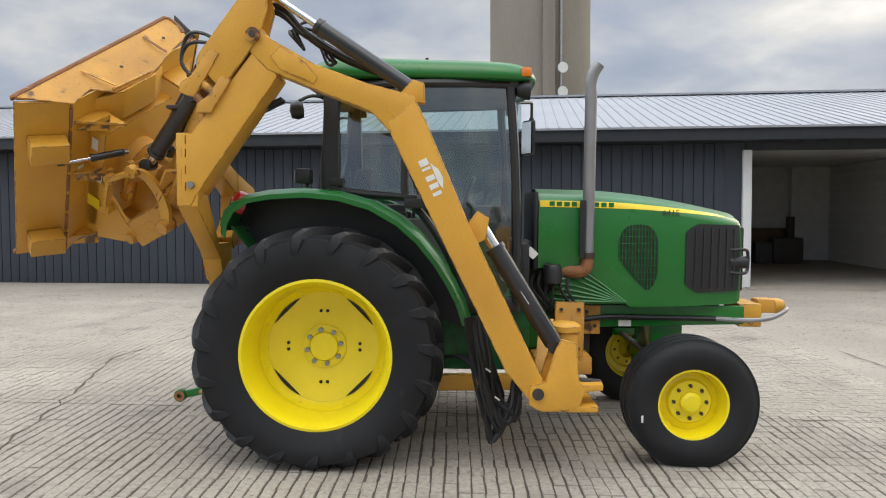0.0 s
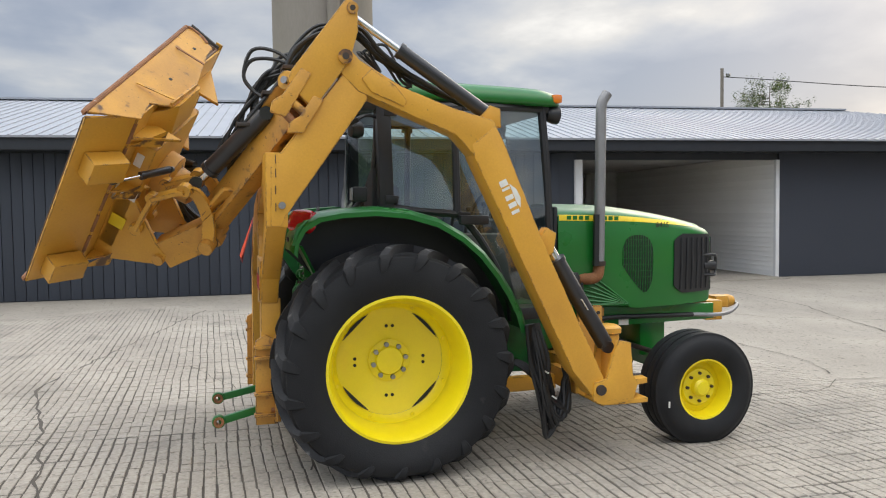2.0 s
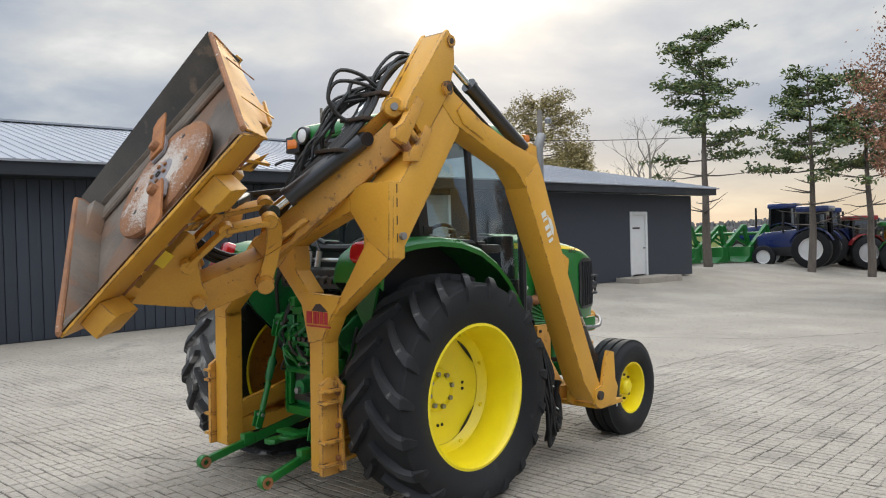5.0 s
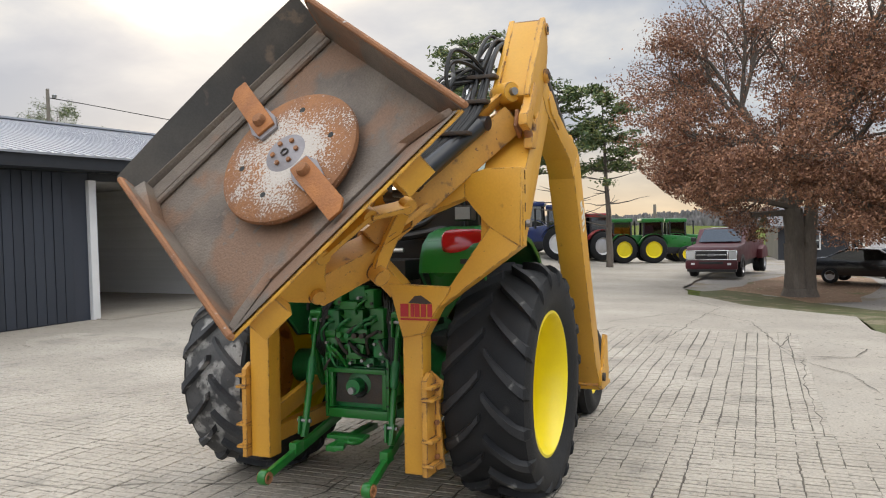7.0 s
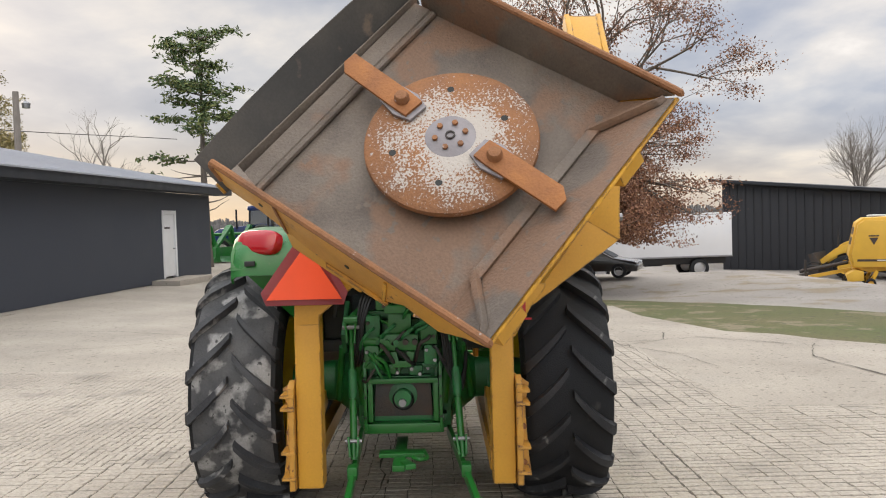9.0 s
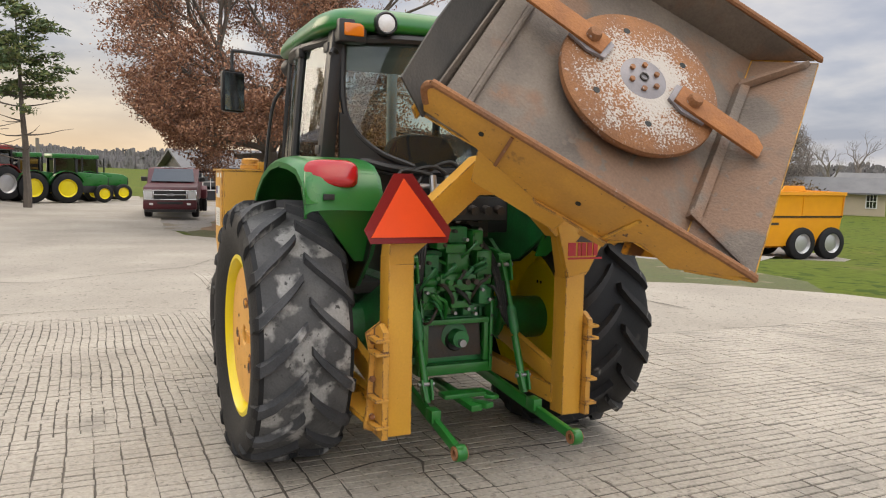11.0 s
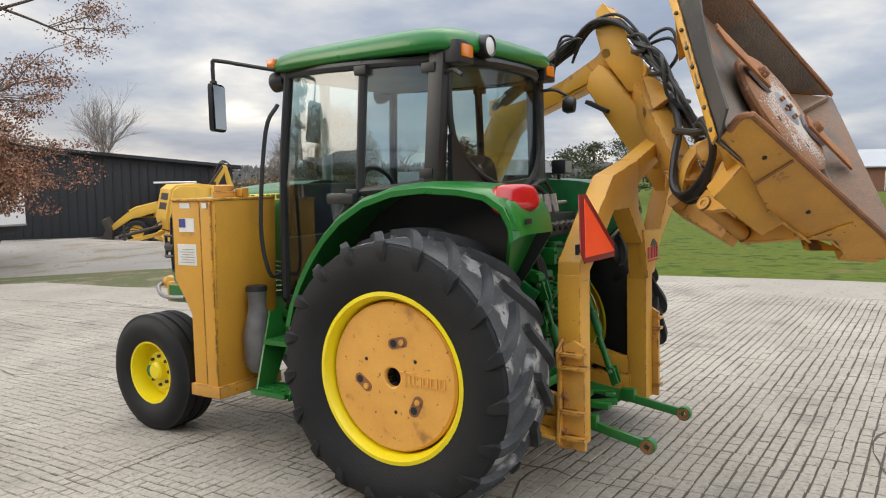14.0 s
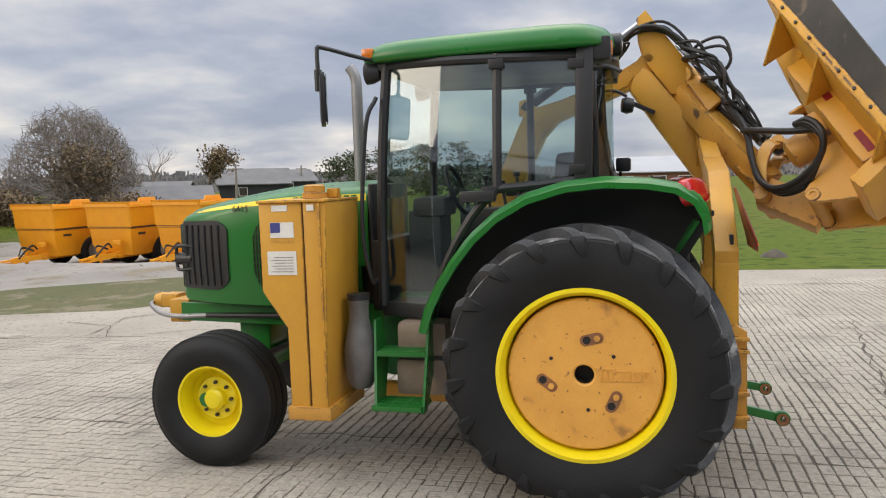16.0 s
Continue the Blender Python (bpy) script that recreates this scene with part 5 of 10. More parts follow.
def make_cab(t):
    C = new("cab")
    C.parent = t
    C["label"] = "glazed cab with black frame"

    def side_y(x, z):
        w = 0.60 + 0.13 * (1 - min(1, abs(x - 0.55) / 0.75) ** 2)
        return w - 0.06 * max(0, (z - 1.75) / 0.75)

    for sgn in (-1, 1):
        def P(x, z, off=0.0): return Vector((x, sgn * (side_y(x, z) + off), z))
        b = bmesh.new()
        tube([P(1.27, 1.0), P(1.26, 1.5), P(1.24, 2.0), P(1.20, 2.52)], 0.032, 8, 3, bm=b)
        part("front_pillar", b, BLACK, C, "black front pillar")
        b = bmesh.new()
        beam(P(0.02, 1.72), P(0.0, 2.50), 0.085, 0.10, (1, 0, 0), 0.012, bm=b)
        part("rear_pillar", b, BLACK, C, "black rear pillar")
        b = bmesh.new()
        tube([P(0.51, 1.70), P(0.505, 2.1), P(0.50, 2.48)], 0.028, 8, 3, bm=b)
        part("mid_pillar", b, BLACK, C, "black door pillar")
        b = bmesh.new()
        tube([P(1.21, 2.47), P(0.85, 2.465), P(0.5, 2.455), P(0.0, 2.445)], 0.030, 8, 3, bm=b)
        part("roof_rail", b, BLACK, C)
        part("waist_rail", tube([P(0.0, 1.755), P(0.25, 1.72), P(0.52, 1.70), P(0.62, 1.66)], 0.026, 8, 3), BLACK, C)
        part("door_rail", tube([P(0.52, 1.70, 0.01), P(0.66, 1.55, 0.01), P(0.80, 1.33, 0.01), P(0.90, 1.10, 0.01), P(0.93, 1.0, 0.01)], 0.026, 8, 3), BLACK, C)
        part("door_sill", prism([P(0.92, 0.93), P(1.28, 0.93), P(1.28, 1.02), P(0.91, 1.02)], (0, -sgn * 0.05, 0), 0.01), BLACK, C, "black door sill")
        # glass
        def pane(name, cols):
            rows = []
            for x, z0, z1 in cols:
                rows.append([P(x, z0 + (z1 - z0) * k / 4) for k in range(5)])
            g = part(name, skin(rows), GLASS, C, "tinted side glass", smooth=1.2)
            g.visible_shadow = False
        pane("door_glass", [(0.53, 1.70, 2.46), (0.66, 1.55, 2.465), (0.80, 1.33, 2.47), (0.90, 1.10, 2.475), (0.93, 1.02, 2.475), (1.08, 1.02, 2.48), (1.22, 1.02, 2.49)])
        pane("quarter_glass", [(0.03, 1.755, 2.45), (0.25, 1.72, 2.455), (0.49, 1.70, 2.46)])
        for x, z in ((0.05, 2.40), (0.05, 1.80), (0.50, 2.42), (0.55, 1.69)):
            p = P(x, z, 0.02)
            part("hinge", box((p.x - 0.045, p.y - 0.02, p.z - 0.028), (p.x + 0.045, p.y + 0.02, p.z + 0.028), 0.006), BLACK, C)
        p = P(0.62, 1.665, 0.045)
        part("door_handle", box((p.x - 0.11, p.y - 0.035, p.z - 0.035), (p.x + 0.10, p.y + 0.03, p.z + 0.03), 0.015), BLACK, C, "black moulded door handle")
        h = bmesh.new()
        tube([P(1.30, 1.16, 0.02), P(1.30, 1.18, 0.13), P(1.34, 1.5, 0.15), P(1.31, 2.1, 0.13), P(1.26, 2.28, 0.06)], 0.014, 8, 5, bm=h)
        if sgn > 0:
            part("grab_handle", h, BLACK, C, "long black grab handle")
        else:
            h.free()
    # rear window and frame
    g = skin([[Vector((-0.03 - 0.10 * (1 - ((yy / 0.55) ** 2)), yy, z)) for yy in (-0.55, -0.4, -0.2, 0, 0.2, 0.4, 0.55)] for z in (1.72, 2.0, 2.42)])
    r = part("rear_glass", g, GLASS_THIN, C, "tinted rear window", smooth=1.2)
    r.visible_shadow = False
    b = bmesh.new()
    tube([(-0.02, -0.58, 1.78), (-0.13, -0.3, 1.70), (-0.14, 0, 1.68), (-0.13, 0.3, 1.70), (-0.02, 0.58, 1.78)], 0.028, 8, 5, bm=b)
    tube([(-0.02, -0.56, 2.44), (-0.13, -0.3, 2.45), (-0.14, 0, 2.455), (-0.13, 0.3, 2.45), (-0.02, 0.56, 2.44)], 0.032, 8, 5, bm=b)
    part("rear_frame", b, BLACK, C, "black rear window frame")
    for sgn in (-1, 1):
        part("corner_panel", prism([(-0.065, sgn * 0.60, 1.72), (-0.065, sgn * 0.60, 2.02), (-0.075, sgn * 0.565, 2.0), (-0.115, sgn * 0.40, 1.80), (-0.135, sgn * 0.16, 1.70), (-0.12, sgn * 0.30, 1.66)], (0.03, 0, 0)), BLACK, C, "black sloping corner under the rear window")
        part("frame_side", tube([(-0.03, sgn * 0.575, 2.45), (-0.05, sgn * 0.565, 2.02), (-0.10, sgn * 0.40, 1.81), (-0.14, sgn * 0.16, 1.71)], 0.020, 8, 4), BLACK, C)
    b = box((-0.06, -0.56, 1.30), (0.0, 0.56, 1.70), 0.02)
    part("rear_bulkhead", b, BLACK, C, "black rear bulkhead")
    # windscreen
    g = skin([[Vector((1.24 + 0.10 * (1 - (yy / 0.6) ** 2) - 0.02 * (z - 1.8), yy, z)) for yy in (-0.58, -0.35, 0, 0.35, 0.58)] for z in (1.30, 1.8, 2.48)])
    r = part("windscreen", g, GLASS_THIN, C, "tinted windscreen", smooth=1.2)
    r.visible_shadow = False
    part("firewall", box((1.28, -0.56, 0.95), (1.36, 0.56, 1.40), 0.02), BLACK, C, "black firewall")
    part("cab_floor", box((0.0, -0.56, 0.93), (1.3, 0.56, 1.0), 0.01), BEIGE, C, "grey cab floor mat")
    # roof
    rows = []
    outline = []
    for k in range(48):
        a = 2 * math.pi * k / 48
        cx, cy = math.cos(a), math.sin(a)
        q = 0.32
        x = math.copysign(abs(cx) ** q, cx) * (0.785 if cx < 0 else 0.775)
        yy = math.copysign(abs(cy) ** q, cy) * (0.70 - 0.025 * (x / 0.785))
        outline.append((x + 0.62, yy))
    for sc, z in ((0.90, 2.475), (0.985, 2.48), (1.0, 2.495), (1.0, 2.522), (0.99, 2.555), (0.955, 2.59), (0.88, 2.617), (0.72, 2.636), (0.45, 2.650), (0.2, 2.657), (0.02, 2.659)):
        rows.append([Vector((0.62 + (x - 0.62) * sc, yy * sc, z + 0.012 - 0.012 * max(0.0, x - 0.2) * (z > 2.54))) for x, yy in outline])
    b = skin(rows, closed=True, caps=True)
    roof = part("roof", b, GREEN, C, "rounded green cab roof", smooth=1.0)
    part("roof_lining", box((-0.05, -0.60, 2.440), (1.26, 0.60, 2.505), 0.02), BLACK, C, "dark headliner")
    part("aerial", rod((0.62, -0.05, 2.63), (0.62, -0.05, 2.74), 0.012), DARK_IRON, roof)
    for sgn in (-1, 1):
        part("rear_amber_lamp", box((-0.152, sgn * 0.545 - 0.060, 2.448), (-0.10, sgn * 0.545 + 0.060, 2.522), 0.010), ORANGE_LENS, roof, "amber corner lamp")
        part("lamp_housing", box((-0.143, sgn * 0.55 - 0.085, 2.415), (-0.03, sgn * 0.55 + 0.085, 2.545), 0.014), BLACK, roof, "black lamp housing")
        part("front_amber_lamp", box((1.27, sgn * 0.595 - 0.045, 2.515), (1.345, sgn * 0.595 + 0.045, 2.580), 0.018), ORANGE_LENS, roof, "amber corner lamp")
        if sgn > 0:
            b = lathe([(0, 0), (0.05, 0), (0.068, 0.05), (0.068, 0.10), (0.060, 0.11), (0.052, 0.102), (0, 0.10)], (-0.09, 0.365, 2.53), (-1, 0, 0), 24)
            wl_ = part("rear_work_lamp", b, BLACK, roof, "round black work lamp")
            part("lens", lathe([(0, 0.012), (0.035, 0.008), (0.052, 0)], (-0.192, 0.365, 2.53), (-1, 0, 0), 20), WHITE_LENS, wl_)
        b = bmesh.new()
        lathe([(0, 0), (0.045, 0.01), (0.065, 0.06), (0.067, 0.10), (0, 0.105)], (1.24, sgn * 0.56, 2.440), (1, 0, -0.05), 20, bm=b)
        part("front_work_lamp", b, BLACK, roof, "round black front work lamp")
    # rear side mirrors / lamps on stalks
    for sgn in (-1, 1):
        b = bmesh.new()
        tube([(-0.02, sgn * 0.60, 2.36), (-0.12, sgn * 0.66, 2.37), (-0.20, sgn * 0.70, 2.33)], 0.012, 6, 4, bm=b)
        if sgn < 0:
            lathe([(0, 0), (0.05, 0.005), (0.062, 0.04), (0.05, 0.085), (0, 0.095)], (-0.16, sgn * 0.72, 2.27), (-1, sgn * 0.2, -0.1), 20, bm=b)
        part("stalk_lamp", b, BLACK, C, "black lamp on a stalk")
    # left and right front mirrors
    b = bmesh.new()
    tube([(1.25, 0.56, 2.47), (1.27, 0.60, 2.50), (1.37, 0.76, 2.525), (1.48, 0.935, 2.55), (1.495, 0.955, 2.53), (1.495, 0.955, 2.40)], 0.013, 8, 3, bm=b)
    rod((1.495, 0.955, 2.30), (1.495, 0.955, 2.42), 0.022, 10, bm=b)
    mm = part("mirror_arm", b, BLACK, C, "black mirror arm")
    swing = Matrix.Translation((1.47, 0.955, -0.01)) @ Matrix.Rotation(radians(24), 4, "Z") @ Matrix.Translation((-1.40, -0.985, 0))
    b = box((1.385, 0.89, 2.11), (1.42, 1.08, 2.41), 0.03)
    b.transform(swing)
    part("mirror_head", b, BLACK, mm)
    b = box((1.379, 0.905, 2.125), (1.3845, 1.065, 2.395), 0.0)
    b.transform(swing)
    part("mirror_glass", b, MIRROR, mm, "mirror glass")
    # fender lamp
    for sgn in (-1,):
        b = bmesh.new()
        rod((-0.15, sgn * 0.66, 1.745), (-0.15, sgn * 0.66, 1.79), 0.012, 8, bm=b)
        box((-0.22, sgn * 0.66 - 0.06, 1.785), (-0.12, sgn * 0.66 + 0.06, 1.885), 0.015, bm=b)
        f = part("fender_work_lamp", b, BLACK, C, "square black work lamp")
        part("lens", box((-0.226, sgn * 0.66 - 0.05, 1.795), (-0.2205, sgn * 0.66 + 0.05, 1.875), 0.0), TANK_GREY, f)
    # inside
    part("seat", box((0.16, -0.25, 1.38), (0.66, 0.25, 1.50), 0.05), SEAT, C, "black padded operator seat")
    part("backrest", prism([(0.10, 0.25 * math.copysign(abs(math.cos(q)) ** 0.6, math.cos(q)), 1.66 + 0.26 * math.copysign(abs(math.sin(q)) ** 0.7, math.sin(q))) for q in [math.pi * k / 12 for k in range(24)]], (0.13, 0, 0), 0.03), SEAT, C)
    part("armrest", box((0.2, -0.33, 1.55), (0.50, -0.26, 1.60), 0.02), SEAT, C)
    part("armrest", box((0.2, 0.26, 1.55), (0.50, 0.33, 1.60), 0.02), SEAT, C)
    part("seat_base", box((0.22, -0.2, 1.0), (0.6, 0.2, 1.40), 0.03), BLACK, C)
    b = bmesh.new()
    box((1.0, -0.16, 1.0), (1.24, 0.16, 1.58), 0.05, bm=b)
    box((0.96, -0.18, 1.52), (1.2, 0.18, 1.66), 0.05, bm=b)
    part("dashboard", b, BEIGE, C, "grey dashboard console")
    b = bmesh.new()
    ring = [(0.92 + 0.10 * math.cos(a) * 0.6, 0.19 * math.sin(a), 1.70 + 0.16 * math.cos(a)) for a in [2 * math.pi * k / 24 for k in range(25)]]
    tube(ring, 0.016, 8, 1, bm=b)
    rod((0.92, 0, 1.70), (1.05, 0, 1.58), 0.025, 10, bm=b)
    beam((0.92, -0.18, 1.70), (0.92, 0.18, 1.70), 0.03, 0.015, bm=b)
    part("steering_wheel", b, BLACK, C, "black steering wheel")
    b = bmesh.new()
    box((0.35, -0.54, 1.0), (1.0, -0.36, 1.56), 0.04, bm=b)
    part("side_console", b, BEIGE, C, "grey side console")
    part("side_console", box((0.05, 0.38, 1.0), (0.45, 0.54, 1.66), 0.04), BEIGE, C, "grey side console")
    for x, l in ((0.55, 0.22), (0.66, 0.16), (0.78, 0.2)):
        b = rod((x, -0.44, 1.55), (x + 0.03, -0.45, 1.55 + l), 0.012, 8)
        lathe([(0, 0), (0.025, 0.01), (0.025, 0.04), (0, 0.05)], (x + 0.03, -0.45, 1.55 + l), (0, 0, 1), 12, bm=b)
        part("control_lever", b, BLACK, C, "black control lever")


def make_rear(t):
    rc = part("rear_casting", box((-0.36, -0.24, 0.55), (-0.2, 0.24, 1.22), 0.04), GREEN_CAST, t, "green hydraulic and power take-off casting")
    part("gear_cover", box((-0.42, -0.17, 0.62), (-0.34, 0.17, 0.84), 0.02), GREEN_CAST, rc)
    part("lift_cover", box((-0.40, -0.13, 0.98), (-0.30, 0.13, 1.18), 0.03), GREEN_CAST, rc)
    part("link_bracket", box((-0.44, -0.05, 1.05), (-0.36, 0.05, 1.24), 0.02), GREEN_CAST, rc)
    part("shaft_housing", lathe([(0, 0), (0.09, 0), (0.085, 0.03), (0.05, 0.04), (0.05, 0.12), (0, 0.12)], (-0.40, 0.0, 0.72), (-1, 0, 0), 24), GREEN_CAST, rc)
    rng = random.Random(8)
    for z0, z1, yw in ((0.56, 0.60, 0.26), (0.88, 0.91, 0.25), (1.19, 1.23, 0.22)):
        part("flange", box((-0.40, -yw, z0), (-0.30, yw, z1), 0.008), GREEN_CAST, rc)
    for yy in (-0.2, -0.1, 0.1, 0.2):
        part("rib", box((-0.375, yy - 0.01, 0.60), (-0.34, yy + 0.01, 0.88), 0.003), GREEN_CAST, rc)
    for k in range(26):
        yy, z = rng.choice((-0.215, -0.15, 0.15, 0.215)) + rng.uniform(-0.02, 0.02), rng.uniform(0.58, 1.2)
        part("casting_bolt", rod((-0.35, yy, z), (-0.365 - rng.uniform(0.02, 0.05), yy, z), rng.uniform(0.010, 0.016), 6), rng.choice((GREEN_CAST, GREEN, STEEL)), rc)
    # valve block over the power take-off
    vb = bmesh.new()
    box((-0.50, -0.10, 1.00), (-0.38, 0.13, 1.10), 0.012, bm=vb)
    box((-0.48, -0.06, 1.10), (-0.38, 0.08, 1.22), 0.012, bm=vb)
    box((-0.50, -0.03, 1.22), (-0.38, 0.10, 1.27), 0.008, bm=vb)
    lathe([(0, 0), (0.035, 0), (0.035, 0.09), (0.022, 0.10), (0.022, 0.13), (0, 0.13)], (-0.44, 0.15, 1.05), (0, 1, 0.1), 14, bm=vb)
    lathe([(0, 0), (0.03, 0), (0.03, 0.08), (0.018, 0.09), (0, 0.09)], (-0.44, -0.12, 1.16), (0, -1, 0.2), 14, bm=vb)
    v_ = part("valve_block", vb, GREEN, rc, "green selective control valve block")
    for k in range(4):
        part("valve_spool", rod((-0.50, -0.08 + 0.055 * k, 1.055), (-0.545, -0.08 + 0.055 * k, 1.055), 0.017, 12), rng.choice((GREEN, DARK_IRON, GREEN_CAST)), v_)
    part("draft_bracket", prism([(-0.50, -0.055, 0.90), (-0.50, 0.055, 0.90), (-0.50, 0.075, 0.99), (-0.50, 0.03, 1.0), (-0.50, 0.02, 0.94), (-0.50, -0.02, 0.94), (-0.50, -0.03, 1.0), (-0.50, -0.075, 0.99)], (0.08, 0, 0), 0.006), GREEN, rc, "green top link bracket")
    for k, (p, q, r_) in enumerate((((-0.40, 0.22, 1.22), (-0.46, 0.05, 1.12), (-0.46, 0.16, 0.95)), ((-0.38, -0.20, 1.24), (-0.47, -0.15, 1.12), (-0.45, -0.18, 0.92)), ((-0.40, 0.10, 0.98), (-0.47, 0.20, 0.93), (-0.42, 0.25, 0.84)))):
        part("steel_pipe", tube([p, q, r_], 0.010, 8, 6), GREEN, rc, "painted hydraulic pipe")
    for sgn in (-1, 1):
        part("lift_cylinder", lathe([(0, 0), (0.035, 0), (0.035, 0.26), (0.028, 0.27), (0.016, 0.27), (0.016, 0.42), (0, 0.42)], (-0.34, sgn * 0.235, 0.66), (-0.12, sgn * 0.1, 1), 16), GREEN, rc, "green lift cylinder")
        gs = bmesh.new()
        prism([(-0.47, sgn * 0.215, 0.52), (-0.38, sgn * 0.215, 0.52), (-0.36, sgn * 0.215, 0.98), (-0.43, sgn * 0.215, 1.0), (-0.47, sgn * 0.215, 0.90)], (0, sgn * 0.02, 0), 0.005, bm=gs)
        gsd = part("guard_side", gs, GREEN, rc, "green drilled side plate")
        for z in (0.60, 0.72, 0.84, 0.94):
            part("plate_hole", rod((-0.472, sgn * 0.225, z), (-0.475, sgn * 0.225, z), 0.008, 8), MESH_DARK, gsd)
    fr = bmesh.new()
    box((-0.47, -0.21, 0.80), (-0.40, 0.21, 0.83), 0.005, bm=fr)
    box((-0.46, -0.21, 0.57), (-0.42, -0.18, 0.82), 0.005, bm=fr)
    box((-0.46, 0.18, 0.57), (-0.42, 0.21, 0.82), 0.005, bm=fr)
    box((-0.46, -0.24, 0.50), (-0.36, 0.24, 0.56), 0.008, bm=fr)
    part("pto_guard", fr, GREEN, t, "green guard round the power take-off")
    part("pto_shield", prism([(-0.435, -0.175, 0.60), (-0.435, 0.175, 0.60), (-0.425, 0.165, 0.795), (-0.425, -0.165, 0.795)], (0.012, 0, 0), 0.004), DARK_IRON, t, "dark greasy plate behind the power take-off shaft")
    part("shaft_well", lathe([(0.030, -0.012), (0.062, -0.012), (0.066, 0.0), (0.058, 0.012), (0.032, 0.004)], (-0.437, 0.0, 0.70), (-1, 0, 0), 22, closed=True), MESH_DARK, t, "dark greasy ring round the shaft")
    # small castings, elbows and fittings crowd the space over the shaft
    rk = random.Random(21)
    for yy, z, wy, hz in ((-0.16, 1.13, 0.05, 0.10), (0.17, 1.12, 0.045, 0.09), (-0.17, 0.97, 0.04, 0.06), (0.18, 0.96, 0.045, 0.07), (0.0, 1.32, 0.06, 0.05), (0.12, 1.29, 0.03, 0.05), (-0.11, 1.29, 0.035, 0.06), (0.06, 0.885, 0.05, 0.03), (-0.08, 0.875, 0.04, 0.03)):
        o_ = part("small_casting", box((-0.47 + rk.uniform(-0.02, 0.03), yy - wy, z - hz), (-0.36, yy + wy, z + hz), 0.014), rk.choice((GREEN_CAST, GREEN)), rc)
        for e in (-1, 1):
            part("casting_bolt", rod((-0.44, yy + e * wy * 0.6, z + e * hz * 0.5), (-0.50, yy + e * wy * 0.6, z + e * hz * 0.5), 0.011, 6), rk.choice((STEEL, GREEN, DARK_IRON)), o_)
    for k in range(16):
        yy, z = rk.uniform(-0.22, 0.22), rk.uniform(0.88, 1.30)
        e = rk.choice((-1, 1))
        part("pipe_elbow", tube([(-0.40, yy, z), (-0.50, yy, z), (-0.525, yy + e * 0.02, z - 0.015), (-0.52, yy + e * 0.06, z - rk.uniform(0.03, 0.10)), (-0.44, yy + e * 0.09, z - rk.uniform(0.08, 0.16))], rk.uniform(0.007, 0.012), 7, 4), rk.choice((GREEN, GREEN_CAST, HOSE, DARK_IRON)), rc)
    for k in range(4):
        part("rear_hose", tube([(-0.22, 0.12 + 0.02 * k, 1.36), (-0.40, 0.18 + 0.02 * k, 1.30), (-0.48, 0.235 + 0.015 * k, 1.12 - 0.03 * k), (-0.44, 0.24 + 0.02 * k, 0.95), (-0.34, 0.30, 0.86)], 0.010, 6, 5), HOSE, t, "black hydraulic hose behind the axle")
    part("pto_shaft", rod((-0.45, 0, 0.70), (-0.55, 0, 0.70), 0.022, 14), STEEL, t)
    # hitch
    for sgn, yend in ((1, 0.28), (-1, -0.41)):
        p0 = Vector((-0.22, sgn * 0.27, 0.46))
        p1 = Vector((-1.10, yend, 0.275))
        b = bmesh.new()
        mid = p0.lerp(p1, 0.62)
        beam(p0, mid, 0.028, 0.065, bevel=0.006, bm=b)
        beam(p0.lerp(p1, 0.55), p1, 0.034, 0.052, bevel=0.006, bm=b)
        lathe([(0.020, -0.026), (0.042, -0.026), (0.045, -0.018), (0.045, 0.018), (0.042, 0.026), (0.020, 0.026)], p1, (0, 1, 0), 20, closed=True, bm=b)
        box((mid.x - 0.04, mid.y - 0.028, mid.z - 0.01), (mid.x + 0.05, mid.y + 0.028, mid.z + 0.06), 0.008, bm=b)
        ll = part("lower_link", b, GREEN, t, "green lower hitch arm")
        part("ball_eye", lathe([(0.018, -0.032), (0.036, -0.034), (0.036, 0.034), (0.018, 0.032)], p1, (0, 1, 0), 16, closed=True), RUST, ll, "rusty ball eye")
        b = bmesh.new()
        top = Vector((-0.45, sgn * 0.30, 1.18))
        rod(top, p0.lerp(p1, 0.52) + Vector((0, 0, 0.05)), 0.014, 12, bm=b)
        rod(top.lerp(p0.lerp(p1, 0.52), 0.55), p0.lerp(p1, 0.52) + Vector((0, 0, 0.05)), 0.021, 12, bm=b)
        beam(top + Vector((0.0, -sgn * 0.01, 0.0)), top + Vector((0.25, -sgn * 0.05, 0.04)), 0.04, 0.07, bevel=0.008, bm=b)
        rod(top + Vector((0, -0.04, 0)), top + Vector((0, 0.04, 0)), 0.028, 12, bm=b)
        la = part("lift_arm", b, GREEN, t, "green lift arm and rod")
        foot = p0.lerp(p1, 0.52) + Vector((0, 0, 0.05))
        for f0, f1, wd in ((0.02, 0.17, 0.030), (0.84, 0.98, 0.028)):
            for e in (-1, 1):
                part("clevis", beam(top.lerp(foot, f0) + Vector((-0.012, e * wd, 0)), top.lerp(foot, f1) + Vector((-0.012, e * wd * 0.7, 0)), 0.012, 0.052, (1, 0, 0), 0.003), GREEN, la)
            part("clevis_pin", rod(top.lerp(foot, f0 + 0.03) + Vector((-0.012, -wd - 0.02, 0)), top.lerp(foot, f0 + 0.03) + Vector((-0.012, wd + 0.02, 0)), 0.012, 10), STEEL, la)
        part("turnbuckle", lathe([(0, 0), (0.020, 0.0), (0.027, 0.02), (0.027, 0.15), (0.020, 0.17), (0, 0.17)], top.lerp(foot, 0.36), foot - top, 14), GREEN_CAST, la)
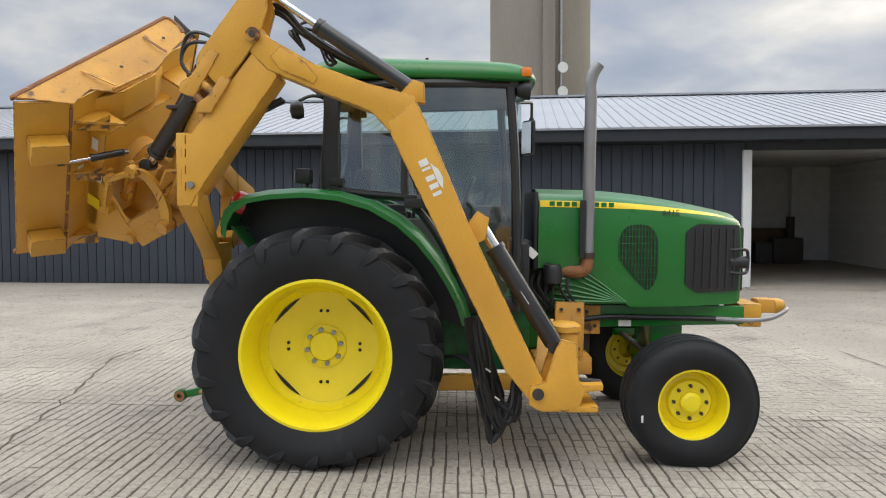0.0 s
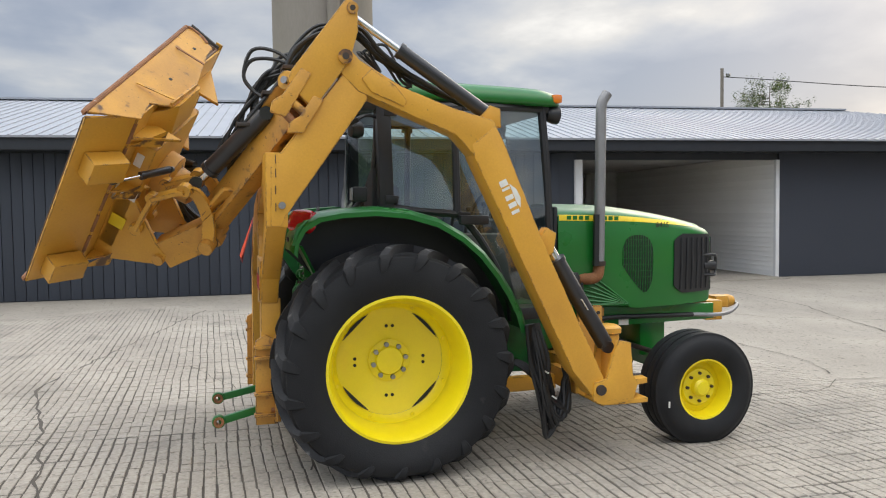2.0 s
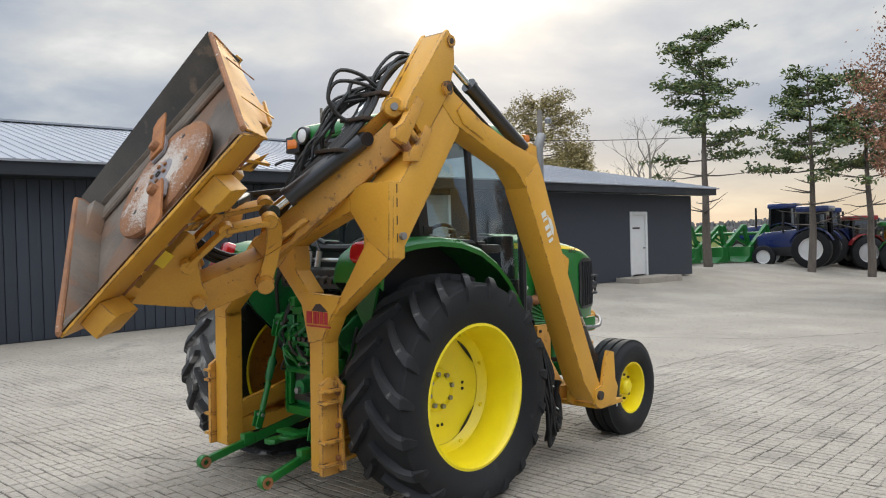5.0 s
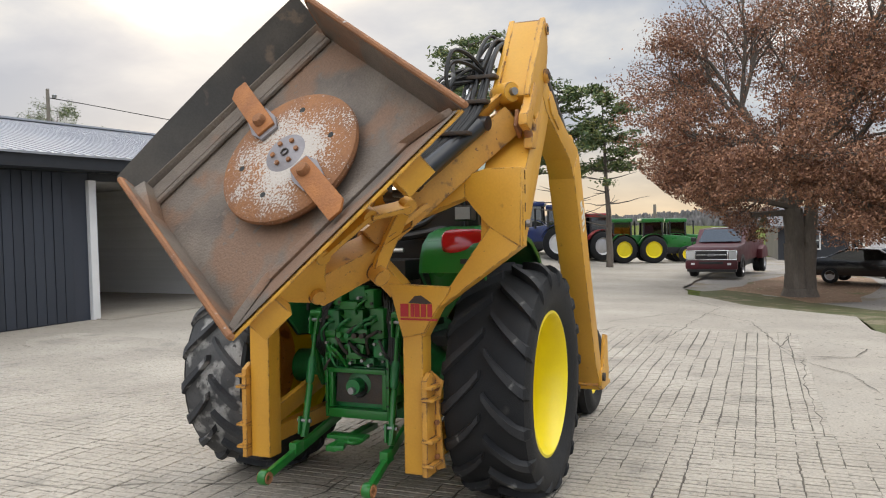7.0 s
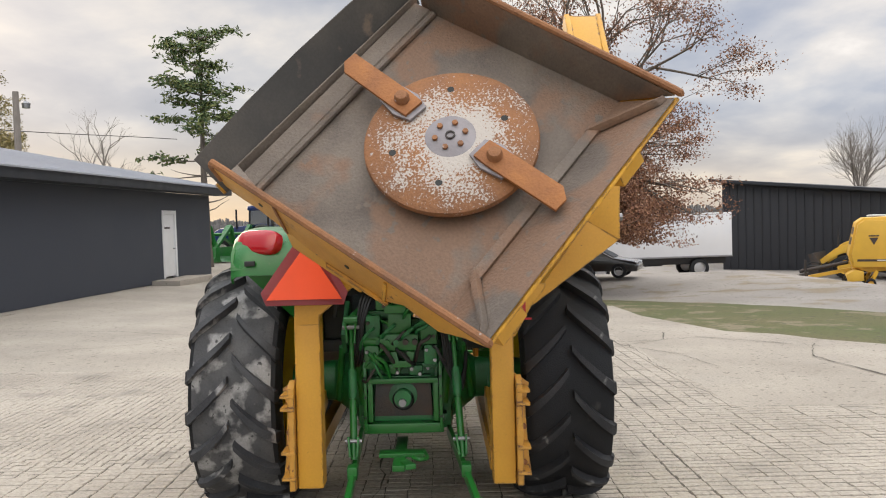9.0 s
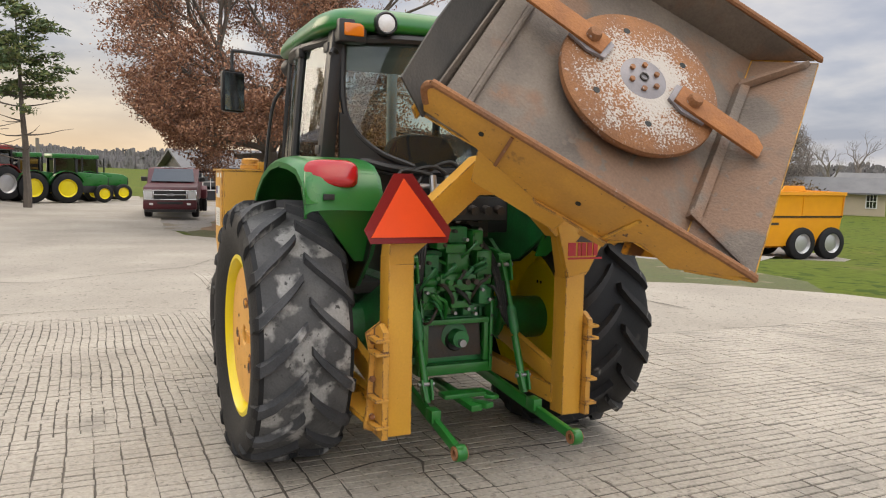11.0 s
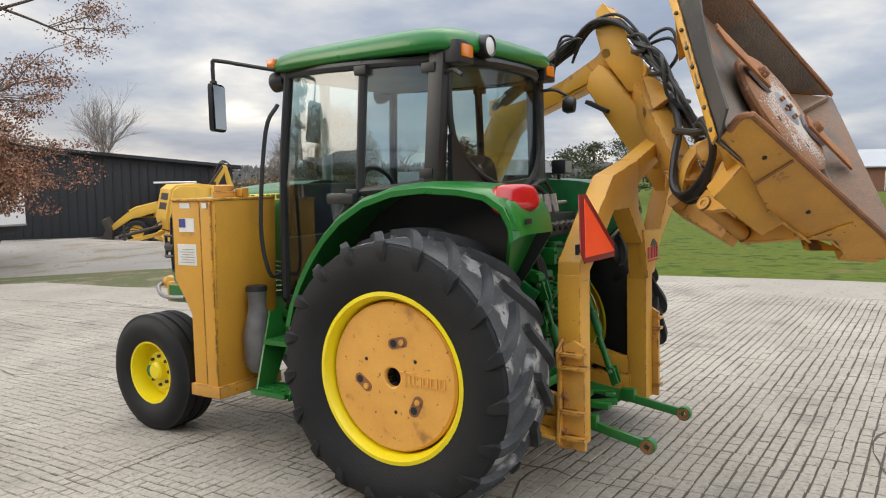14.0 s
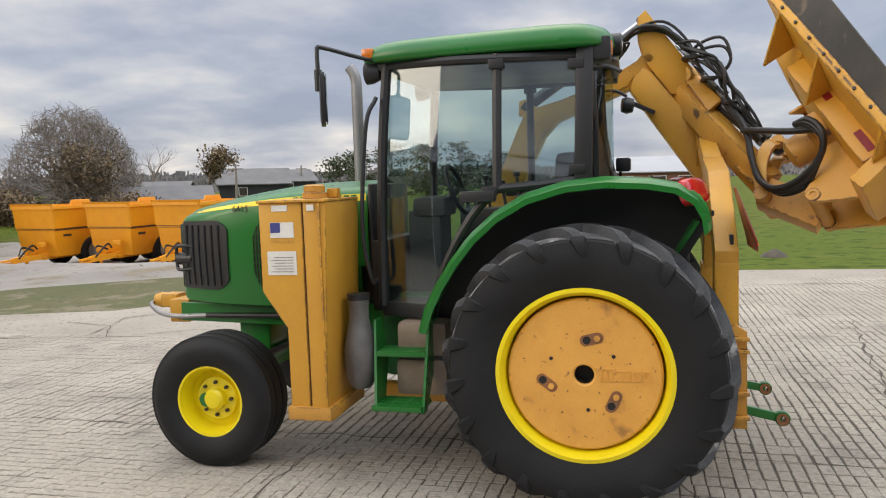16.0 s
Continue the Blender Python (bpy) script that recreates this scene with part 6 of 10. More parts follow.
    b = bmesh.new()
    beam((-0.2, 0.02, 0.40), (-0.78, 0.02, 0.385), 0.07, 0.035, bevel=0.005, bm=b)
    beam((-0.62, 0.02, 0.385), (-0.80, -0.05, 0.40), 0.06, 0.03, bevel=0.005, bm=b)
    box((-0.62, -0.12, 0.40), (-0.52, 0.14, 0.425), 0.005, bm=b)
    tube([(-0.55, -0.12, 0.42), (-0.70, -0.14, 0.42), (-0.76, -0.10, 0.43), (-0.72, -0.06, 0.43)], 0.012, 8, 4, bm=b)
    part("drawbar", b, GREEN, t, "green drawbar")
    for k in range(5):
        j = 0.022 * k
        part("rear_hose", tube([(-0.20, -0.10 - j, 1.36), (-0.38, -0.16 - j, 1.30 - j), (-0.46, -0.24 - j * 0.6, 1.08), (-0.50, -0.26 - j * 0.8, 0.90 - j), (-0.46, -0.33 - j * 0.3, 0.80 - 0.4 * j), (-0.40, -0.38, 0.92), (-0.32, -0.38, 1.14)], 0.009 + 0.002 * (k % 2), 6, 5), HOSE, t, "black hydraulic hose behind the axle")
    cb_ = part("coupler_bracket", box((-0.18, -0.34, 1.28), (-0.10, 0.16, 1.46), 0.01), DARK_IRON, t, "dark bracket with hydraulic couplers")
    vp = part("valve_panel", box((-0.42, -0.34, 1.40), (-0.12, 0.34, 1.54), 0.02), BLACK, t, "black valve cover behind the cab")
    for k in range(7):
        part("valve_outlet", rod((-0.42, -0.27 + 0.085 * k, 1.47), (-0.47, -0.27 + 0.085 * k, 1.46), 0.026, 12), DARK_IRON, vp)
    for k in range(3):
        part("silver_fitting", rod((-0.40, -0.06 + 0.10 * k, 1.55), (-0.38, -0.06 + 0.10 * k, 1.66), 0.022, 10), SILVER_STEEL, vp, "bare silver fitting")
        part("panel_hose", tube([(-0.38, -0.06 + 0.10 * k, 1.66), (-0.36, 0.02 + 0.10 * k, 1.74 - 0.03 * k), (-0.34, 0.16 + 0.08 * k, 1.68), (-0.40, 0.26 + 0.05 * k, 1.58), (-0.44, 0.36, 1.42), (-0.40, 0.40, 1.20)], 0.012, 8, 5), HOSE, vp)
    part("service_bar", rod((-0.36, -0.30, 1.60), (-0.36, 0.36, 1.60), 0.014, 8), SILVER_STEEL, vp)
    for sgn in (-1, 1):
        part("axle_pipe", tube([(-0.25, sgn * 0.26, 1.22), (-0.34, sgn * 0.32, 1.12), (-0.36, sgn * 0.36, 0.98), (-0.26, sgn * 0.40, 0.88)], 0.014, 8, 5), GREEN, t)
        part("lift_bracket", prism([(-0.48, sgn * 0.33, 1.10), (-0.20, sgn * 0.33, 1.28), (-0.16, sgn * 0.33, 1.20), (-0.24, sgn * 0.33, 0.96), (-0.40, sgn * 0.33, 0.98)], (0, sgn * 0.03, 0), 0.008), GREEN_CAST, t, "green cast lift bracket")
        part("brace_rod", rod((-0.40, sgn * 0.36, 1.02), (-0.18, sgn * 0.42, 0.66), 0.020, 10), GREEN, t)
    for k in range(5):
        for j in range(2):
            yy = -0.22 + 0.075 * k
            part("coupler", rod((-0.14, yy, 1.34 + 0.07 * j), (-0.30, yy, 1.33 + 0.07 * j), 0.021, 10), STEEL if (k + j) % 3 == 0 else DARK_IRON, cb_)
    # steps and tanks on the left
    steps = new("cab_step")
    steps.parent = t
    steps["label"] = "green two-tread cab step"
    part("step_side", prism([(1.29, 0.66, 0.93), (1.29, 0.76, 0.93), (1.23, 0.97, 0.42), (1.23, 0.82, 0.42), (1.25, 0.66, 0.70)], (-0.015, 0, 0)), GREEN, steps)
    part("step_side", prism([(0.925, 0.64, 0.93), (0.925, 0.80, 0.93), (0.93, 0.97, 0.42), (0.93, 0.90, 0.42), (0.925, 0.66, 0.72)], (0.015, 0, 0)), GREEN, steps)
    for z, y0, y1 in ((0.75, 0.70, 0.86), (0.455, 0.78, 0.99)):
        b = bmesh.new()
        for k in range(5):
            yy = y0 + (y1 - y0) * k / 4
            box((0.94, yy - 0.009, z - 0.02), (1.24, yy + 0.009, z + 0.012), 0.003, bm=b)
        for x in (0.95, 1.05, 1.14, 1.22):
            box((x - 0.008, y0, z - 0.018), (x + 0.008, y1, z + 0.006), bm=b)
        part("tread", b, GREEN, steps, "green slotted step tread")
    tk = part("fuel_tank", box((0.84, 0.36, 0.70), (1.16, 0.735, 0.915), 0.045), TANK_BROWN, t, "stained brown plastic fuel tank in two swells")
    part("lower_swell", box((0.84, 0.36, 0.46), (1.17, 0.745, 0.69), 0.045), TANK_BROWN, tk)
    part("tank_band", box((0.85, 0.37, 0.68), (1.15, 0.725, 0.712), 0.01), BLACK, tk)
    b = bmesh.new()
    lathe([(0, 0), (0.06, 0.0), (0.095, 0.06), (0.10, 0.24), (0.075, 0.36), (0.06, 0.42), (0.06, 0.50), (0.065, 0.51), (0.065, 0.56), (0, 0.57)], (1.375, 0.78, 0.52), (0, 0, 1), 28, bm=b)
    part("washer_tank", b, DARK_BOTTLE, t, "stained grey bottle")
    part("tank_cap", lathe([(0, 0), (0.07, 0), (0.07, 0.035), (0, 0.04)], (1.375, 0.78, 1.06), (0, 0, 1), 20), BLACK, t, "black bottle cap")


tractor = thing("tractor", "green farm tractor with yellow wheels and a glazed cab", "tractor", m=TILT)
rear_wheel(tractor, -1)
rear_wheel(tractor, 1)
front_wheel(tractor, -1)
front_wheel(tractor, 1)
make_hood(tractor)
make_chassis(tractor)
fender(tractor, -1)
fender(tractor, 1)
make_cab(tractor)
make_rear(tractor)
# ---- boom mower carried by the tractor ----
def xz(points, y):
    return [Vector((x, y, z)) for x, z in points]


def yz(points, x):
    return [Vector((x, y, z)) for y, z in points]


def pin(p, axis, half, r, bm=None):
    p, axis = Vector(p), Vector(axis).normalized()
    return lathe([(0, -half), (r, -half), (r, half), (0, half)], p, axis, 16, bm=bm)


def cylinder(parent, p0, p1, r, reach, rod_r, label):
    """Barrel from p0 towards p1 for reach of the way, then a bright rod."""
    p0, p1 = Vector(p0), Vector(p1)
    L = (p1 - p0).length
    m = L * reach
    b = lathe([(0, 0), (r * 0.7, 0), (r, 0.015), (r, m - 0.03), (r * 1.12, m - 0.03), (r * 1.12, m), (rod_r, m), (0, m)], p0, p1 - p0, 24)
    c = part("hydraulic_cylinder", b, CYL_BLACK, parent, label)
    part("piston_rod", rod(p0.lerp(p1, reach * 0.98), p1, rod_r, 14), CHROME, c, "bright piston rod")
    for p in (p0, p1):
        part("end_eye", pin(p, (0.15, 1, 0.1), r * 0.95, r * 0.75), CYL_BLACK, c)
    return c


mower = thing("boom_mower", "yellow hydraulic boom mower with a raised rusty rotary deck", "mower", m=TILT)


def make_rear_frame():
    f = new("rear_frame")
    f.parent = mower
    f["label"] = "welded yellow steel rear support frame"
    x0, deep = -0.828, (0.13, 0, 0)
    part("left_upright", prism(yz([(0.43, 0.30), (0.57, 0.30), (0.57, 1.24), (0.50, 1.34), (0.43, 1.24)], x0 + 0.002), deep, 0.008), AMBER, f)
    part("right_upright", prism(yz([(-0.505, 0.30), (-0.63, 0.30), (-0.63, 1.14), (-0.505, 1.12)], x0 + 0.002), deep, 0.008), AMBER, f)
    for sgn in (1, -1):
        b = bmesh.new()
        y0 = 0.575 * sgn if sgn > 0 else -0.635
        prism(xz([(-0.865, 0.30), (-0.72, 0.30), (-0.72, 0.86), (-0.80, 0.90), (-0.865, 0.86)], y0), (0, sgn * 0.035, 0), 0.006, bm=b)
        for z in (0.36, 0.50, 0.74, 0.81):
            box((-0.875, min(y0, y0 + sgn * 0.075), z), (-0.74, max(y0, y0 + sgn * 0.075), z + 0.018), 0.004, bm=b)
        prism(yz([(y0, 0.30), (y0 + sgn * 0.09, 0.33), (y0 + sgn * 0.075, 0.45), (y0 + sgn * 0.06, 0.72), (y0 + sgn * 0.085, 0.84), (y0, 0.90)], -0.74), (0.02, 0, 0), 0.004, bm=b)
        part("axle_bracket", b, AMBER_WORN, f, "bolted bracket with worn paint")
        for z in (0.40, 0.60, 0.80):
            part("bolt", rod((-0.745, y0 + sgn * 0.05, z), (-0.765, y0 + sgn * 0.05, z), 0.016, 6), RUST, f)
        b = bmesh.new()
        yr = sgn * 0.53
        beam((-0.72, yr, 0.50), (-0.05, yr, 0.66), 0.05, 0.12, bevel=0.008, bm=b)
        beam((-0.72, yr, 0.40), (1.35, yr, 0.44), 0.07, 0.11, bevel=0.008, bm=b)
        beam((-0.70, yr + sgn * 0.04, 0.36), (-0.40, yr + sgn * 0.10, 0.42), 0.16, 0.03, bevel=0.005, bm=b)
        part("frame_rail", b, AMBER, f, "long yellow mounting rail under the tractor")
    # arch over the hitch, and the forked plate that carries the tower
    part("arch", prism(yz([(0.43, 1.20), (0.57, 1.20), (0.565, 1.31), (0.33, 1.535), (0.07, 1.765), (-0.36, 1.86), (-0.36, 1.70), (-0.20, 1.565), (0.06, 1.563), (0.25, 1.40), (0.43, 1.25)], x0), deep, 0.008), AMBER, f, "yellow arch beam over the hitch")
    part("left_branch", prism(yz([(-0.19, 1.563), (-0.43, 1.33), (-0.51, 1.41), (-0.375, 1.545), (-0.36, 1.72)], x0 + 0.003), (0.12, 0, 0), 0.006), AMBER, f)
    part("top_branch", prism(yz([(-0.355, 1.86), (-0.905, 2.025), (-0.905, 1.905), (-0.66, 1.815), (-0.46, 1.745), (-0.355, 1.70)], x0 + 0.004), (0.12, 0, 0), 0.006), AMBER, f)
    part("tower_plate", prism(yz([(-0.90, 2.03), (-1.03, 2.065), (-1.235, 2.065), (-1.225, 1.625), (-1.045, 1.735), (-0.90, 1.905)], x0), deep, 0.008), AMBER, f)
    part("right_branch", prism(yz([(-0.71, 1.26), (-0.80, 1.40), (-1.048, 1.74), (-1.222, 1.628)], x0 + 0.003), (0.12, 0, 0), 0.006), AMBER, f)
    part("neck", prism(yz([(-0.45, 1.38), (-0.79, 1.38), (-0.64, 1.11), (-0.505, 1.09)], x0 + 0.006), (0.11, 0, 0), 0.006), AMBER, f)
    part("decal_plate", prism(yz([(-0.425, 1.415), (-0.815, 1.40), (-0.80, 1.365), (-0.71, 1.25), (-0.645, 1.13), (-0.51, 1.10), (-0.445, 1.33)], x0 - 0.010), (0.05, 0, 0), 0.006), AMBER, f)
    b = bmesh.new()
    prism(xz([(-0.80, 1.63), (-0.74, 1.63), (-0.71, 1.69), (-0.22, 2.40), (-0.25, 2.50), (-0.32, 2.57), (-0.38, 2.53), (-0.74, 2.06), (-0.80, 2.06)], -1.235), (0, 0.25, 0), 0.010, bm=b)
    tw = part("boom_rest", b, AMBER, f, "yellow tower on which the boom rests")
    for z in (1.72, 1.82, 1.92, 2.0):
        part("stitch_weld", box((-0.772, -1.2395, z), (-0.768, -1.2355, z + 0.05)), DECAL_DARK, tw)
    part("rest_bolt", rod((-0.735, -1.235, 1.755), (-0.735, -1.26, 1.755), 0.022, 8), STEEL, tw)
    part("rest_pad", beam((-0.24, -0.974, 2.30), (-0.40, -0.974, 2.22), 0.03, 0.10, (0, 1, 0), 0.006), HOSE, tw, "black rubber rest pad")
    # decal
    d = bmesh.new()
    for k, (yy, w) in enumerate([(-0.525, 0.05), (-0.575, 0.02), (-0.605, 0.03), (-0.645, 0.03), (-0.685, 0.028)]):
        box((-0.8425, yy - w / 2, 1.225), (-0.8385, yy + w / 2, 1.30), bm=d)
    box((-0.8425, -0.73, 1.205), (-0.8385, -0.50, 1.216), bm=d)
    part("red_mark", d, DECAL_RED, f, "red maker's mark")
    d = bmesh.new()
    prism(yz([(-0.55, 1.305), (-0.59, 1.345), (-0.63, 1.35), (-0.66, 1.33), (-0.70, 1.305), (-0.66, 1.30)], -0.8405), (0.002, 0, 0), bm=d)
    part("dark_mark", d, DECAL_DARK, f, "small dark emblem")
    # slow vehicle emblem
    s = part("emblem_plate", prism([(-0.808, 0.545, 1.665), (-0.808, 0.445, 1.665), (-0.896, 0.262, 1.385), (-0.906, 0.285, 1.318), (-0.906, 0.700, 1.318), (-0.896, 0.730, 1.385)], (-0.006, 0, 0.002)), SMV_RED, f, "dark red reflective triangle border")
    part("emblem_face", prism([(-0.8205, 0.495, 1.643), (-0.912, 0.293, 1.350), (-0.912, 0.697, 1.350)], (-0.004, 0, 0.0)), SMV_ORANGE, s, "bright orange warning triangle")
    part("emblem_post", box((-0.803, 0.47, 1.18), (-0.783, 0.53, 1.40), 0.003), BLACK, s, "black bracket")


make_rear_frame()


def make_boom():
    B = new("boom")
    B.parent = mower
    B.location.y = 0.045
    B["label"] = "bent yellow box-section main boom"
    low = [(0.60, 2.27), (0.66, 2.16), (0.92, 1.56), (1.40, 0.58), (1.38, 0.50), (1.31, 0.48), (1.16, 0.66), (0.80, 1.38), (0.46, 2.06), (0.44, 2.14)]
    part("lower_boom", prism(xz(low, -1.29), (0, 0.19, 0), 0.012), AMBER, B)
    up = [(-0.42, 2.68), (-0.36, 2.73), (-0.27, 2.63), (0.0, 2.48), (0.31, 2.37), (0.59, 2.30), (0.655, 2.17), (0.49, 2.04), (0.34, 2.20), (0.0, 2.33), (-0.28, 2.44), (-0.41, 2.57)]
    part("upper_boom", prism(xz(up, -1.285), (0, 0.18, 0), 0.012), AMBER, B)
    b = bmesh.new()
    prism(xz([(-0.05, 2.485), (0.02, 2.40), (0.0, 2.36), (-0.2, 2.44), (-0.26, 2.52), (-0.2, 2.58)], -1.296), (0, 0.203, 0), 0.005, bm=b)
    part("hinge_plate", b, AMBER, B)
    b = bmesh.new()
    prism(xz([(0.50, 2.31), (0.58, 2.40), (0.65, 2.38), (0.655, 2.26), (0.60, 2.26)], -1.24), (0, 0.09, 0), 0.006, bm=b)
    part("cylinder_lug", b, AMBER, B)
    b = bmesh.new()
    prism(xz([(0.92, 1.54), (0.98, 1.62), (1.05, 1.58), (1.03, 1.45), (0.97, 1.42)], -1.24), (0, 0.09, 0), 0.006, bm=b)
    part("cylinder_lug", b, AMBER, B)
    b = bmesh.new()
    pin((-0.36, -1.195, 2.64), (0, 1, 0), 0.125, 0.034, bm=b)
    lathe([(0.022, 0), (0.043, 0), (0.043, 0.02), (0.022, 0.02)], (-0.36, -1.315, 2.64), (0, 1, 0), 20, closed=True, bm=b)
    part("hinge_pin", b, AMBER_WORN, B, "round hinge pin boss")
    part("hinge_cap", rod((-0.36, -1.318, 2.64), (-0.36, -1.327, 2.64), 0.02, 12), DARK_IRON, B)
    part("knee_pin", pin((1.355, -1.2, 0.53), (0, 1, 0), 0.125, 0.035), DARK_IRON, B, "dark pivot pin")
    # maker's mark on the boom
    d = Vector((0.26, 0, -0.56)).normalized()
    up2 = Vector((0.56, 0, 0.26)).normalized()
    base = Vector((0.615, -1.2925, 1.92))
    m = bmesh.new()
    for k, w in enumerate((0.055, 0.022, 0.042, 0.042, 0.03)):
        c = base + d * (0.012 + 0.052 * k)
        prism([c, c + d * w * 0.75, c + d * w * 0.75 + up2 * 0.055, c + up2 * 0.055], (0, 0.002, 0), bm=m)
    part("white_mark", m, WHITE_STICKER, B, "white maker's mark on the boom")
    m = bmesh.new()
    c = base + d * 0.05 + up2 * 0.062
    prism([c, c + d * 0.05 + up2 * 0.03, c + d * 0.11 + up2 * 0.035, c + d * 0.17 + up2 * 0.01, c + d * 0.13 - up2 * 0.003], (0, 0.002, 0), bm=m)
    part("white_emblem", m, WHITE_STICKER, B, "white emblem on the boom")
    # turret
    T = new("turret")
    T.parent = mower
    T.location.y = 0.045
    T["label"] = "yellow swing turret beside the engine"
    b = bmesh.new()
    lathe([(0, 0.44), (0.095, 0.44), (0.10, 0.47), (0.085, 0.50), (0.085, 0.86), (0.10, 0.87), (0.10, 0.905), (0.07, 0.925), (0, 0.93)], (1.55, -1.02, 0), (0, 0, 1), 28, bm=b)
    part("post", b, AMBER, T)
    b = bmesh.new()
    for y in (-1.305, -1.07):
        prism(xz([(1.30, 0.46), (1.38, 0.42), (1.60, 0.44), (1.64, 0.56), (1.60, 0.62), (1.58, 0.84), (1.49, 0.86), (1.45, 0.78), (1.40, 0.60), (1.31, 0.58)], y), (0, 0.03, 0), 0.006, bm=b)
    box((1.36, -1.30, 0.42), (1.72, -0.92, 0.455), 0.006, bm=b)
    prism([(1.55, -1.30, 0.535), (1.76, -1.22, 0.535), (1.77, -1.10, 0.535), (1.55, -1.0, 0.535)], (0, 0, 0.04), 0.006, bm=b)
    part("boom_yoke", b, AMBER, T)
    part("stop_bar", rod((1.60, -1.15, 0.585), (1.76, -1.12, 0.565), 0.02), DARK_IRON, T)
    b = bmesh.new()
    box((1.34, -0.95, 0.42), (1.62, -0.50, 0.56), 0.01, bm=b)
    box((1.40, -0.60, 0.50), (1.80, -0.30, 0.62), 0.01, bm=b)
    box((1.54, -0.60, 0.60), (1.74, -0.56, 1.0), 0.008, bm=b)
    box((1.74, -0.33, 0.74), (1.90, -0.29, 0.95), 0.006, bm=b)
    beam((1.42, -0.90, 0.52), (1.48, -0.62, 0.88), 0.10, 0.04, bevel=0.006, bm=b)
    part("turret_base", b, AMBER_WORN, T, "welded yellow turret base")
    for x, z in ((1.58, 0.95), (1.70, 0.95), (1.58, 0.68), (1.70, 0.68), (1.80, 0.90), (1.86, 0.80)):
        yb = -0.60 if x < 1.75 else -0.33
        part("bolt", rod((x, yb, z), (x, yb - 0.012, z), 0.014, 6), DARK_IRON, T)
    cylinder(B, (0.595, -1.19, 2.335), (-0.315, -1.16, 2.93), 0.047, 0.66, 0.022, "black dipper cylinder on the boom")
    c = cylinder(B, (1.47, -1.15, 0.80), (0.99, -1.15, 1.555), 0.057, 0.80, 0.036, "black lift cylinder with a white tag")
    part("tag", beam((1.30, -1.211, 1.06), (1.25, -1.211, 1.135), 0.004, 0.022, (0, 1, 0)), WHITE_STICKER, c, "white tag")
    # dipper
    D = new("dipper_arm")
    D.parent = mower
    D.location.y = 0.040
    D["label"] = "yellow dipper arm that carries the deck"
    b = bmesh.new()
    for y in (-1.29, -1.10):
        prism(xz([(-0.40, 2.92), (-0.34, 3.0), (-0.285, 2.95), (-0.28, 2.80), (-0.33, 2.62), (-0.52, 2.36), (-0.58, 2.35), (-0.70, 2.48), (-0.68, 2.54)], y), (0, 0.035, 0), 0.008, bm=b)
    prism(xz([(-0.41, 2.90), (-0.35, 2.985), (-0.36, 2.80), (-0.40, 2.66), (-0.56, 2.42), (-0.68, 2.48), (-0.66, 2.54)], -1.26), (0, 0.17, 0), 0.004, bm=b)
    part("upper_dipper", b, AMBER, D)
    ap = part("apex_pin", pin((-0.315, -1.19, 2.93), (0, 1, 0), 0.108, 0.036), AMBER_WORN, D)
    part("pin_end", rod((-0.315, -1.296, 2.93), (-0.315, -1.302, 2.93), 0.017, 12), DARK_IRON, ap)
    p0, p1 = Vector((-0.60, -1.14, 2.36)), Vector((-1.13, -0.50, 1.66))
    part("arm_tube", beam(p0, p1, 0.15, 0.17, (0, 0, 1), 0.010), AMBER_WORN, D, "box-section arm with scuffed paint")
    # fork at the knuckle: two bars, worn cross pins between them and a round ear on the arm
    for pts in ([(-0.62, 2.56), (-0.56, 2.53), (-0.71, 2.27), (-0.80, 2.30), (-0.79, 2.36), (-0.73, 2.40)], [(-0.55, 2.40), (-0.49, 2.38), (-0.61, 2.18), (-0.70, 2.18), (-0.69, 2.24), (-0.63, 2.28)]):
        part("fork_bar", prism(xz(pts, -1.30), (0, 0.05, 0), 0.006), AMBER_WORN, D, "worn yellow fork bar")
    part("cross_pin", rod((-0.76, -1.275, 2.345), (-0.64, -1.275, 2.215), 0.024, 12), RUST, D, "bare rusty pin")
    part("cross_pin", rod((-0.72, -1.27, 2.41), (-0.59, -1.27, 2.29), 0.026, 12), AMBER_WORN, D)
    # rust-coloured plate put where shadow falls between the fork bars
    part("pivot_shadow_plate", prism(xz([(-0.70, 2.40), (-0.60, 2.33), (-0.65, 2.24), (-0.74, 2.30)], -1.225), (0, 0.02, 0), 0.003), RUST, D, "rusty plate standing in for shadow at the pivot")
    way_ = (p1 - p0).normalized()
    b = bmesh.new()
    lathe([(0.018, -0.07), (0.055, -0.07), (0.060, -0.06), (0.060, 0.06), (0.055, 0.07), (0.018, 0.07)], (-0.66, -1.13, 2.50), (0.55, 0.8, 0.0), 22, closed=True, bm=b)
    part("pivot_ear", b, AMBER, D, "round yellow pivot ear")
    part("ear_plate", prism([Vector((-0.61, -1.17, 2.52)), Vector((-0.70, -1.19, 2.54)), Vector((-0.90, -0.95, 2.28)), Vector((-0.80, -0.90, 2.20))], (0.03, 0.05, 0), 0.006), AMBER_WORN, D)
    part("ear_pin", rod((-0.70, -1.19, 2.50), (-0.715, -1.21, 2.50), 0.022, 14), STEEL, D, "bare pin end")
    cylinder(D, (-0.80, -1.03, 2.32), (-1.22, -0.70, 1.90), 0.055, 0.82, 0.03, "black deck tilt cylinder")
    b = bmesh.new()
    beam((-0.98, -0.76, 1.86), (-1.12, -0.58, 1.70), 0.20, 0.03, bevel=0.005, bm=b)
    prism([(-0.98, -0.60, 1.74), (-1.12, -0.42, 1.60), (-1.06, -0.40, 1.62), (-0.92, -0.58, 1.80)], (-0.12, -0.14, 0), 0.006, bm=b)
    part("arm_foot", b, AMBER_WORN, D)


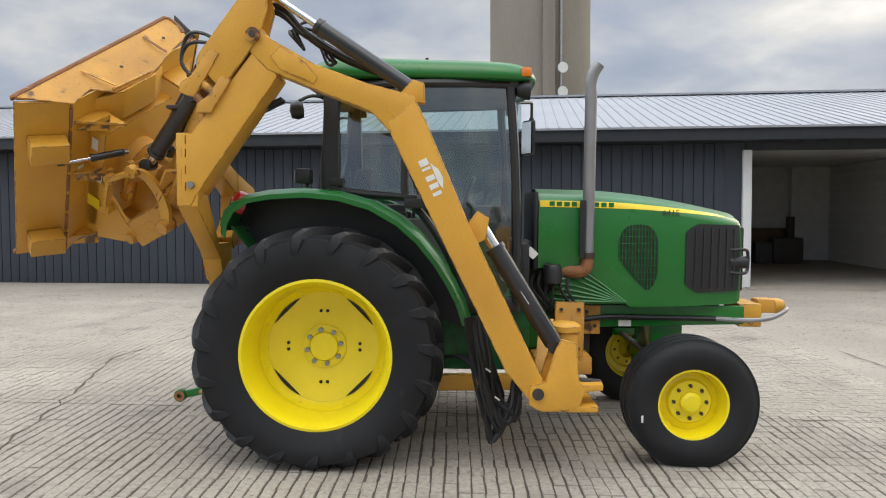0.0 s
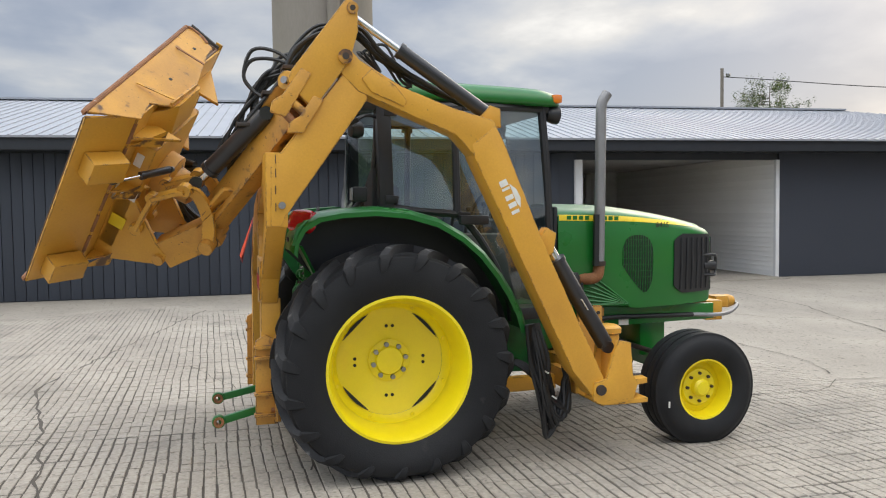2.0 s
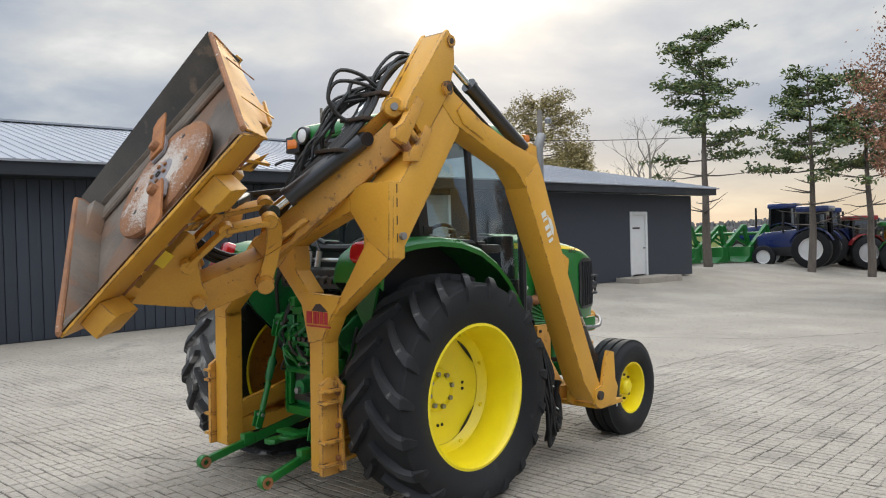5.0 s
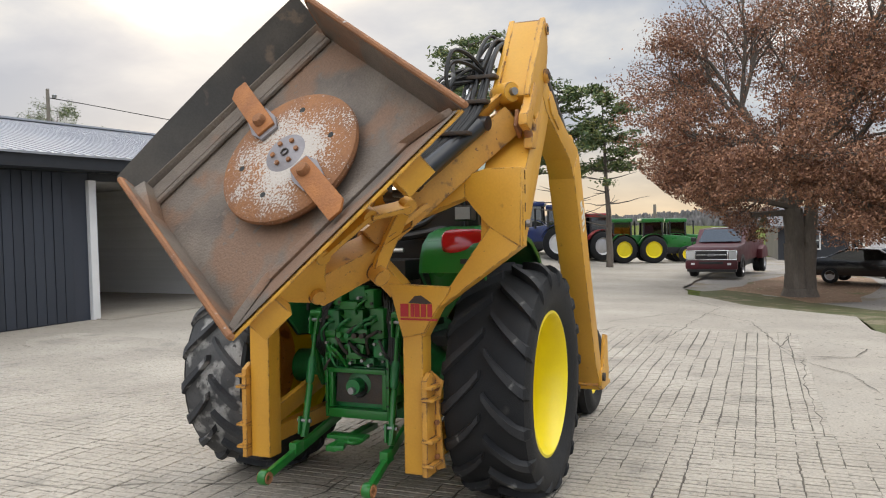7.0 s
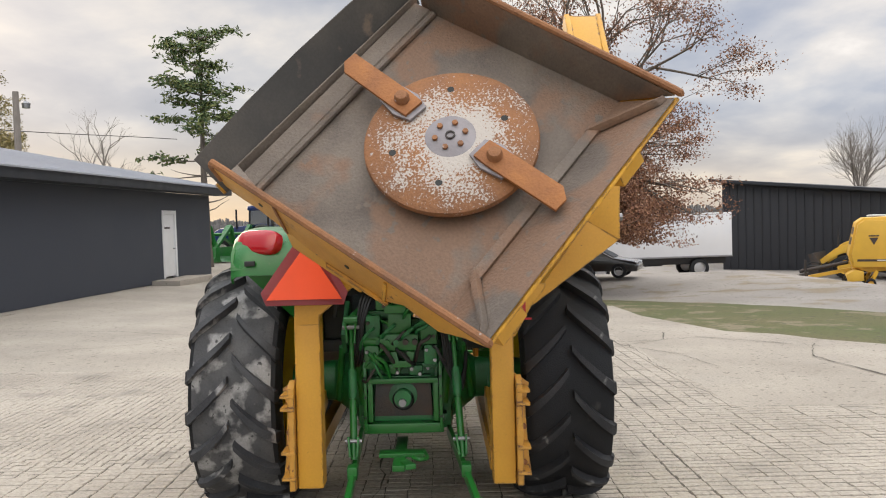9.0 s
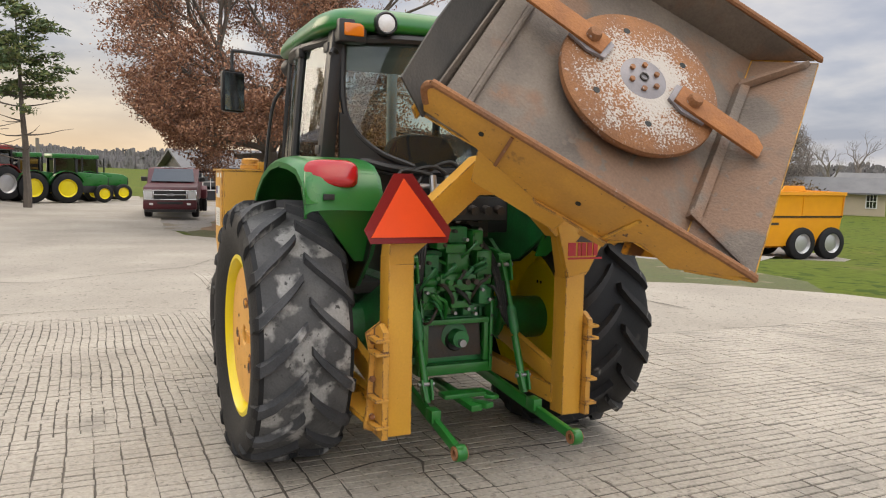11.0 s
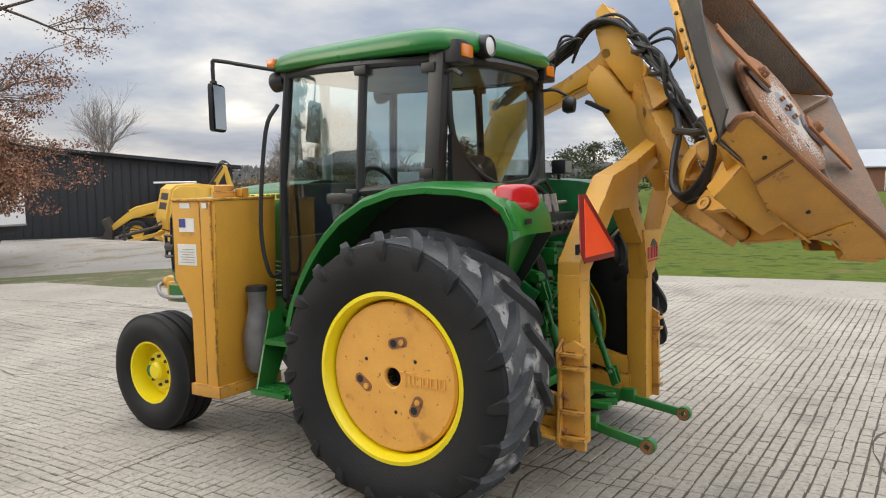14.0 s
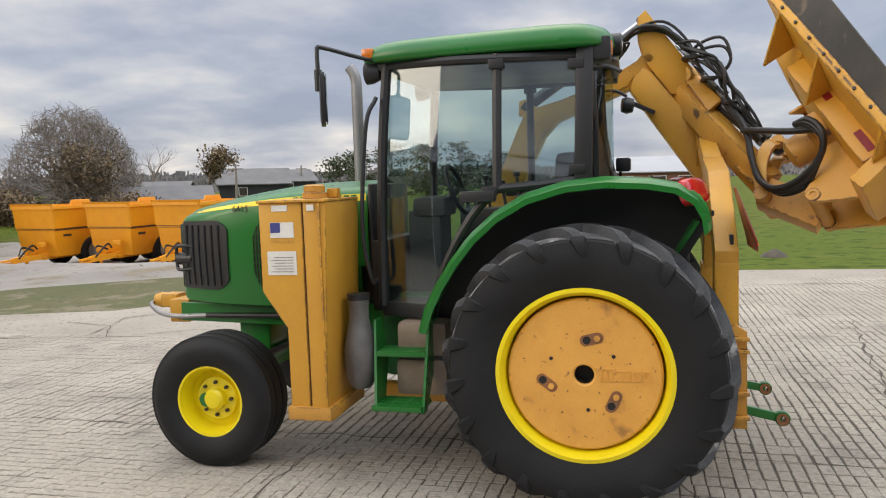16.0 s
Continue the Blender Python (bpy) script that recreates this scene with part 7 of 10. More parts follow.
make_boom()

# deck axes: a towards the flap-free side, b towards the boom, c out of the cutting side
DECK = Matrix(((0.3911, 0.3545, -0.8493, -1.735), (0.7757, -0.6237, 0.0969, -0.216), (0.4954, 0.6967, 0.5189, 2.151), (0, 0, 0, 1)))


def dk(a, b, c):
    return DECK @ Vector((a, b, c))


def make_deck():
    K = new("cutting_deck")
    K.parent = mower
    K["label"] = "square rotary deck, rusty inside, yellow outside, tipped up"

    def plate(name, pts, way, mat, label="", bevel=0.003, under=None):
        return part(name, prism(pts, way, bevel, m=DECK), mat, under or K, label)

    # pan: inside skin and yellow outside skin
    plate("pan", [(-0.53, -0.68, -0.19), (0.66, -0.68, -0.19), (0.66, 0.68, -0.19), (-0.53, 0.68, -0.19)], (0, 0, 0.012), PAN_RUST, "scoured brown steel inside of the deck")
    plate("pan_top", [(-0.53, -0.68, -0.194), (0.66, -0.68, -0.194), (0.66, 0.68, -0.194), (-0.53, 0.68, -0.194)], (0, 0, -0.012), AMBER, "yellow top plate")
    for s in (-1, 1):
        tip = 0.70 if s < 0 else 0.64
        rise = 0.0 if s < 0 else 0.05
        nose = [(tip - 0.05 + 0.055 * math.cos(q), rise - 0.055 + 0.055 * math.sin(q)) for q in [radians(90 - 30 * k) for k in range(4)]]
        outline = [(-0.77, -0.01)] + nose + [(tip - 0.03, -0.165), (0.49, -0.175), (0.06, -0.296), (-0.24, -0.28), (-0.36, -0.18), (-0.53, -0.218)]
        flare = 0.0 if s < 0 else 0.03
        pts = [(a, s * (0.675 + flare * (c + 0.19) / 0.2), c) for a, c in outline]
        ep = plate("end_plate", pts, (0, s * 0.012, 0), AMBER_WORN, "yellow end plate with scratched paint")
        plate("end_lining", [(a, s * (0.672 + flare * (c + 0.19) / 0.2), c) for a, c in [(-0.77, -0.012)] + nose + [(tip - 0.03, -0.178), (-0.52, -0.178)]], (0, -s * 0.006, 0), PAN_RUST, "rusty inside of the end plate")
        rim = [(tip - 0.025, -0.12), (tip, -0.06)] + [nose[2], nose[1], nose[0]] + [(0.3, rise * 0.75), (-0.3, rise * 0.3), (-0.74, 0.0), (-0.785, -0.012)]
        b = bmesh.new()
        tube([dk(a, s * (0.681 + flare * (c + 0.19) / 0.2), c + 0.004) for a, c in rim], 0.017, 8, 3, bm=b)
        part("skid_rail", b, RUST, K, "rusty worn skid rail")
        # raised folds where the end is bent
        y = 0.69 + flare
        plate("end_ledge", [(0.10, s * 0.686, -0.294), (-0.26, s * 0.686, -0.280), (-0.26, s * 0.705, -0.276), (0.08, s * 0.705, -0.290)], (0, 0, 0.014), AMBER_WORN, "", 0.002, ep)
        plate("fold_seam", [(-0.30, s * (y - 0.001), -0.05), (-0.285, s * (y - 0.001), -0.05), (-0.225, s * (y - 0.001), -0.272), (-0.245, s * (y - 0.001), -0.272)], (0, s * 0.006, 0), AMBER, "", 0.0, ep)
        plate("weld_seam", [(0.30, s * (y - 0.001), -0.02), (0.315, s * (y - 0.001), -0.02), (0.315, s * (y - 0.001), -0.222), (0.30, s * (y - 0.001), -0.225)], (0, s * 0.006, 0), RUST, "brown weld seam", 0.0, ep)
        for a, c in ((-0.06, -0.16), (0.42, -0.10)):
            p = dk(a, s * (y - 0.002), c)
            part("plate_hole", rod(p, p + DECK.to_3x3() @ Vector((0, s * 0.003, 0)), 0.012, 12), MESH_DARK, ep)
    # fixed side: a dusty rubber skirt that leans out at one end
    plate("skirt_angle", [(0.645, -0.68, -0.19), (0.645, 0.68, -0.19), (0.655, 0.68, -0.12), (0.675, -0.68, -0.12)], (0.008, 0, 0), PAN_RUST, "brown steel angle under the skirt")
    rows = []
    for base, top, bb in ((0.664, (0.805, -0.045), -0.70), (0.664, (0.825, -0.03), -0.35), (0.664, (0.818, -0.008), 0.0), (0.662, (0.788, 0.02), 0.35), (0.662, (0.735, 0.052), 0.70)):
        rows.append([dk(base + (top[0] - base) * f, bb, -0.19 + (top[1] + 0.19) * f) for f in (0, 0.33, 0.66, 1.0)])
    part("rubber_flap", thick(skin(rows), 0.010), SKIRT_RUBBER, K, "dusty black rubber deflector skirt")
    strip = plate("clamp_strip", [(0.676, -0.71, -0.205), (0.676, 0.71, -0.205), (0.678, 0.71, -0.155), (0.706, -0.71, -0.160)], (0.012, 0, 0), AMBER, "yellow clamp strip")
    for k in range(9):
        p = dk(0.692 + 0.005 * (4 - k) / 4, -0.64 + 0.16 * k, -0.182)
        part("strip_bolt", rod(p, p + (DECK.to_3x3() @ Vector((0.012, 0, 0))), 0.011, 6), DARK_IRON, strip)
    # hinged flap
    plate("hinged_flap", [(-0.525, -0.68, -0.185), (-0.525, 0.68, -0.185), (-0.785, 0.69, -0.008), (-0.785, -0.69, -0.008)], (-0.01, 0, -0.012), AMBER, "yellow hinged side flap")
    plate("flap_lining", [(-0.535, -0.66, -0.172), (-0.535, 0.66, -0.172), (-0.78, 0.67, -0.002), (-0.78, -0.67, -0.002)], (0.004, 0, 0.004), PAN_RUST, "scoured inside of the flap")
    for k in range(7):
        part("flap_hinge", rod(dk(-0.53, -0.66 + 0.19 * k, -0.20), dk(-0.53, -0.51 + 0.19 * k, -0.20), 0.012, 8), RUST, K, "rusty hinge tube")
    for bb in (0.36, -0.52):
        b = bmesh.new()
        prism([(-0.56, bb - 0.09, -0.19), (-0.56, bb + 0.07, -0.19), (-0.74, bb + 0.07, -0.06), (-0.74, bb - 0.09, -0.06)], (-0.055, 0, -0.095), 0.004, bm=b, m=DECK)
        part("flap_block", b, AMBER, K, "yellow block on the flap")
    # inner ribs
    b = bmesh.new()
    prism([(0.53, -0.66, -0.18), (0.645, -0.66, -0.18), (0.645, -0.66, -0.145), (0.55, -0.66, -0.145)], (0, 1.32, 0), 0.006, bm=b, m=DECK)
    tube([dk(0.535, -0.66, -0.165), dk(0.535, 0.0, -0.163), dk(0.53, 0.66, -0.165)], 0.018, 8, 2, bm=b)
    part("pan_rib", b, PAN_RUST, K)
    b = bmesh.new()
    prism([(-0.50, -0.44, -0.18), (-0.56, -0.44, -0.18), (-0.555, -0.44, -0.135), (-0.51, -0.44, -0.135)], (0, 0.90, 0), 0.004, bm=b, m=DECK)
    prism([(-0.53, -0.44, -0.16), (-0.53, -0.40, -0.16), (-0.74, -0.62, -0.02), (-0.76, -0.66, -0.02)], (0.03, 0, 0.02), 0.003, bm=b, m=DECK)
    prism([(-0.53, 0.46, -0.16), (-0.53, 0.42, -0.16), (-0.74, 0.62, -0.02), (-0.76, 0.66, -0.02)], (0.03, 0, 0.02), 0.003, bm=b, m=DECK)
    part("edge_rib", b, PAN_RUST, K)
    b = bmesh.new()
    prism([(0.64, -0.674, -0.16), (0.34, -0.674, -0.175), (0.64, -0.60, -0.175)], (0, 0, 0.10), 0.003, bm=b, m=DECK)
    part("corner_gusset", b, PAN_RUST, K)
    # spinning disc with two swinging blades
    axis = DECK.to_3x3() @ Vector((0, 0, 1))
    c0 = dk(-0.062, 0.034, 0.0)
    disc = lathe([(0, -0.165), (0.10, -0.165), (0.32, -0.16), (0.375, -0.135), (0.388, -0.110), (0.384, -0.090), (0.362, -0.078), (0.16, -0.068), (0, -0.068)], c0, axis, 64)
    sp = part("spinning_disc", disc, disc_material(c0 - axis * 0.068), K, "round rusty blade carrier with flaking pale patches")
    part("disc_hub", lathe([(0, -0.062), (0.10, -0.064), (0.118, -0.070), (0.118, -0.08)], c0, axis, 40), WORN_HUB, sp, "bare grey hub boss")
    R3 = DECK.to_3x3()
    for k in range(6):
        a = 2 * math.pi * k / 6 + 0.2
        p = c0 + R3 @ Vector((0.068 * math.cos(a), 0.068 * math.sin(a), -0.062))
        part("hub_bolt", rod(p, p + axis * 0.012, 0.013, 6), RUST, sp)
    part("hub_centre", lathe([(0.016, -0.061), (0.022, -0.061), (0.022, -0.054), (0.016, -0.054)], c0, axis, 16, closed=True), DARK_IRON, sp)
    for a, bb in ((-0.20, 0.246), (-0.167, -0.186), (0.098, -0.173), (0.10, 0.25)):
        p = dk(a, bb, -0.0735)
        part("disc_hole", rod(p, p + axis * 0.002, 0.016, 12), MESH_DARK, sp)
    for (a0, b0), (a1, b1) in (((0.226, 0.062), (0.60, 0.115)), ((-0.302, 0.032), (-0.665, -0.005))):
        p, q = dk(a0, b0, -0.05), dk(a1, b1, -0.05)
        w = (q - p).normalized()
        s = axis.cross(w)
        b = bmesh.new()
        o = p - w * 0.075
        prism([o - s * 0.052, o + s * 0.052, p + s * 0.056, q + s * 0.062 - w * 0.05, q + s * 0.02, q - s * 0.048, p - s * 0.056], axis * 0.016, 0.003, bm=b)
        bl = part("swing_blade", b, BLADE_RUST, K, "orange rusty swinging blade")
        part("blade_bolt", lathe([(0, 0.055), (0.026, 0.05), (0.034, 0.035), (0.034, 0.0)], p, axis, 16), RUST, bl, "domed rusty bolt")
        t = bmesh.new()
        prism([p - w * 0.02 - s * 0.075, p + w * 0.09 - s * 0.06, p + w * 0.09 + s * 0.06, p - w * 0.02 + s * 0.075, p - w * 0.10 + s * 0.05, p - w * 0.10 - s * 0.05], -axis * 0.014, bm=t)
        part("blade_seat", t, WORN_HUB, bl, "bare worn seat under the blade")
    # gearbox housing and lugs on the yellow side
    b = bmesh.new()
    prism([(-0.36, -0.50, -0.20), (0.30, -0.50, -0.20), (0.30, 0.40, -0.20), (-0.36, 0.40, -0.20)], (0, 0, -0.13), 0.02, bm=b, m=DECK)
    part("deck_box", b, AMBER, K, "raised yellow box on the deck")
    b = bmesh.new()
    lathe([(0, 0), (0.17, 0), (0.17, -0.10), (0.11, -0.12), (0.10, -0.26), (0.07, -0.28), (0, -0.28)], dk(-0.045, 0.03, -0.32), axis, 28, bm=b)
    part("spindle_motor", b, AMBER_WORN, K, "spindle and hydraulic motor housing")
    for a in (-0.36, 0.02):
        b = bmesh.new()
        prism([(a, -0.66, -0.20), (a, -0.46, -0.56), (a, -0.40, -0.66), (a, -0.32, -0.66), (a, -0.26, -0.56), (a, 0.10, -0.20)], (0.03, 0, 0), 0.005, bm=b, m=DECK)
        lathe([(0.018, 0), (0.042, 0), (0.042, 0.05), (0.018, 0.05)], dk(a - 0.01, -0.367, -0.622), R3 @ Vector((1, 0, 0)), 18, closed=True, bm=b)
        part("pivot_lug", b, AMBER, K, "triangular yellow pivot lug")
    for bb, h in ((0.50, 0.20), (0.05, 0.15), (-0.60, 0.12)):
        b = bmesh.new()
        prism([(-0.50, bb - 0.06, -0.205), (-0.36, bb - 0.06, -0.33), (-0.36, bb + 0.07, -0.33)], (0.012, 0.012, -0.012), 0.0, bm=b, m=DECK)
        part("deck_gusset", b, AMBER, K)
        b = bmesh.new()
        prism([(-0.51, bb, -0.205), (-0.28, bb, -0.205), (-0.28, bb, -0.22 - h)], (0, 0.02, 0), 0.003, bm=b, m=DECK)
        part("deck_gusset", b, AMBER, K)
        part("deck_gusset", prism([(0.64, bb, -0.205), (0.30, bb, -0.205), (0.30, bb, -0.22 - h)], (0, 0.02, 0), 0.003, m=DECK), AMBER, K)
    b = bmesh.new()
    prism([(-0.36, 0.38, -0.20), (0.35, 0.38, -0.20), (0.10, 0.46, -0.33), (-0.20, 0.46, -0.33)], (0, 0.22, 0.02), 0.01, bm=b, m=DECK)
    part("upper_hump", b, AMBER, K, "sloped yellow stiffener")
    b = bmesh.new()
    prism([(-0.10, -0.54, -0.20), (0.42, -0.54, -0.20), (0.36, -0.58, -0.44), (-0.06, -0.58, -0.44)], (0, -0.10, 0.02), 0.01, bm=b, m=DECK)
    part("lower_hump", b, AMBER, K, "sloped yellow stiffener")
    for a, bb, w, h in ((-0.362, 0.0, 0.10, 0.08), (-0.365, 0.28, 0.05, 0.10)):
        part("white_label", prism([(a, bb - h / 2, -0.23), (a, bb + h / 2, -0.23), (a, bb + h / 2, -0.23 - w), (a, bb - h / 2, -0.23 - w)], (-0.003, 0, 0), m=DECK), WHITE_STICKER, K, "white warning label")
    st = bmesh.new()
    prism([(-0.46, -0.02, -0.212), (-0.46, 0.10, -0.212), (-0.41, 0.10, -0.212), (-0.41, -0.02, -0.212)], (0, 0, -0.003), bm=st, m=DECK)
    part("white_label", st, WHITE_STICKER, K, "white warning label")
    st = bmesh.new()
    prism([(-0.366, -0.30, -0.23), (-0.366, -0.20, -0.23), (-0.366, -0.20, -0.33), (-0.366, -0.30, -0.33)], (-0.003, 0, 0), bm=st, m=DECK)
    part("yellow_label", st, STRIPE, K, "worn bright yellow label")
    for bb in (-0.46, 0.0):
        part("red_reflector", prism([(0.302, bb, -0.225), (0.302, bb + 0.16, -0.225), (0.302, bb + 0.16, -0.27), (0.302, bb, -0.27)], (0.004, 0, 0), m=DECK), SMV_RED, K, "dark red reflector strip")
    # linkage
    L = new("tilt_linkage")
    L.parent = mower
    L["label"] = "curved yellow tilt links between arm and deck"
    u = R3 @ Vector((1, 0, 0))
    for off in (-0.10, 0.10):
        o = u * off
        b = bmesh.new()
        pts = [Vector((-1.25, -0.68, 1.90)), Vector((-1.18, -0.62, 1.87)), Vector((-1.12, -0.53, 1.75)), Vector((-1.11, -0.47, 1.64)), Vector((-1.12, -0.44, 1.54))]
        cp = curve_points(pts, 5)
        loops = []
        for i, p in enumerate(cp):
            d = (cp[min(i + 1, len(cp) - 1)] - cp[max(i - 1, 0)]).normalized()
            s = d.cross(u).normalized()
            loops.append([p + o + s * 0.043 * k1 + u * 0.015 * k2 for k1, k2 in ((-1, -1), (1, -1), (1, 1), (-1, 1))])
        skin(loops, closed=True, caps=True, bm=b)
        for p in (pts[0], pts[-1]):
            pin(p + o, u, 0.025, 0.045, bm=b)
        part("curved_link", b, AMBER, L)
        b = bmesh.new()
        beam(Vector((-1.25, -0.68, 1.90)) + o, Vector((-1.45, -0.56, 1.85)) + o, 0.03, 0.08, u, 0.004, bm=b)
        beam(Vector((-1.45, -0.56, 1.85)) + o, Vector((-1.57, -0.36, 1.65)) + o, 0.03, 0.06, u, 0.004, bm=b)
        pin(Vector((-1.45, -0.56, 1.85)) + o, u, 0.025, 0.04, bm=b)
        pin(Vector((-1.57, -0.36, 1.65)) + o, u, 0.025, 0.04, bm=b)
        part("straight_link", b, AMBER, L)
    b = bmesh.new()
    beam((-1.10, -0.46, 1.60), (-1.44, -0.28, 1.44), 0.20, 0.15, u, 0.012, bm=b)
    pin((-1.12, -0.44, 1.54), u, 0.15, 0.05, bm=b)
    pin(Vector((-1.45, -0.27, 1.43)) + u * 0.12, u, 0.22, 0.04, bm=b)
    part("pivot_block", b, AMBER_WORN, L, "scuffed yellow pivot block")
    cylinder(L, dk(-0.30, 0.30, -0.44), dk(-0.64, 0.26, -0.24), 0.024, 0.55, 0.011, "small black flap cylinder")


make_deck()


def make_hoses():
    H = new("hose_bundle")
    H.parent = mower
    H["label"] = "black hydraulic hoses along the boom and over the apex"
    rng = random.Random(5)
    for k in range(7):
        j = 0.018 * (k - 3)
        e = [rng.uniform(-0.025, 0.025) for _ in range(10)]
        part("boom_hose", tube([(0.45, -1.02 + j * 0.3, 2.42), (0.12, -1.02 + j, 2.56 + e[0]), (-0.10, -1.02 + j, 2.70 + e[1]), (-0.26 + e[2], -1.00 + j, 2.84 + e[3]), (-0.46 + e[4], -0.98 + j + e[5], 2.87 + e[6] * 1.6), (-0.62 + e[7], -0.96 + j, 2.70 + e[8]),
                          (-0.72, -0.95 + j + e[9], 2.52), (-0.85, -0.93 + j, 2.36), (-1.02, -0.80 + j, 2.14), (-1.15, -0.66 + j, 1.98)], 0.015 if k % 3 == 0 else 0.011, 8, 5), HOSE, H)
    for k in range(3):
        part("slack_hose", tube([(-0.1, -1.03, 2.60), (-0.16 - 0.03 * k, -0.98 + 0.04 * k, 2.74), (-0.05, -0.96 + 0.03 * k, 2.78 - 0.05 * k), (0.04, -1.0, 2.60 - 0.04 * k), (0.1, -1.04, 2.52)], 0.010, 6, 5), HOSE, H)
    # steel fittings, clamps and short crossing hoses beside the dipper
    for k in range(9):
        f = k / 8
        c = Vector((-0.60 - 0.30 * f, -0.90 + 0.05 * f + rng.uniform(-0.03, 0.03), 2.66 - 0.38 * f))
        d = Vector((-0.55, 0.15, -0.75 + rng.uniform(-0.3, 0.3))).normalized()
        b = rod(c - d * 0.035, c + d * 0.035, 0.017, 6)
        rod(c - d * 0.06, c + d * 0.06, 0.011, 8, bm=b)
        part("hose_fitting", b, STEEL if k % 3 else CHROME, H, "steel hose fitting", smooth=0.3)
    for x, yy, z in ((-0.66, -0.94, 2.60), (-0.78, -0.93, 2.44), (-0.93, -0.87, 2.25)):
        part("hose_clamp", box((x - 0.05, yy - 0.11, z - 0.012), (x + 0.05, yy + 0.11, z + 0.012), 0.006), DARK_IRON, H)
    for k in range(8):
        e = [rng.uniform(-0.05, 0.05) for _ in range(8)]
        s0, s1 = 0.05 * k, 0.45 + 0.07 * k
        p = Vector((-0.56 - 0.30 * s0, -0.93, 2.72 - 0.38 * s0))
        q = Vector((-0.62 - 0.55 * s1, -0.92 + 0.26 * s1, 2.70 - 0.74 * s1))
        m = (p + q) / 2
        part("jumper_hose", tube([p, p.lerp(m, 0.5) + Vector((e[0] - 0.05, 0.05 + e[1], 0.06 + e[2])), m + Vector((e[3] - 0.04, 0.06 + e[4], 0.05 + e[5])), q.lerp(m, 0.4) + Vector((e[6], 0.04, 0.03 + e[7])), q], 0.010 if k % 2 else 0.013, 6, 5), HOSE, H)
    # loop standing off the dipper
    for k in range(2):
        part("loop_hose", tube([(-0.60, -0.98, 2.60), (-0.74, -0.92, 2.66 + 0.05 * k), (-0.88, -0.86, 2.66 + 0.06 * k), (-0.93, -0.84, 2.56), (-0.86, -0.86, 2.46), (-0.78, -0.92, 2.42)], 0.012, 6, 5), HOSE, H)
    # loop down to the motor
    for k in range(3):
        o = 0.022 * k
        part("motor_hose", tube([(-0.88, -0.86, 2.30 - o), (-1.0, -0.62, 2.06 - o), (-1.02, -0.45, 1.86 - o), (-1.05 - o, -0.32, 1.70 - o), (-1.14 - o, -0.20, 1.64 - o), (-1.26 - o, -0.08, 1.70 - o), (-1.36, 0.0, 1.84), (-1.36, 0.02, 1.98 - o), (-1.30, -0.06, 2.06 - o), (-1.24, -0.16, 2.04)], 0.021 if k < 2 else 0.012, 8, 5), HOSE, H)
    part("motor_hose", tube([(-0.98, -0.60, 2.04), (-1.10, -0.40, 2.02), (-1.22, -0.2, 2.0), (-1.34, -0.05, 2.0)], 0.022, 8, 5), HOSE, H)
    for k in range(20):
        j = 0.006 * (k - 10)
        e = [rng.uniform(-0.04, 0.04) for _ in range(8)]
        part("hanging_hose", tube([(0.98 + j, -0.98 + j * 0.6, 0.95), (1.03 + j + e[0] * 0.6, -1.0 + e[1], 0.70), (1.08 + j + e[2], -0.98 + j + e[3], 0.45), (1.15 + j * 0.8 + e[4], -0.98 + e[1], 0.15 + 0.012 * k), (1.21 + j * 0.6 + e[5], -0.96 - e[3], 0.32 + e[6]), (1.25 + j * 0.4 + e[7] * 0.5, -0.94, 0.48 + e[5]), (1.27, -0.9 + j, 0.62)], 0.012 if k % 2 else 0.016, 6, 5), HOSE, H)
    # white rods stand in for glints of light on the hoses
    for k in (1, 3):
        part("white_tie", rod((1.02 + 0.03 * k, -1.02, 0.72 - 0.09 * k), (1.05 + 0.03 * k, -1.03, 0.70 - 0.09 * k), 0.006, 6), WHITE_STICKER, H, "small white rod standing in for a glint on the hoses")
    for k in range(4):
        j = 0.03 * k
        part("turret_hose", tube([(0.62 + j, -0.62, 0.58 + j * 0.3), (0.85 + j, -0.78, 0.66), (1.0 + j * 0.5, -0.88, 0.58), (1.12, -0.93, 0.42 + j * 0.4)], 0.012, 6, 5), HOSE, H)


make_hoses()


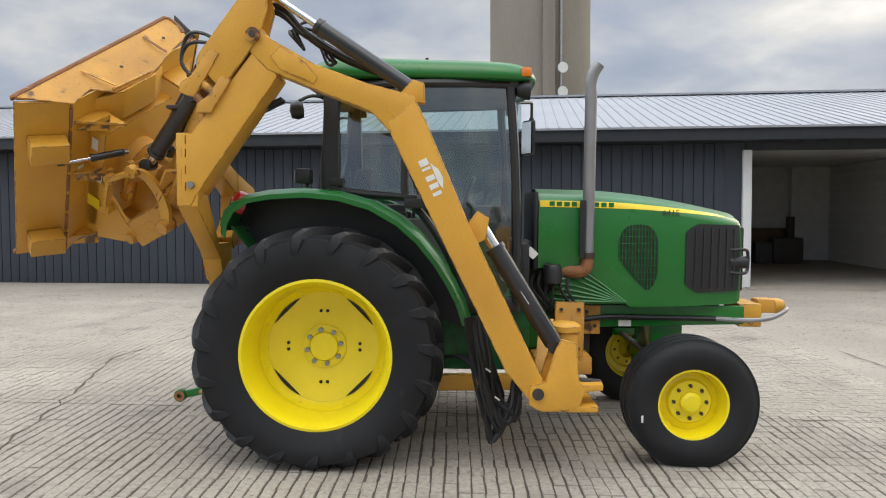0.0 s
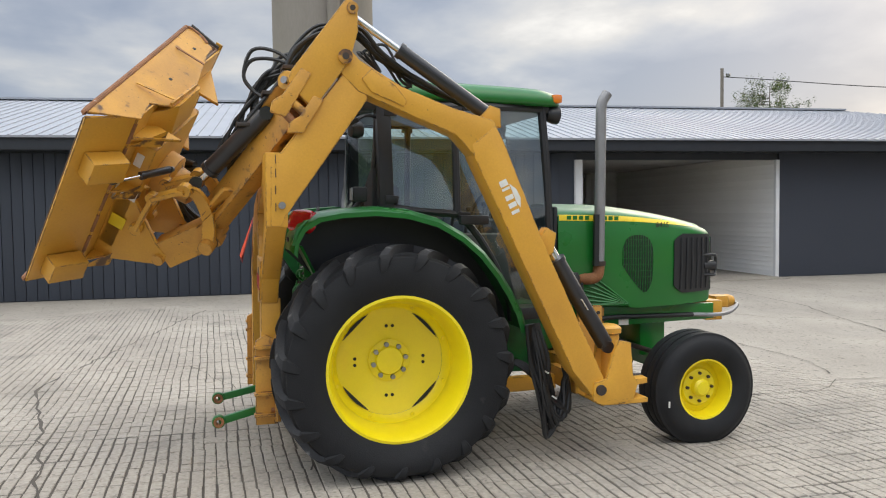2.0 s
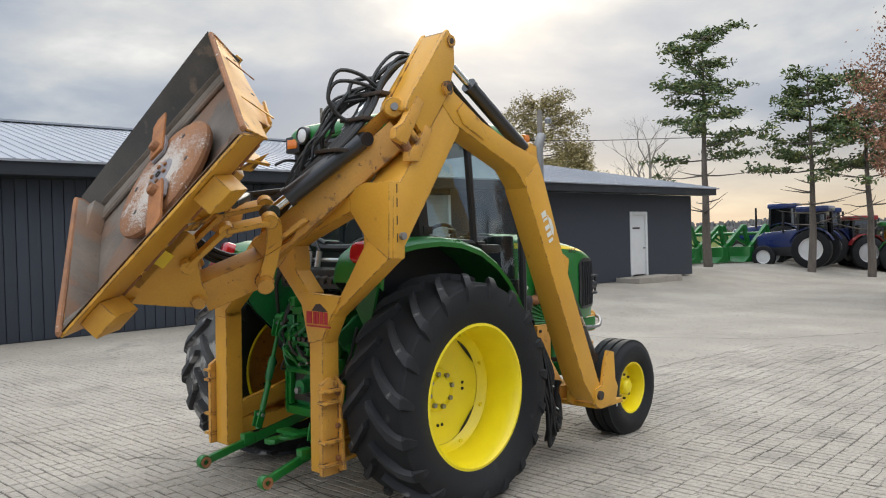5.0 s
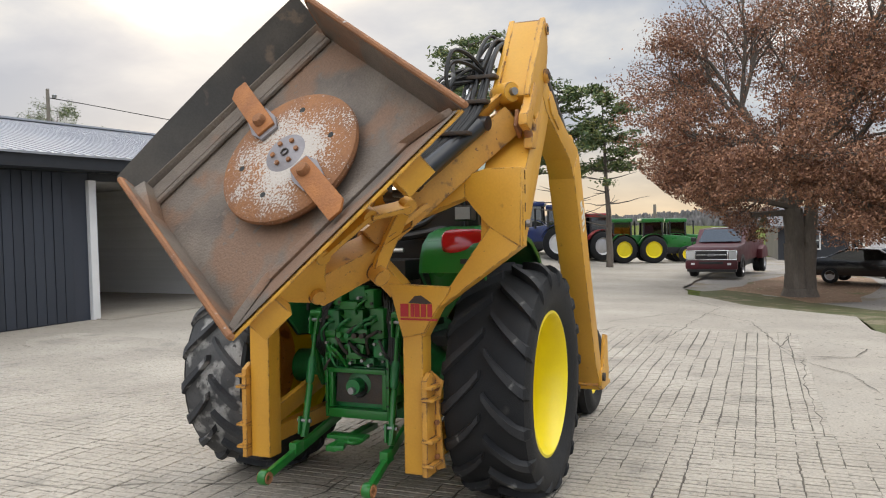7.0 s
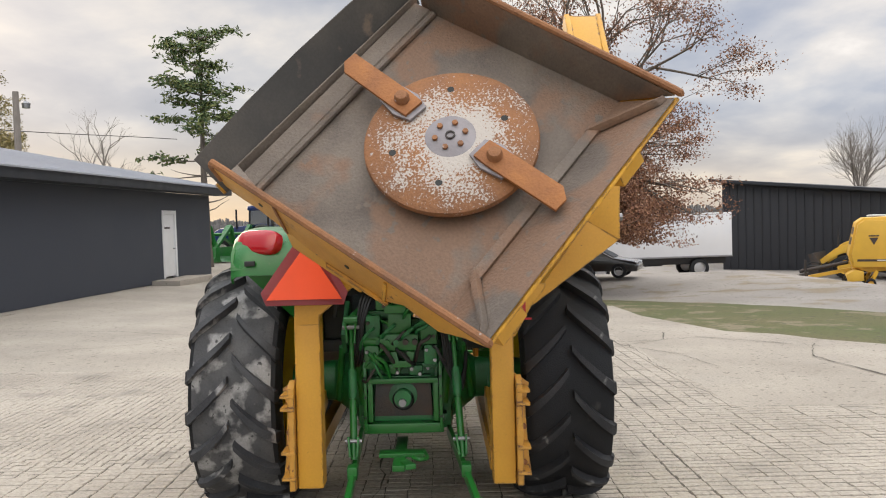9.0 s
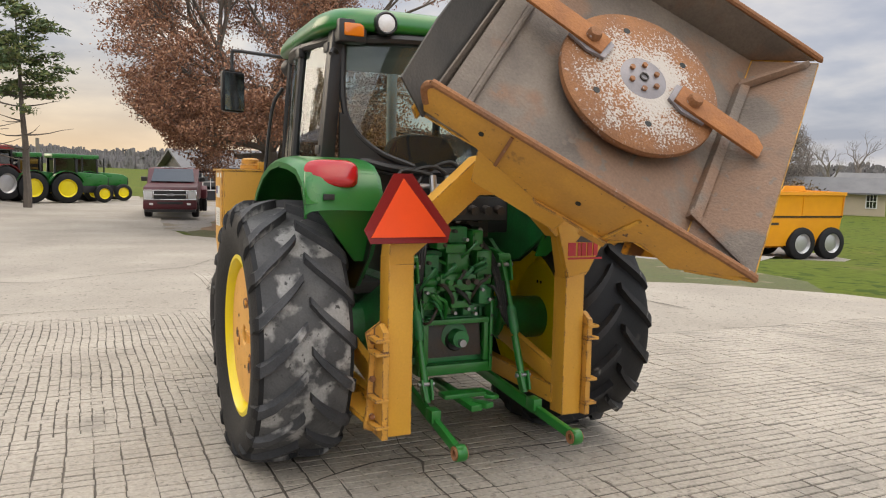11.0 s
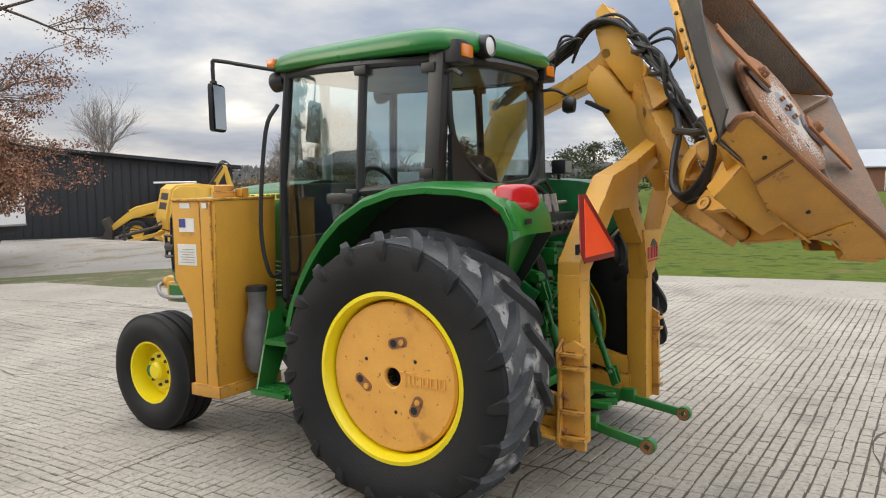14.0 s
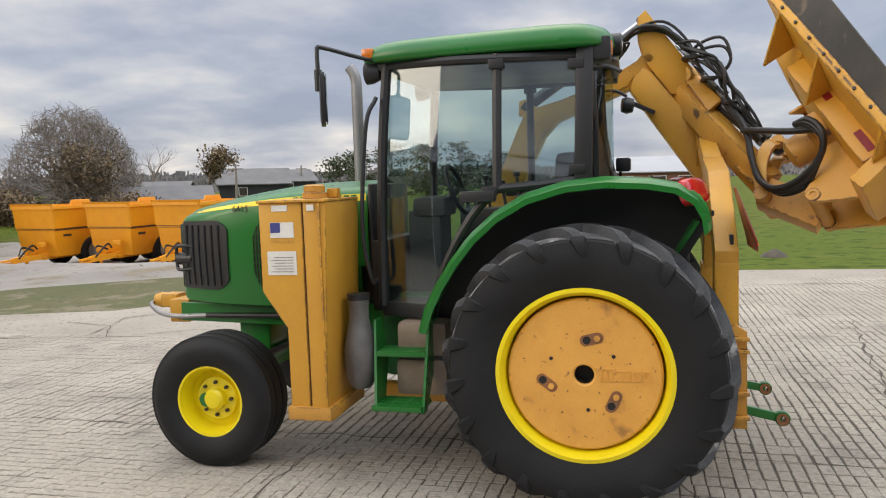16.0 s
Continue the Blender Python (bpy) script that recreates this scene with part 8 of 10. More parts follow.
def make_oil_tank():
    t = new("oil_tank")
    t.parent = mower
    t["label"] = "tall yellow hydraulic oil tank with white labels"
    part("tank_body", prism([(1.60, 1.03, 1.665), (1.60, 1.03, 0.44), (1.50, 1.03, 0.44), (1.46, 1.02, 1.665)], (0, -0.53, 0), 0.008), AMBER, t)
    part("front_panel", prism(xz([(1.885, 1.665), (1.885, 1.14), (1.735, 0.92), (1.735, 0.44), (1.612, 0.44), (1.612, 1.665)], 1.022), (0, -0.44, 0), 0.008), AMBER, t)
    part("tank_base", box((1.47, 0.49, 0.375), (1.75, 1.045, 0.455), 0.008), AMBER_WORN, t, "worn yellow base ledge")
    part("seam", box((1.601, 0.62, 0.46), (1.611, 1.012, 1.655)), MESH_DARK, t, "dark seam between the panels")
    part("corner_fold", box((1.494, 1.026, 0.46), (1.506, 1.036, 1.66), 0.002), AMBER, t)
    part("tank_lid", box((1.455, 0.50, 1.664), (1.89, 1.04, 1.68), 0.004), AMBER, t)
    b = lathe([(0, 0), (0.075, 0), (0.075, 0.035), (0.065, 0.04), (0.065, 0.075), (0.05, 0.085), (0, 0.085)], (1.62, 0.80, 1.68), (0, 0, 1), 24)
    part("filler_cap", b, AMBER_WORN, t, "round yellow filler cap")
    part("breather", box((1.49, 0.70, 1.68), (1.56, 0.76, 1.74), 0.01), AMBER, t)
    for (x0, x1, z0, z1), m, l in (((1.70, 1.80, 1.615, 1.65), WHITE_STICKER, "small white label"), ((1.665, 1.815, 1.46, 1.55), WHITE_STICKER, "white label with a blue and red corner"),
                                   ((1.655, 1.84, 1.24, 1.38), WHITE_STICKER, "white printed label"), ((1.53, 1.575, 1.615, 1.65), WHITE_STICKER, "small white label")):
        y = 1.0225 if x0 > 1.6 else 1.031
        part("label_sticker", box((x0, y, z0), (x1, y + 0.003, z1)), m, t, l)
    part("blue_patch", box((1.75, 1.0262, 1.49), (1.812, 1.0275, 1.548)), DECAL_BLUE, t, "blue corner of a label")
    b = bmesh.new()
    b.free()
    for k in range(6):
        part("print_bar", box((1.675, 1.0262, 1.258 + 0.017 * k), (1.815 - 0.02 * (k % 2), 1.0272, 1.262 + 0.017 * k)), STEEL, t, "fine unreadable grey print")
    part("peeled_strip", box((1.67, 1.0235, 1.435), (1.81, 1.0245, 1.45)), AMBER_WORN, t, "brown residue of a peeled label")


make_oil_tank()
# ---- surroundings ----
BARK = material("grey_brown_bark", (0.15, 0.125, 0.105), 0.95, second=(0.085, 0.072, 0.062), amount=0.8, scale=3.0, bump=0.8, grain=25, spread=0.3, stretch=(1, 1, 0.3))
TWIG = material("bare_twigs", (0.23, 0.20, 0.175), 0.95, second=(0.15, 0.13, 0.115), bump=0.1)


def leaf_material(name, a, b, c):
    m = bpy.data.materials.new(name)
    m.use_nodes = True
    nodes, links = m.node_tree.nodes, m.node_tree.links
    s = nodes["Principled BSDF"]
    geo = nodes.new("ShaderNodeNewGeometry")
    r = nodes.new("ShaderNodeValToRGB")
    r.color_ramp.elements.new(0.5)
    for e, (p, col) in zip(r.color_ramp.elements, ((0.0, a), (0.5, b), (1.0, c))):
        e.position, e.color = p, (*col, 1)
    links.new(geo.outputs["Random Per Island"], r.inputs[0])
    links.new(r.outputs[0], s.inputs["Base Color"])
    s.inputs["Roughness"].default_value = 0.7
    s.inputs["Subsurface Weight"].default_value = 0.0
    return m


OAK_LEAF = leaf_material("russet_oak_leaves", (0.115, 0.050, 0.030), (0.25, 0.114, 0.066), (0.42, 0.225, 0.13))
PINE_LEAF = leaf_material("pine_needles", (0.036, 0.070, 0.024), (0.095, 0.14, 0.048), (0.20, 0.21, 0.065))
PINE_OLIVE = leaf_material("yellowing_pine_needles", (0.17, 0.145, 0.06), (0.31, 0.255, 0.11), (0.46, 0.36, 0.17))
SPRUCE_LEAF = leaf_material("far_pine_needles", (0.022, 0.036, 0.016), (0.045, 0.064, 0.028), (0.085, 0.10, 0.045))
BUSH_LEAF = leaf_material("dry_brown_leaves", (0.085, 0.058, 0.034), (0.15, 0.105, 0.06), (0.24, 0.165, 0.09))
# the haze of distance is mixed into the woods' pale grey colour
WOODS = material("hazed_woods", (0.185, 0.178, 0.185), 1.0, second=(0.225, 0.21, 0.205), amount=0.9, scale=0.05, bump=0.0, grain=0.6, spread=0.35)


class Soup:
    """Loose vertices and faces, gathered into one mesh."""

    def __init__(self):
        self.v, self.f = [], []

    def limb(self, p, q, r0, r1, n):
        d = (q - p)
        if d.length < 1e-6:
            return
        _, a, c = basis(d)
        k = len(self.v)
        for o, r in ((p, r0), (q, r1)):
            for i in range(n):
                t = 2 * math.pi * i / n
                self.v.append(tuple(o + (a * math.cos(t) + c * math.sin(t)) * r))
        for i in range(n):
            j = (i + 1) % n
            self.f.append((k + i, k + j, k + n + j, k + n + i))

    def leaf(self, p, size, rng, flat=0.0, long=1.0):
        a = Vector((rng.gauss(0, 1), rng.gauss(0, 1), rng.gauss(0, 1) * (1 - flat))).normalized()
        b = a.cross(Vector((rng.gauss(0, 1), rng.gauss(0, 1), rng.gauss(0, 1)))).normalized()
        k = len(self.v)
        a, b = a * size * long, b * size * 0.55
        self.v += [tuple(p - a), tuple(p + b), tuple(p + a), tuple(p - b)]
        self.f.append((k, k + 1, k + 2, k + 3))

    def ob(self, name, mat, parent, label=""):
        me = bpy.data.meshes.new(name)
        me.from_pydata(self.v, [], self.f)
        me.materials.append(mat)
        o = new(name, me)
        o.parent = parent
        if label:
            o["label"] = label
        return o


def branching(wood, tips, p, d, length, r, level, rng, splits, spread, lift, shrink=0.68, sides=(9, 7, 5, 4, 3, 3, 3)):
    n = 3 if level < 2 else 2
    q = p
    r0 = r
    for k in range(n):
        bend = Vector((rng.gauss(0, 0.12), rng.gauss(0, 0.12), rng.gauss(0, 0.08) + lift * 0.06))
        d = (d + bend).normalized()
        nq = q + d * length / n
        r1 = r0 * (0.85 if level else 0.88)
        wood.limb(q, nq, r0, r1, sides[min(level, 6)])
        q, r0 = nq, r1
        if level >= len(splits) - 1 or (level >= 1 and k < n):
            tips.append((q.copy(), level))
    if level < len(splits):
        for k in range(splits[level]):
            a = rng.uniform(0, 2 * math.pi)
            tilt = rng.uniform(spread * 0.6, spread * 1.25)
            _, u, w = basis(d)
            nd = (d * math.cos(tilt) + (u * math.cos(a) + w * math.sin(a)) * math.sin(tilt) + Vector((0, 0, lift * 0.2))).normalized()
            start = q if k < 2 else p + (q - p) * rng.uniform(0.45, 1.0)
            branching(wood, tips, start, nd, length * shrink * rng.uniform(0.75, 1.15), r0 * rng.uniform(0.55, 0.75), level + 1, rng, splits, spread, lift, shrink, sides)


def bare_tree(name, at, height, label, seed, first=0.30, leaves=None, leaf_size=0.2, leaf_n=0, splits=(4, 4, 3, 3, 2), spread=0.55, trunk=0.22, group="", wide=1.0, shrink=0.68):
    rng = random.Random(seed)
    z = ground_z(*at)
    t = thing(name, label, "tree", group, Matrix.Translation((at[0], at[1], z - 0.05)))
    wood, tips = Soup(), []
    branching(wood, tips, Vector((0, 0, 0)), Vector((0, 0, 1)), height * first, height * trunk / 8, 0, rng, splits, spread, 0.5, shrink)
    top = max(v[2] for v in wood.v)
    k = height / top
    wood.v = [(x * k * wide, y * k * wide, zz * k) for x, y, zz in wood.v]
    wood.ob("trunk", TWIG if not leaves else BARK, t, "grey trunk and bare limbs")
    if leaves:
        crown = Soup()
        for i in range(leaf_n):
            p, lv = tips[rng.randrange(len(tips))]
            crown.leaf(p * k + Vector((rng.gauss(0, 1), rng.gauss(0, 1), rng.gauss(0, 0.8))) * leaf_size * 2.0, leaf_size * rng.uniform(0.6, 1.3), rng)
        crown.ob("crown", leaves, t)
    return t


def make_oak():
    rng = random.Random(31)
    at = (20.4, -3.45)
    t = thing("oak_tree", "large oak keeping its russet brown autumn leaves", "tree", m=Matrix.Translation((*at, ground_z(*at) - 0.05)))
    wood, tips = Soup(), []
    o = Vector((0, 0, 0))
    flare = [(0.46, 0.0), (0.35, 0.25), (0.30, 0.7), (0.285, 1.6), (0.28, 2.6)]
    for (r0, z0), (r1, z1) in zip(flare, flare[1:]):
        wood.limb(Vector((0, 0, z0)), Vector((0.02 * z1, 0.03 * z1, z1)), r0, r1, 14)
    fork = Vector((0.05, 0.08, 2.6))
    for d, l, r in ((Vector((0.1, 0.35, 1)), 3.6, 0.20), (Vector((-0.1, -0.45, 1)), 3.8, 0.21), (Vector((0.4, -0.05, 1)), 3.2, 0.16)):
        branching(wood, tips, fork, d.normalized(), l, r, 1, rng, (0, 6, 5, 4, 3), 0.62, 0.30, 0.66)
    # low sweeping limbs
    for k in range(20):
        a = 2 * math.pi * k / 20 + rng.uniform(-0.2, 0.2)
        zz = rng.uniform(2.5, 4.6)
        d = Vector((math.cos(a), math.sin(a), rng.uniform(0.02, 0.28))).normalized()
        branching(wood, tips, Vector((0.05, 0.08, zz)), d, rng.uniform(2.0, 2.8), 0.10, 2, rng, (0, 0, 5, 4, 3), 0.60, -0.22, 0.66)
    # second stem fused to the first
    for (r0, z0), (r1, z1) in zip(flare, flare[1:]):
        wood.limb(Vector((0.05, -0.30 - 0.02 * z0, z0)), Vector((0.05, -0.30 - 0.05 * z1, z1)), r0 * 0.74, r1 * 0.70, 14)
    wood.limb(Vector((0.05, -0.43, 2.6)), Vector((0.0, -0.75, 4.2)), 0.20, 0.13, 12)

    def tight(x, yy):
        r = math.hypot(x, yy)
        k = 1.0 if r < 0.7 else (0.7 + (r - 0.7) * 0.94) / r
        return x * k, yy * k
    wood.v = [(*tight(a, b), c) for a, b, c in wood.v]
    wood.f = [f for f in wood.f if not any(wood.v[i][2] < 2.0 + 0.6 * max(0.0, wood.v[i][1] - 1.2) and math.hypot(wood.v[i][0], wood.v[i][1]) > 1.1 for i in f)]
    wood.ob("trunk", BARK, t, "thick dark grey double trunk with limbs")
    crown = Soup()
    tips = [(p, lv) for p, lv in tips if lv >= 2]
    tips = [q for q in tips if rng.random() < 0.35 + 0.9 * (noise.noise(q[0] * 0.8) + 0.35)]
    n = 0
    while n < 330000:
        p, lv = tips[rng.randrange(len(tips))]
        keep = 1.0 if p.z < 3.9 else max(0.22, 1.0 - (p.z - 4.0) * 0.17)
        n += 1
        if rng.random() > keep:
            continue
        q = p + Vector((rng.gauss(0, 0.27), rng.gauss(0, 0.27), rng.gauss(0, 0.10) - 0.03))
        q.x, q.y = tight(q.x, q.y)
        if q.z < 1.50 + 0.5 * noise.noise(q * 0.7) + 0.75 * max(0.0, q.y - 1.0):
            continue
        crown.leaf(q, rng.uniform(0.024, 0.056), rng)
    crown.ob("crown", OAK_LEAF, t, "russet brown curled leaves, thin towards the top")


def pine_tree(at, height, label, seed, mat=None, reach=0.30, first=0.42, group="pines", fuzz=0.06, step=0.055):
    rng = random.Random(seed)
    t = thing("pine_tree", label, "tree", group, Matrix.Translation((at[0], at[1], ground_z(*at) - 0.05)))
    wood, crown = Soup(), Soup()
    p, r = Vector((0, 0, 0)), height * 0.021
    pts = [p]
    lean = Vector((rng.uniform(-0.04, 0.04), rng.uniform(-0.04, 0.04), 0))
    for k in range(10):
        q = p + Vector((rng.gauss(0, 0.03), rng.gauss(0, 0.03), 1)) * height / 10 + lean * height / 10
        wood.limb(p, q, r * (1 - k / 10.5), r * (1 - (k + 1) / 10.5), 8)
        p = q
        pts.append(q)

    def trunk_at(f):
        i = min(9, int(f * 10))
        return pts[i].lerp(pts[i + 1], f * 10 - i)
    f = 0.24
    while f < 0.99:
        for k in range(rng.choice((2, 3, 4))):
            a = rng.uniform(0, 2 * math.pi)
            L = height * reach * (1.05 - 0.75 * f) * rng.uniform(0.55, 1.25) * (0.75 if f < first else 1.0)
            d = Vector((math.cos(a), math.sin(a), rng.uniform(-0.05, 0.22) + 0.35 * max(0, f - 0.7)))
            s = trunk_at(f)
            b = s
            segs = 4
            for j in range(segs):
                e = b + (d + Vector((rng.gauss(0, 0.10), rng.gauss(0, 0.10), rng.gauss(0, 0.05) + 0.05 * j))).normalized() * L / segs
                wood.limb(b, e, 0.035 * (1 - j / 5), 0.035 * (1 - (j + 1) / 5), 4)
                if f > first and j >= 1 or (f > first * 0.8 and j >= 3 and rng.random() < 0.35):
                    for _ in range(5):
                        c = e + Vector((rng.gauss(0, 0.24), rng.gauss(0, 0.24), rng.gauss(0, 0.03 + fuzz)))
                        wood.limb(e, c, 0.010, 0.006, 3)
                        for _ in range(13):
                            crown.leaf(c + Vector((rng.gauss(0, 0.17), rng.gauss(0, 0.17), rng.gauss(0.03, fuzz))), rng.uniform(0.05, 0.10), rng, 0.4, 1.6)
                b = e
        f += rng.uniform(0.75, 1.3) * step
    wood.ob("trunk", BARK, t, "slim grey trunk with bare lower limbs")
    crown.ob("crown", mat or PINE_LEAF, t, "open layered needle clumps")
    return t


def spruce_tree(at, height, seed, group="distant conifers"):
    rng = random.Random(seed)
    t = thing("pine_tree", "soft round-topped pine far across the lawn", "tree", group, Matrix.Translation((at[0], at[1], ground_z(*at) - 0.8)))
    wood, crown = Soup(), Soup()
    wood.limb(Vector((0, 0, 0)), Vector((0, 0, height * 0.93)), 0.16, 0.03, 6)
    for k in range(70):
        f = rng.uniform(0.12, 0.97)
        r = height * 0.34 * math.sqrt(max(0.02, 1 - ((f - 0.42) / 0.58) ** 2 if f > 0.42 else 0.55 + f)) * math.sqrt(rng.random())
        a = rng.uniform(0, 2 * math.pi)
        c = Vector((r * math.cos(a), r * math.sin(a), f * height))
        wood.limb(Vector((0, 0, max(0.3, c.z - 0.4))), c, 0.035, 0.012, 3)
        w = rng.uniform(0.25, 0.5)
        for _ in range(34):
            crown.leaf(c + Vector((rng.gauss(0, w), rng.gauss(0, w), rng.gauss(0, w * 0.5))), rng.uniform(0.09, 0.18), rng, 0.3, 1.3)
    wood.ob("trunk", BARK, t)
    crown.ob("crown", SPRUCE_LEAF, t)




def leafy_bush(at, height, radius, label, seed, stems=46, leaves=14000, twigs=3, name="leafy_bush", group="brown scrub", wide=0.55):
    """A mound of thin stems, with dry leaves or bare."""
    rng = random.Random(seed)
    t = thing(name, label, "tree" if "tree" in name else "bush", group, Matrix.Translation((at[0], at[1], ground_z(*at) - 0.8)))
    wood, crown = Soup(), Soup()
    tips = []
    for k in range(stems):
        a, f = rng.uniform(0, 2 * math.pi), math.sqrt(rng.random())
        p = Vector((0.25 * radius * f * math.cos(a), 0.25 * radius * f * math.sin(a), 0))
        d = Vector((math.cos(a) * f * wide, math.sin(a) * f * wide, 1)).normalized()
        L = height * rng.uniform(0.75, 1.05) * (1.0 - 0.18 * f)
        q = p
        for j in range(5):
            e = q + (d + Vector((rng.gauss(0, 0.14), rng.gauss(0, 0.14), 0))).normalized() * L / 5
            wood.limb(q, e, 0.05 * (1 - j / 6), 0.05 * (1 - (j + 1) / 6), 4)
            for _ in range(twigs):
                c = e + Vector((rng.gauss(0, 0.35), rng.gauss(0, 0.35), rng.gauss(0.1, 0.2))) * radius * 0.3
                wood.limb(e, c, 0.015, 0.006, 3)
                tips.append(c)
            q = e
    for k in range(leaves):
        c = rng.choice(tips)
        crown.leaf(c + Vector((rng.gauss(0, 0.3), rng.gauss(0, 0.3), rng.gauss(0, 0.3))), rng.uniform(0.07, 0.15), rng)
    wood.ob("stem", TWIG, t)
    if leaves:
        crown.ob("crown", BUSH_LEAF, t)


def dome_tree(at, height, radius, seed):
    """Limbs fan out straight from a short trunk to a round outline of fine twigs."""
    rng = random.Random(seed)
    t = thing("bare_tree", "round dome of fine bare winter branches beyond the trailers", "tree", "bare trees", Matrix.Translation((at[0], at[1], ground_z(*at) - 0.05)))
    wood = Soup()
    fork = Vector((0, 0, 0.9))
    wood.limb(Vector((0, 0, 0)), fork, 0.34, 0.28, 9)

    def out(d, f):
        d = Vector((d.x, d.y, max(d.z, 0.02))).normalized()
        reach = 1.0 / math.sqrt((d.x * d.x + d.y * d.y) / radius ** 2 + d.z * d.z / (height - 0.9) ** 2)
        return fork + d * reach * f - Vector((0, 0, 0.4)) * f * f * (1 - d.z)

    def spread_out(p, d, f, level, r):
        if level == 5:
            return
        n = (13, 5, 4, 4, 3)[level]
        for k in range(n):
            if level == 0:
                a, tilt = 2 * math.pi * k * 0.618 + rng.uniform(-0.3, 0.3), math.sqrt((k + 0.5) / n) * 1.38
                e = Vector((math.sin(tilt) * math.cos(a), math.sin(tilt) * math.sin(a), math.cos(tilt)))
            else:
                w = (0, 0.27, 0.20, 0.13, 0.10)[level]
                e = (d + Vector((rng.gauss(0, w), rng.gauss(0, w), rng.gauss(0, w)))).normalized()
            g = min(rng.uniform(0.84, 1.05), f + (0.34, 0.24, 0.18, 0.14, 0.13)[level] * rng.uniform(0.75, 1.2))
            q = out(e, g)
            mid = p.lerp(q, 0.5) + Vector((rng.gauss(0, 0.05), rng.gauss(0, 0.05), rng.gauss(0.03, 0.05)))
            wood.limb(p, mid, r, r * 0.8, 4 if level < 2 else 3)
            wood.limb(mid, q, r * 0.8, r * 0.62, 4 if level < 2 else 3)
            spread_out(q, e, g, level + 1, r * 0.58)
    spread_out(fork, Vector((0, 0, 1)), 0.0, 0, 0.16)
    wood.ob("trunk", TWIG, t, "grey trunk and bare limbs")


make_oak()
pine_tree((28.6, 9.6), 10.0, "tall open pine beside the shed end", 3, reach=0.36)
pine_tree((31.2, 6.2), 8.6, "open pine behind the parked tractors", 5, reach=0.36, first=0.50)
pine_tree((32.3, 4.15), 8.4, "open pine with bare lower limbs", 14, reach=0.34, first=0.52)
pine_tree((49.0, 32.3), 12.3, "broad yellowing pine behind the shed", 11, PINE_OLIVE, 0.60, 0.22, fuzz=0.17, step=0.020)
pine_tree((53.5, 31.5), 8.5, "small yellowing pine behind the shed", 12, PINE_OLIVE, 0.46, 0.25, fuzz=0.25, step=0.03)
pine_tree((72, 83), 18.5, "dark evergreen top beyond the roof", 13, PINE_LEAF, 0.50, 0.2, fuzz=0.35, step=0.022)
bare_tree("bare_tree", (46.5, 22.1), 10.2, "bare winter tree behind the shed", 41, group="bare trees")
bare_tree("bare_tree", (47.4, -29.0), 9.6, "bare winter tree behind the black building", 42, first=0.24, splits=(6, 5, 4, 4, 3), group="bare trees", shrink=0.75, trunk=0.13, spread=0.48)
dome_tree((43.8, -47.8), 8.9, 5.6, 43)
leafy_bush((41.2, -45.6), 6.9, 2.1, "round brown-leaved oak standing before a bare tree", 44, 50, 15000, wide=0.34)
leafy_bush((43.5, -39.5), 2.5, 3.4, "low tawny scrub beside the bare tree", 48)
leafy_bush((36.5, -44.5), 2.8, 3.0, "low tawny scrub beside the bare tree", 50)
leafy_bush((46.0, -43.0), 2.6, 3.6, "low tawny scrub beside the bare tree", 51)
bare_tree("bare_tree", (58.5, -75.8), 6.6, "bare winter tree near the far road", 45, group="bare trees")
bare_tree("oak_bush", (51.5, -80.4), 6.6, "brown leafy tree near the far road", 46, 0.3, BUSH_LEAF, 0.22, 1500, splits=(5, 4, 4, 3), spread=0.6)
bare_tree("bare_tree", (62.3, -85.4), 8.0, "bare winter tree near the far road", 47, group="bare trees")
for k, (x, y, h) in enumerate(((27.7, -64.4, 6.0), (31.4, -79.5, 7.0), (29.4, -85.6, 8.4), (21.2, -72.0, 7.0), (18.2, -74.9, 7.2), (15.0, -79.0, 6.4))):
    spruce_tree((x, y), h, 60 + k)


def make_woods():
    rng = random.Random(77)
    s = Soup()
    for ring, (rad, hh) in enumerate(((210, 2.2), (250, 3.6), (330, 6.0))):
        a = radians(-125)
        while a < radians(75):
            w = rng.uniform(1.6, 4.2)
            h = hh * (0.75 + 0.5 * noise.noise(Vector((a * 9, ring, 3)))) * rng.uniform(0.8, 1.15)
            c = Vector((rad * math.cos(a), rad * math.sin(a), -2.4))
            for k in range(16):
                p = c + Vector((rng.gauss(0, w * 0.35), rng.gauss(0, w * 0.35), 0))
                top = (h + 2.4) * rng.uniform(0.6, 1.0)
                s.limb(p, p + Vector((rng.gauss(0, 0.5), rng.gauss(0, 0.5), top)), 0.75, 0.35, 4)
                s.leaf(p + Vector((0, 0, top * rng.uniform(0.3, 0.9))), rng.uniform(0.7, 1.5), rng)
            a += w * 0.42 / rad
    me = bpy.data.meshes.new("far_woods")
    me.from_pydata(s.v, [], s.f)
    me.materials.append(WOODS)
    tagged(new("far_woods", me), "low line of bare woods at the horizon, coloured pale grey for haze", "woods", kind="stuff")


make_woods()

# ---- parked machines ----
MAROON = material("maroon_car_paint", (0.085, 0.008, 0.014), 0.45, second=(0.065, 0.007, 0.012), coat=0.0, bump=0.0, spread=0.02)
CAR_BLACK = material("black_car_paint", (0.008, 0.008, 0.010), 0.18, coat=0.8, bump=0.0, spread=0.02)
TRAILER_ORANGE = material("orange_trailer_paint", (0.80, 0.34, 0.012), 0.4, second=(0.70, 0.28, 0.012), bump=0.03, spread=0.04)
BALER_YELLOW = material("baler_yellow", (0.70, 0.42, 0.05), 0.45, second=(0.58, 0.34, 0.045), bump=0.04, spread=0.05)
BLUE_PAINT = material("blue_tractor_paint", (0.015, 0.035, 0.16), 0.3, coat=0.4, bump=0.0)
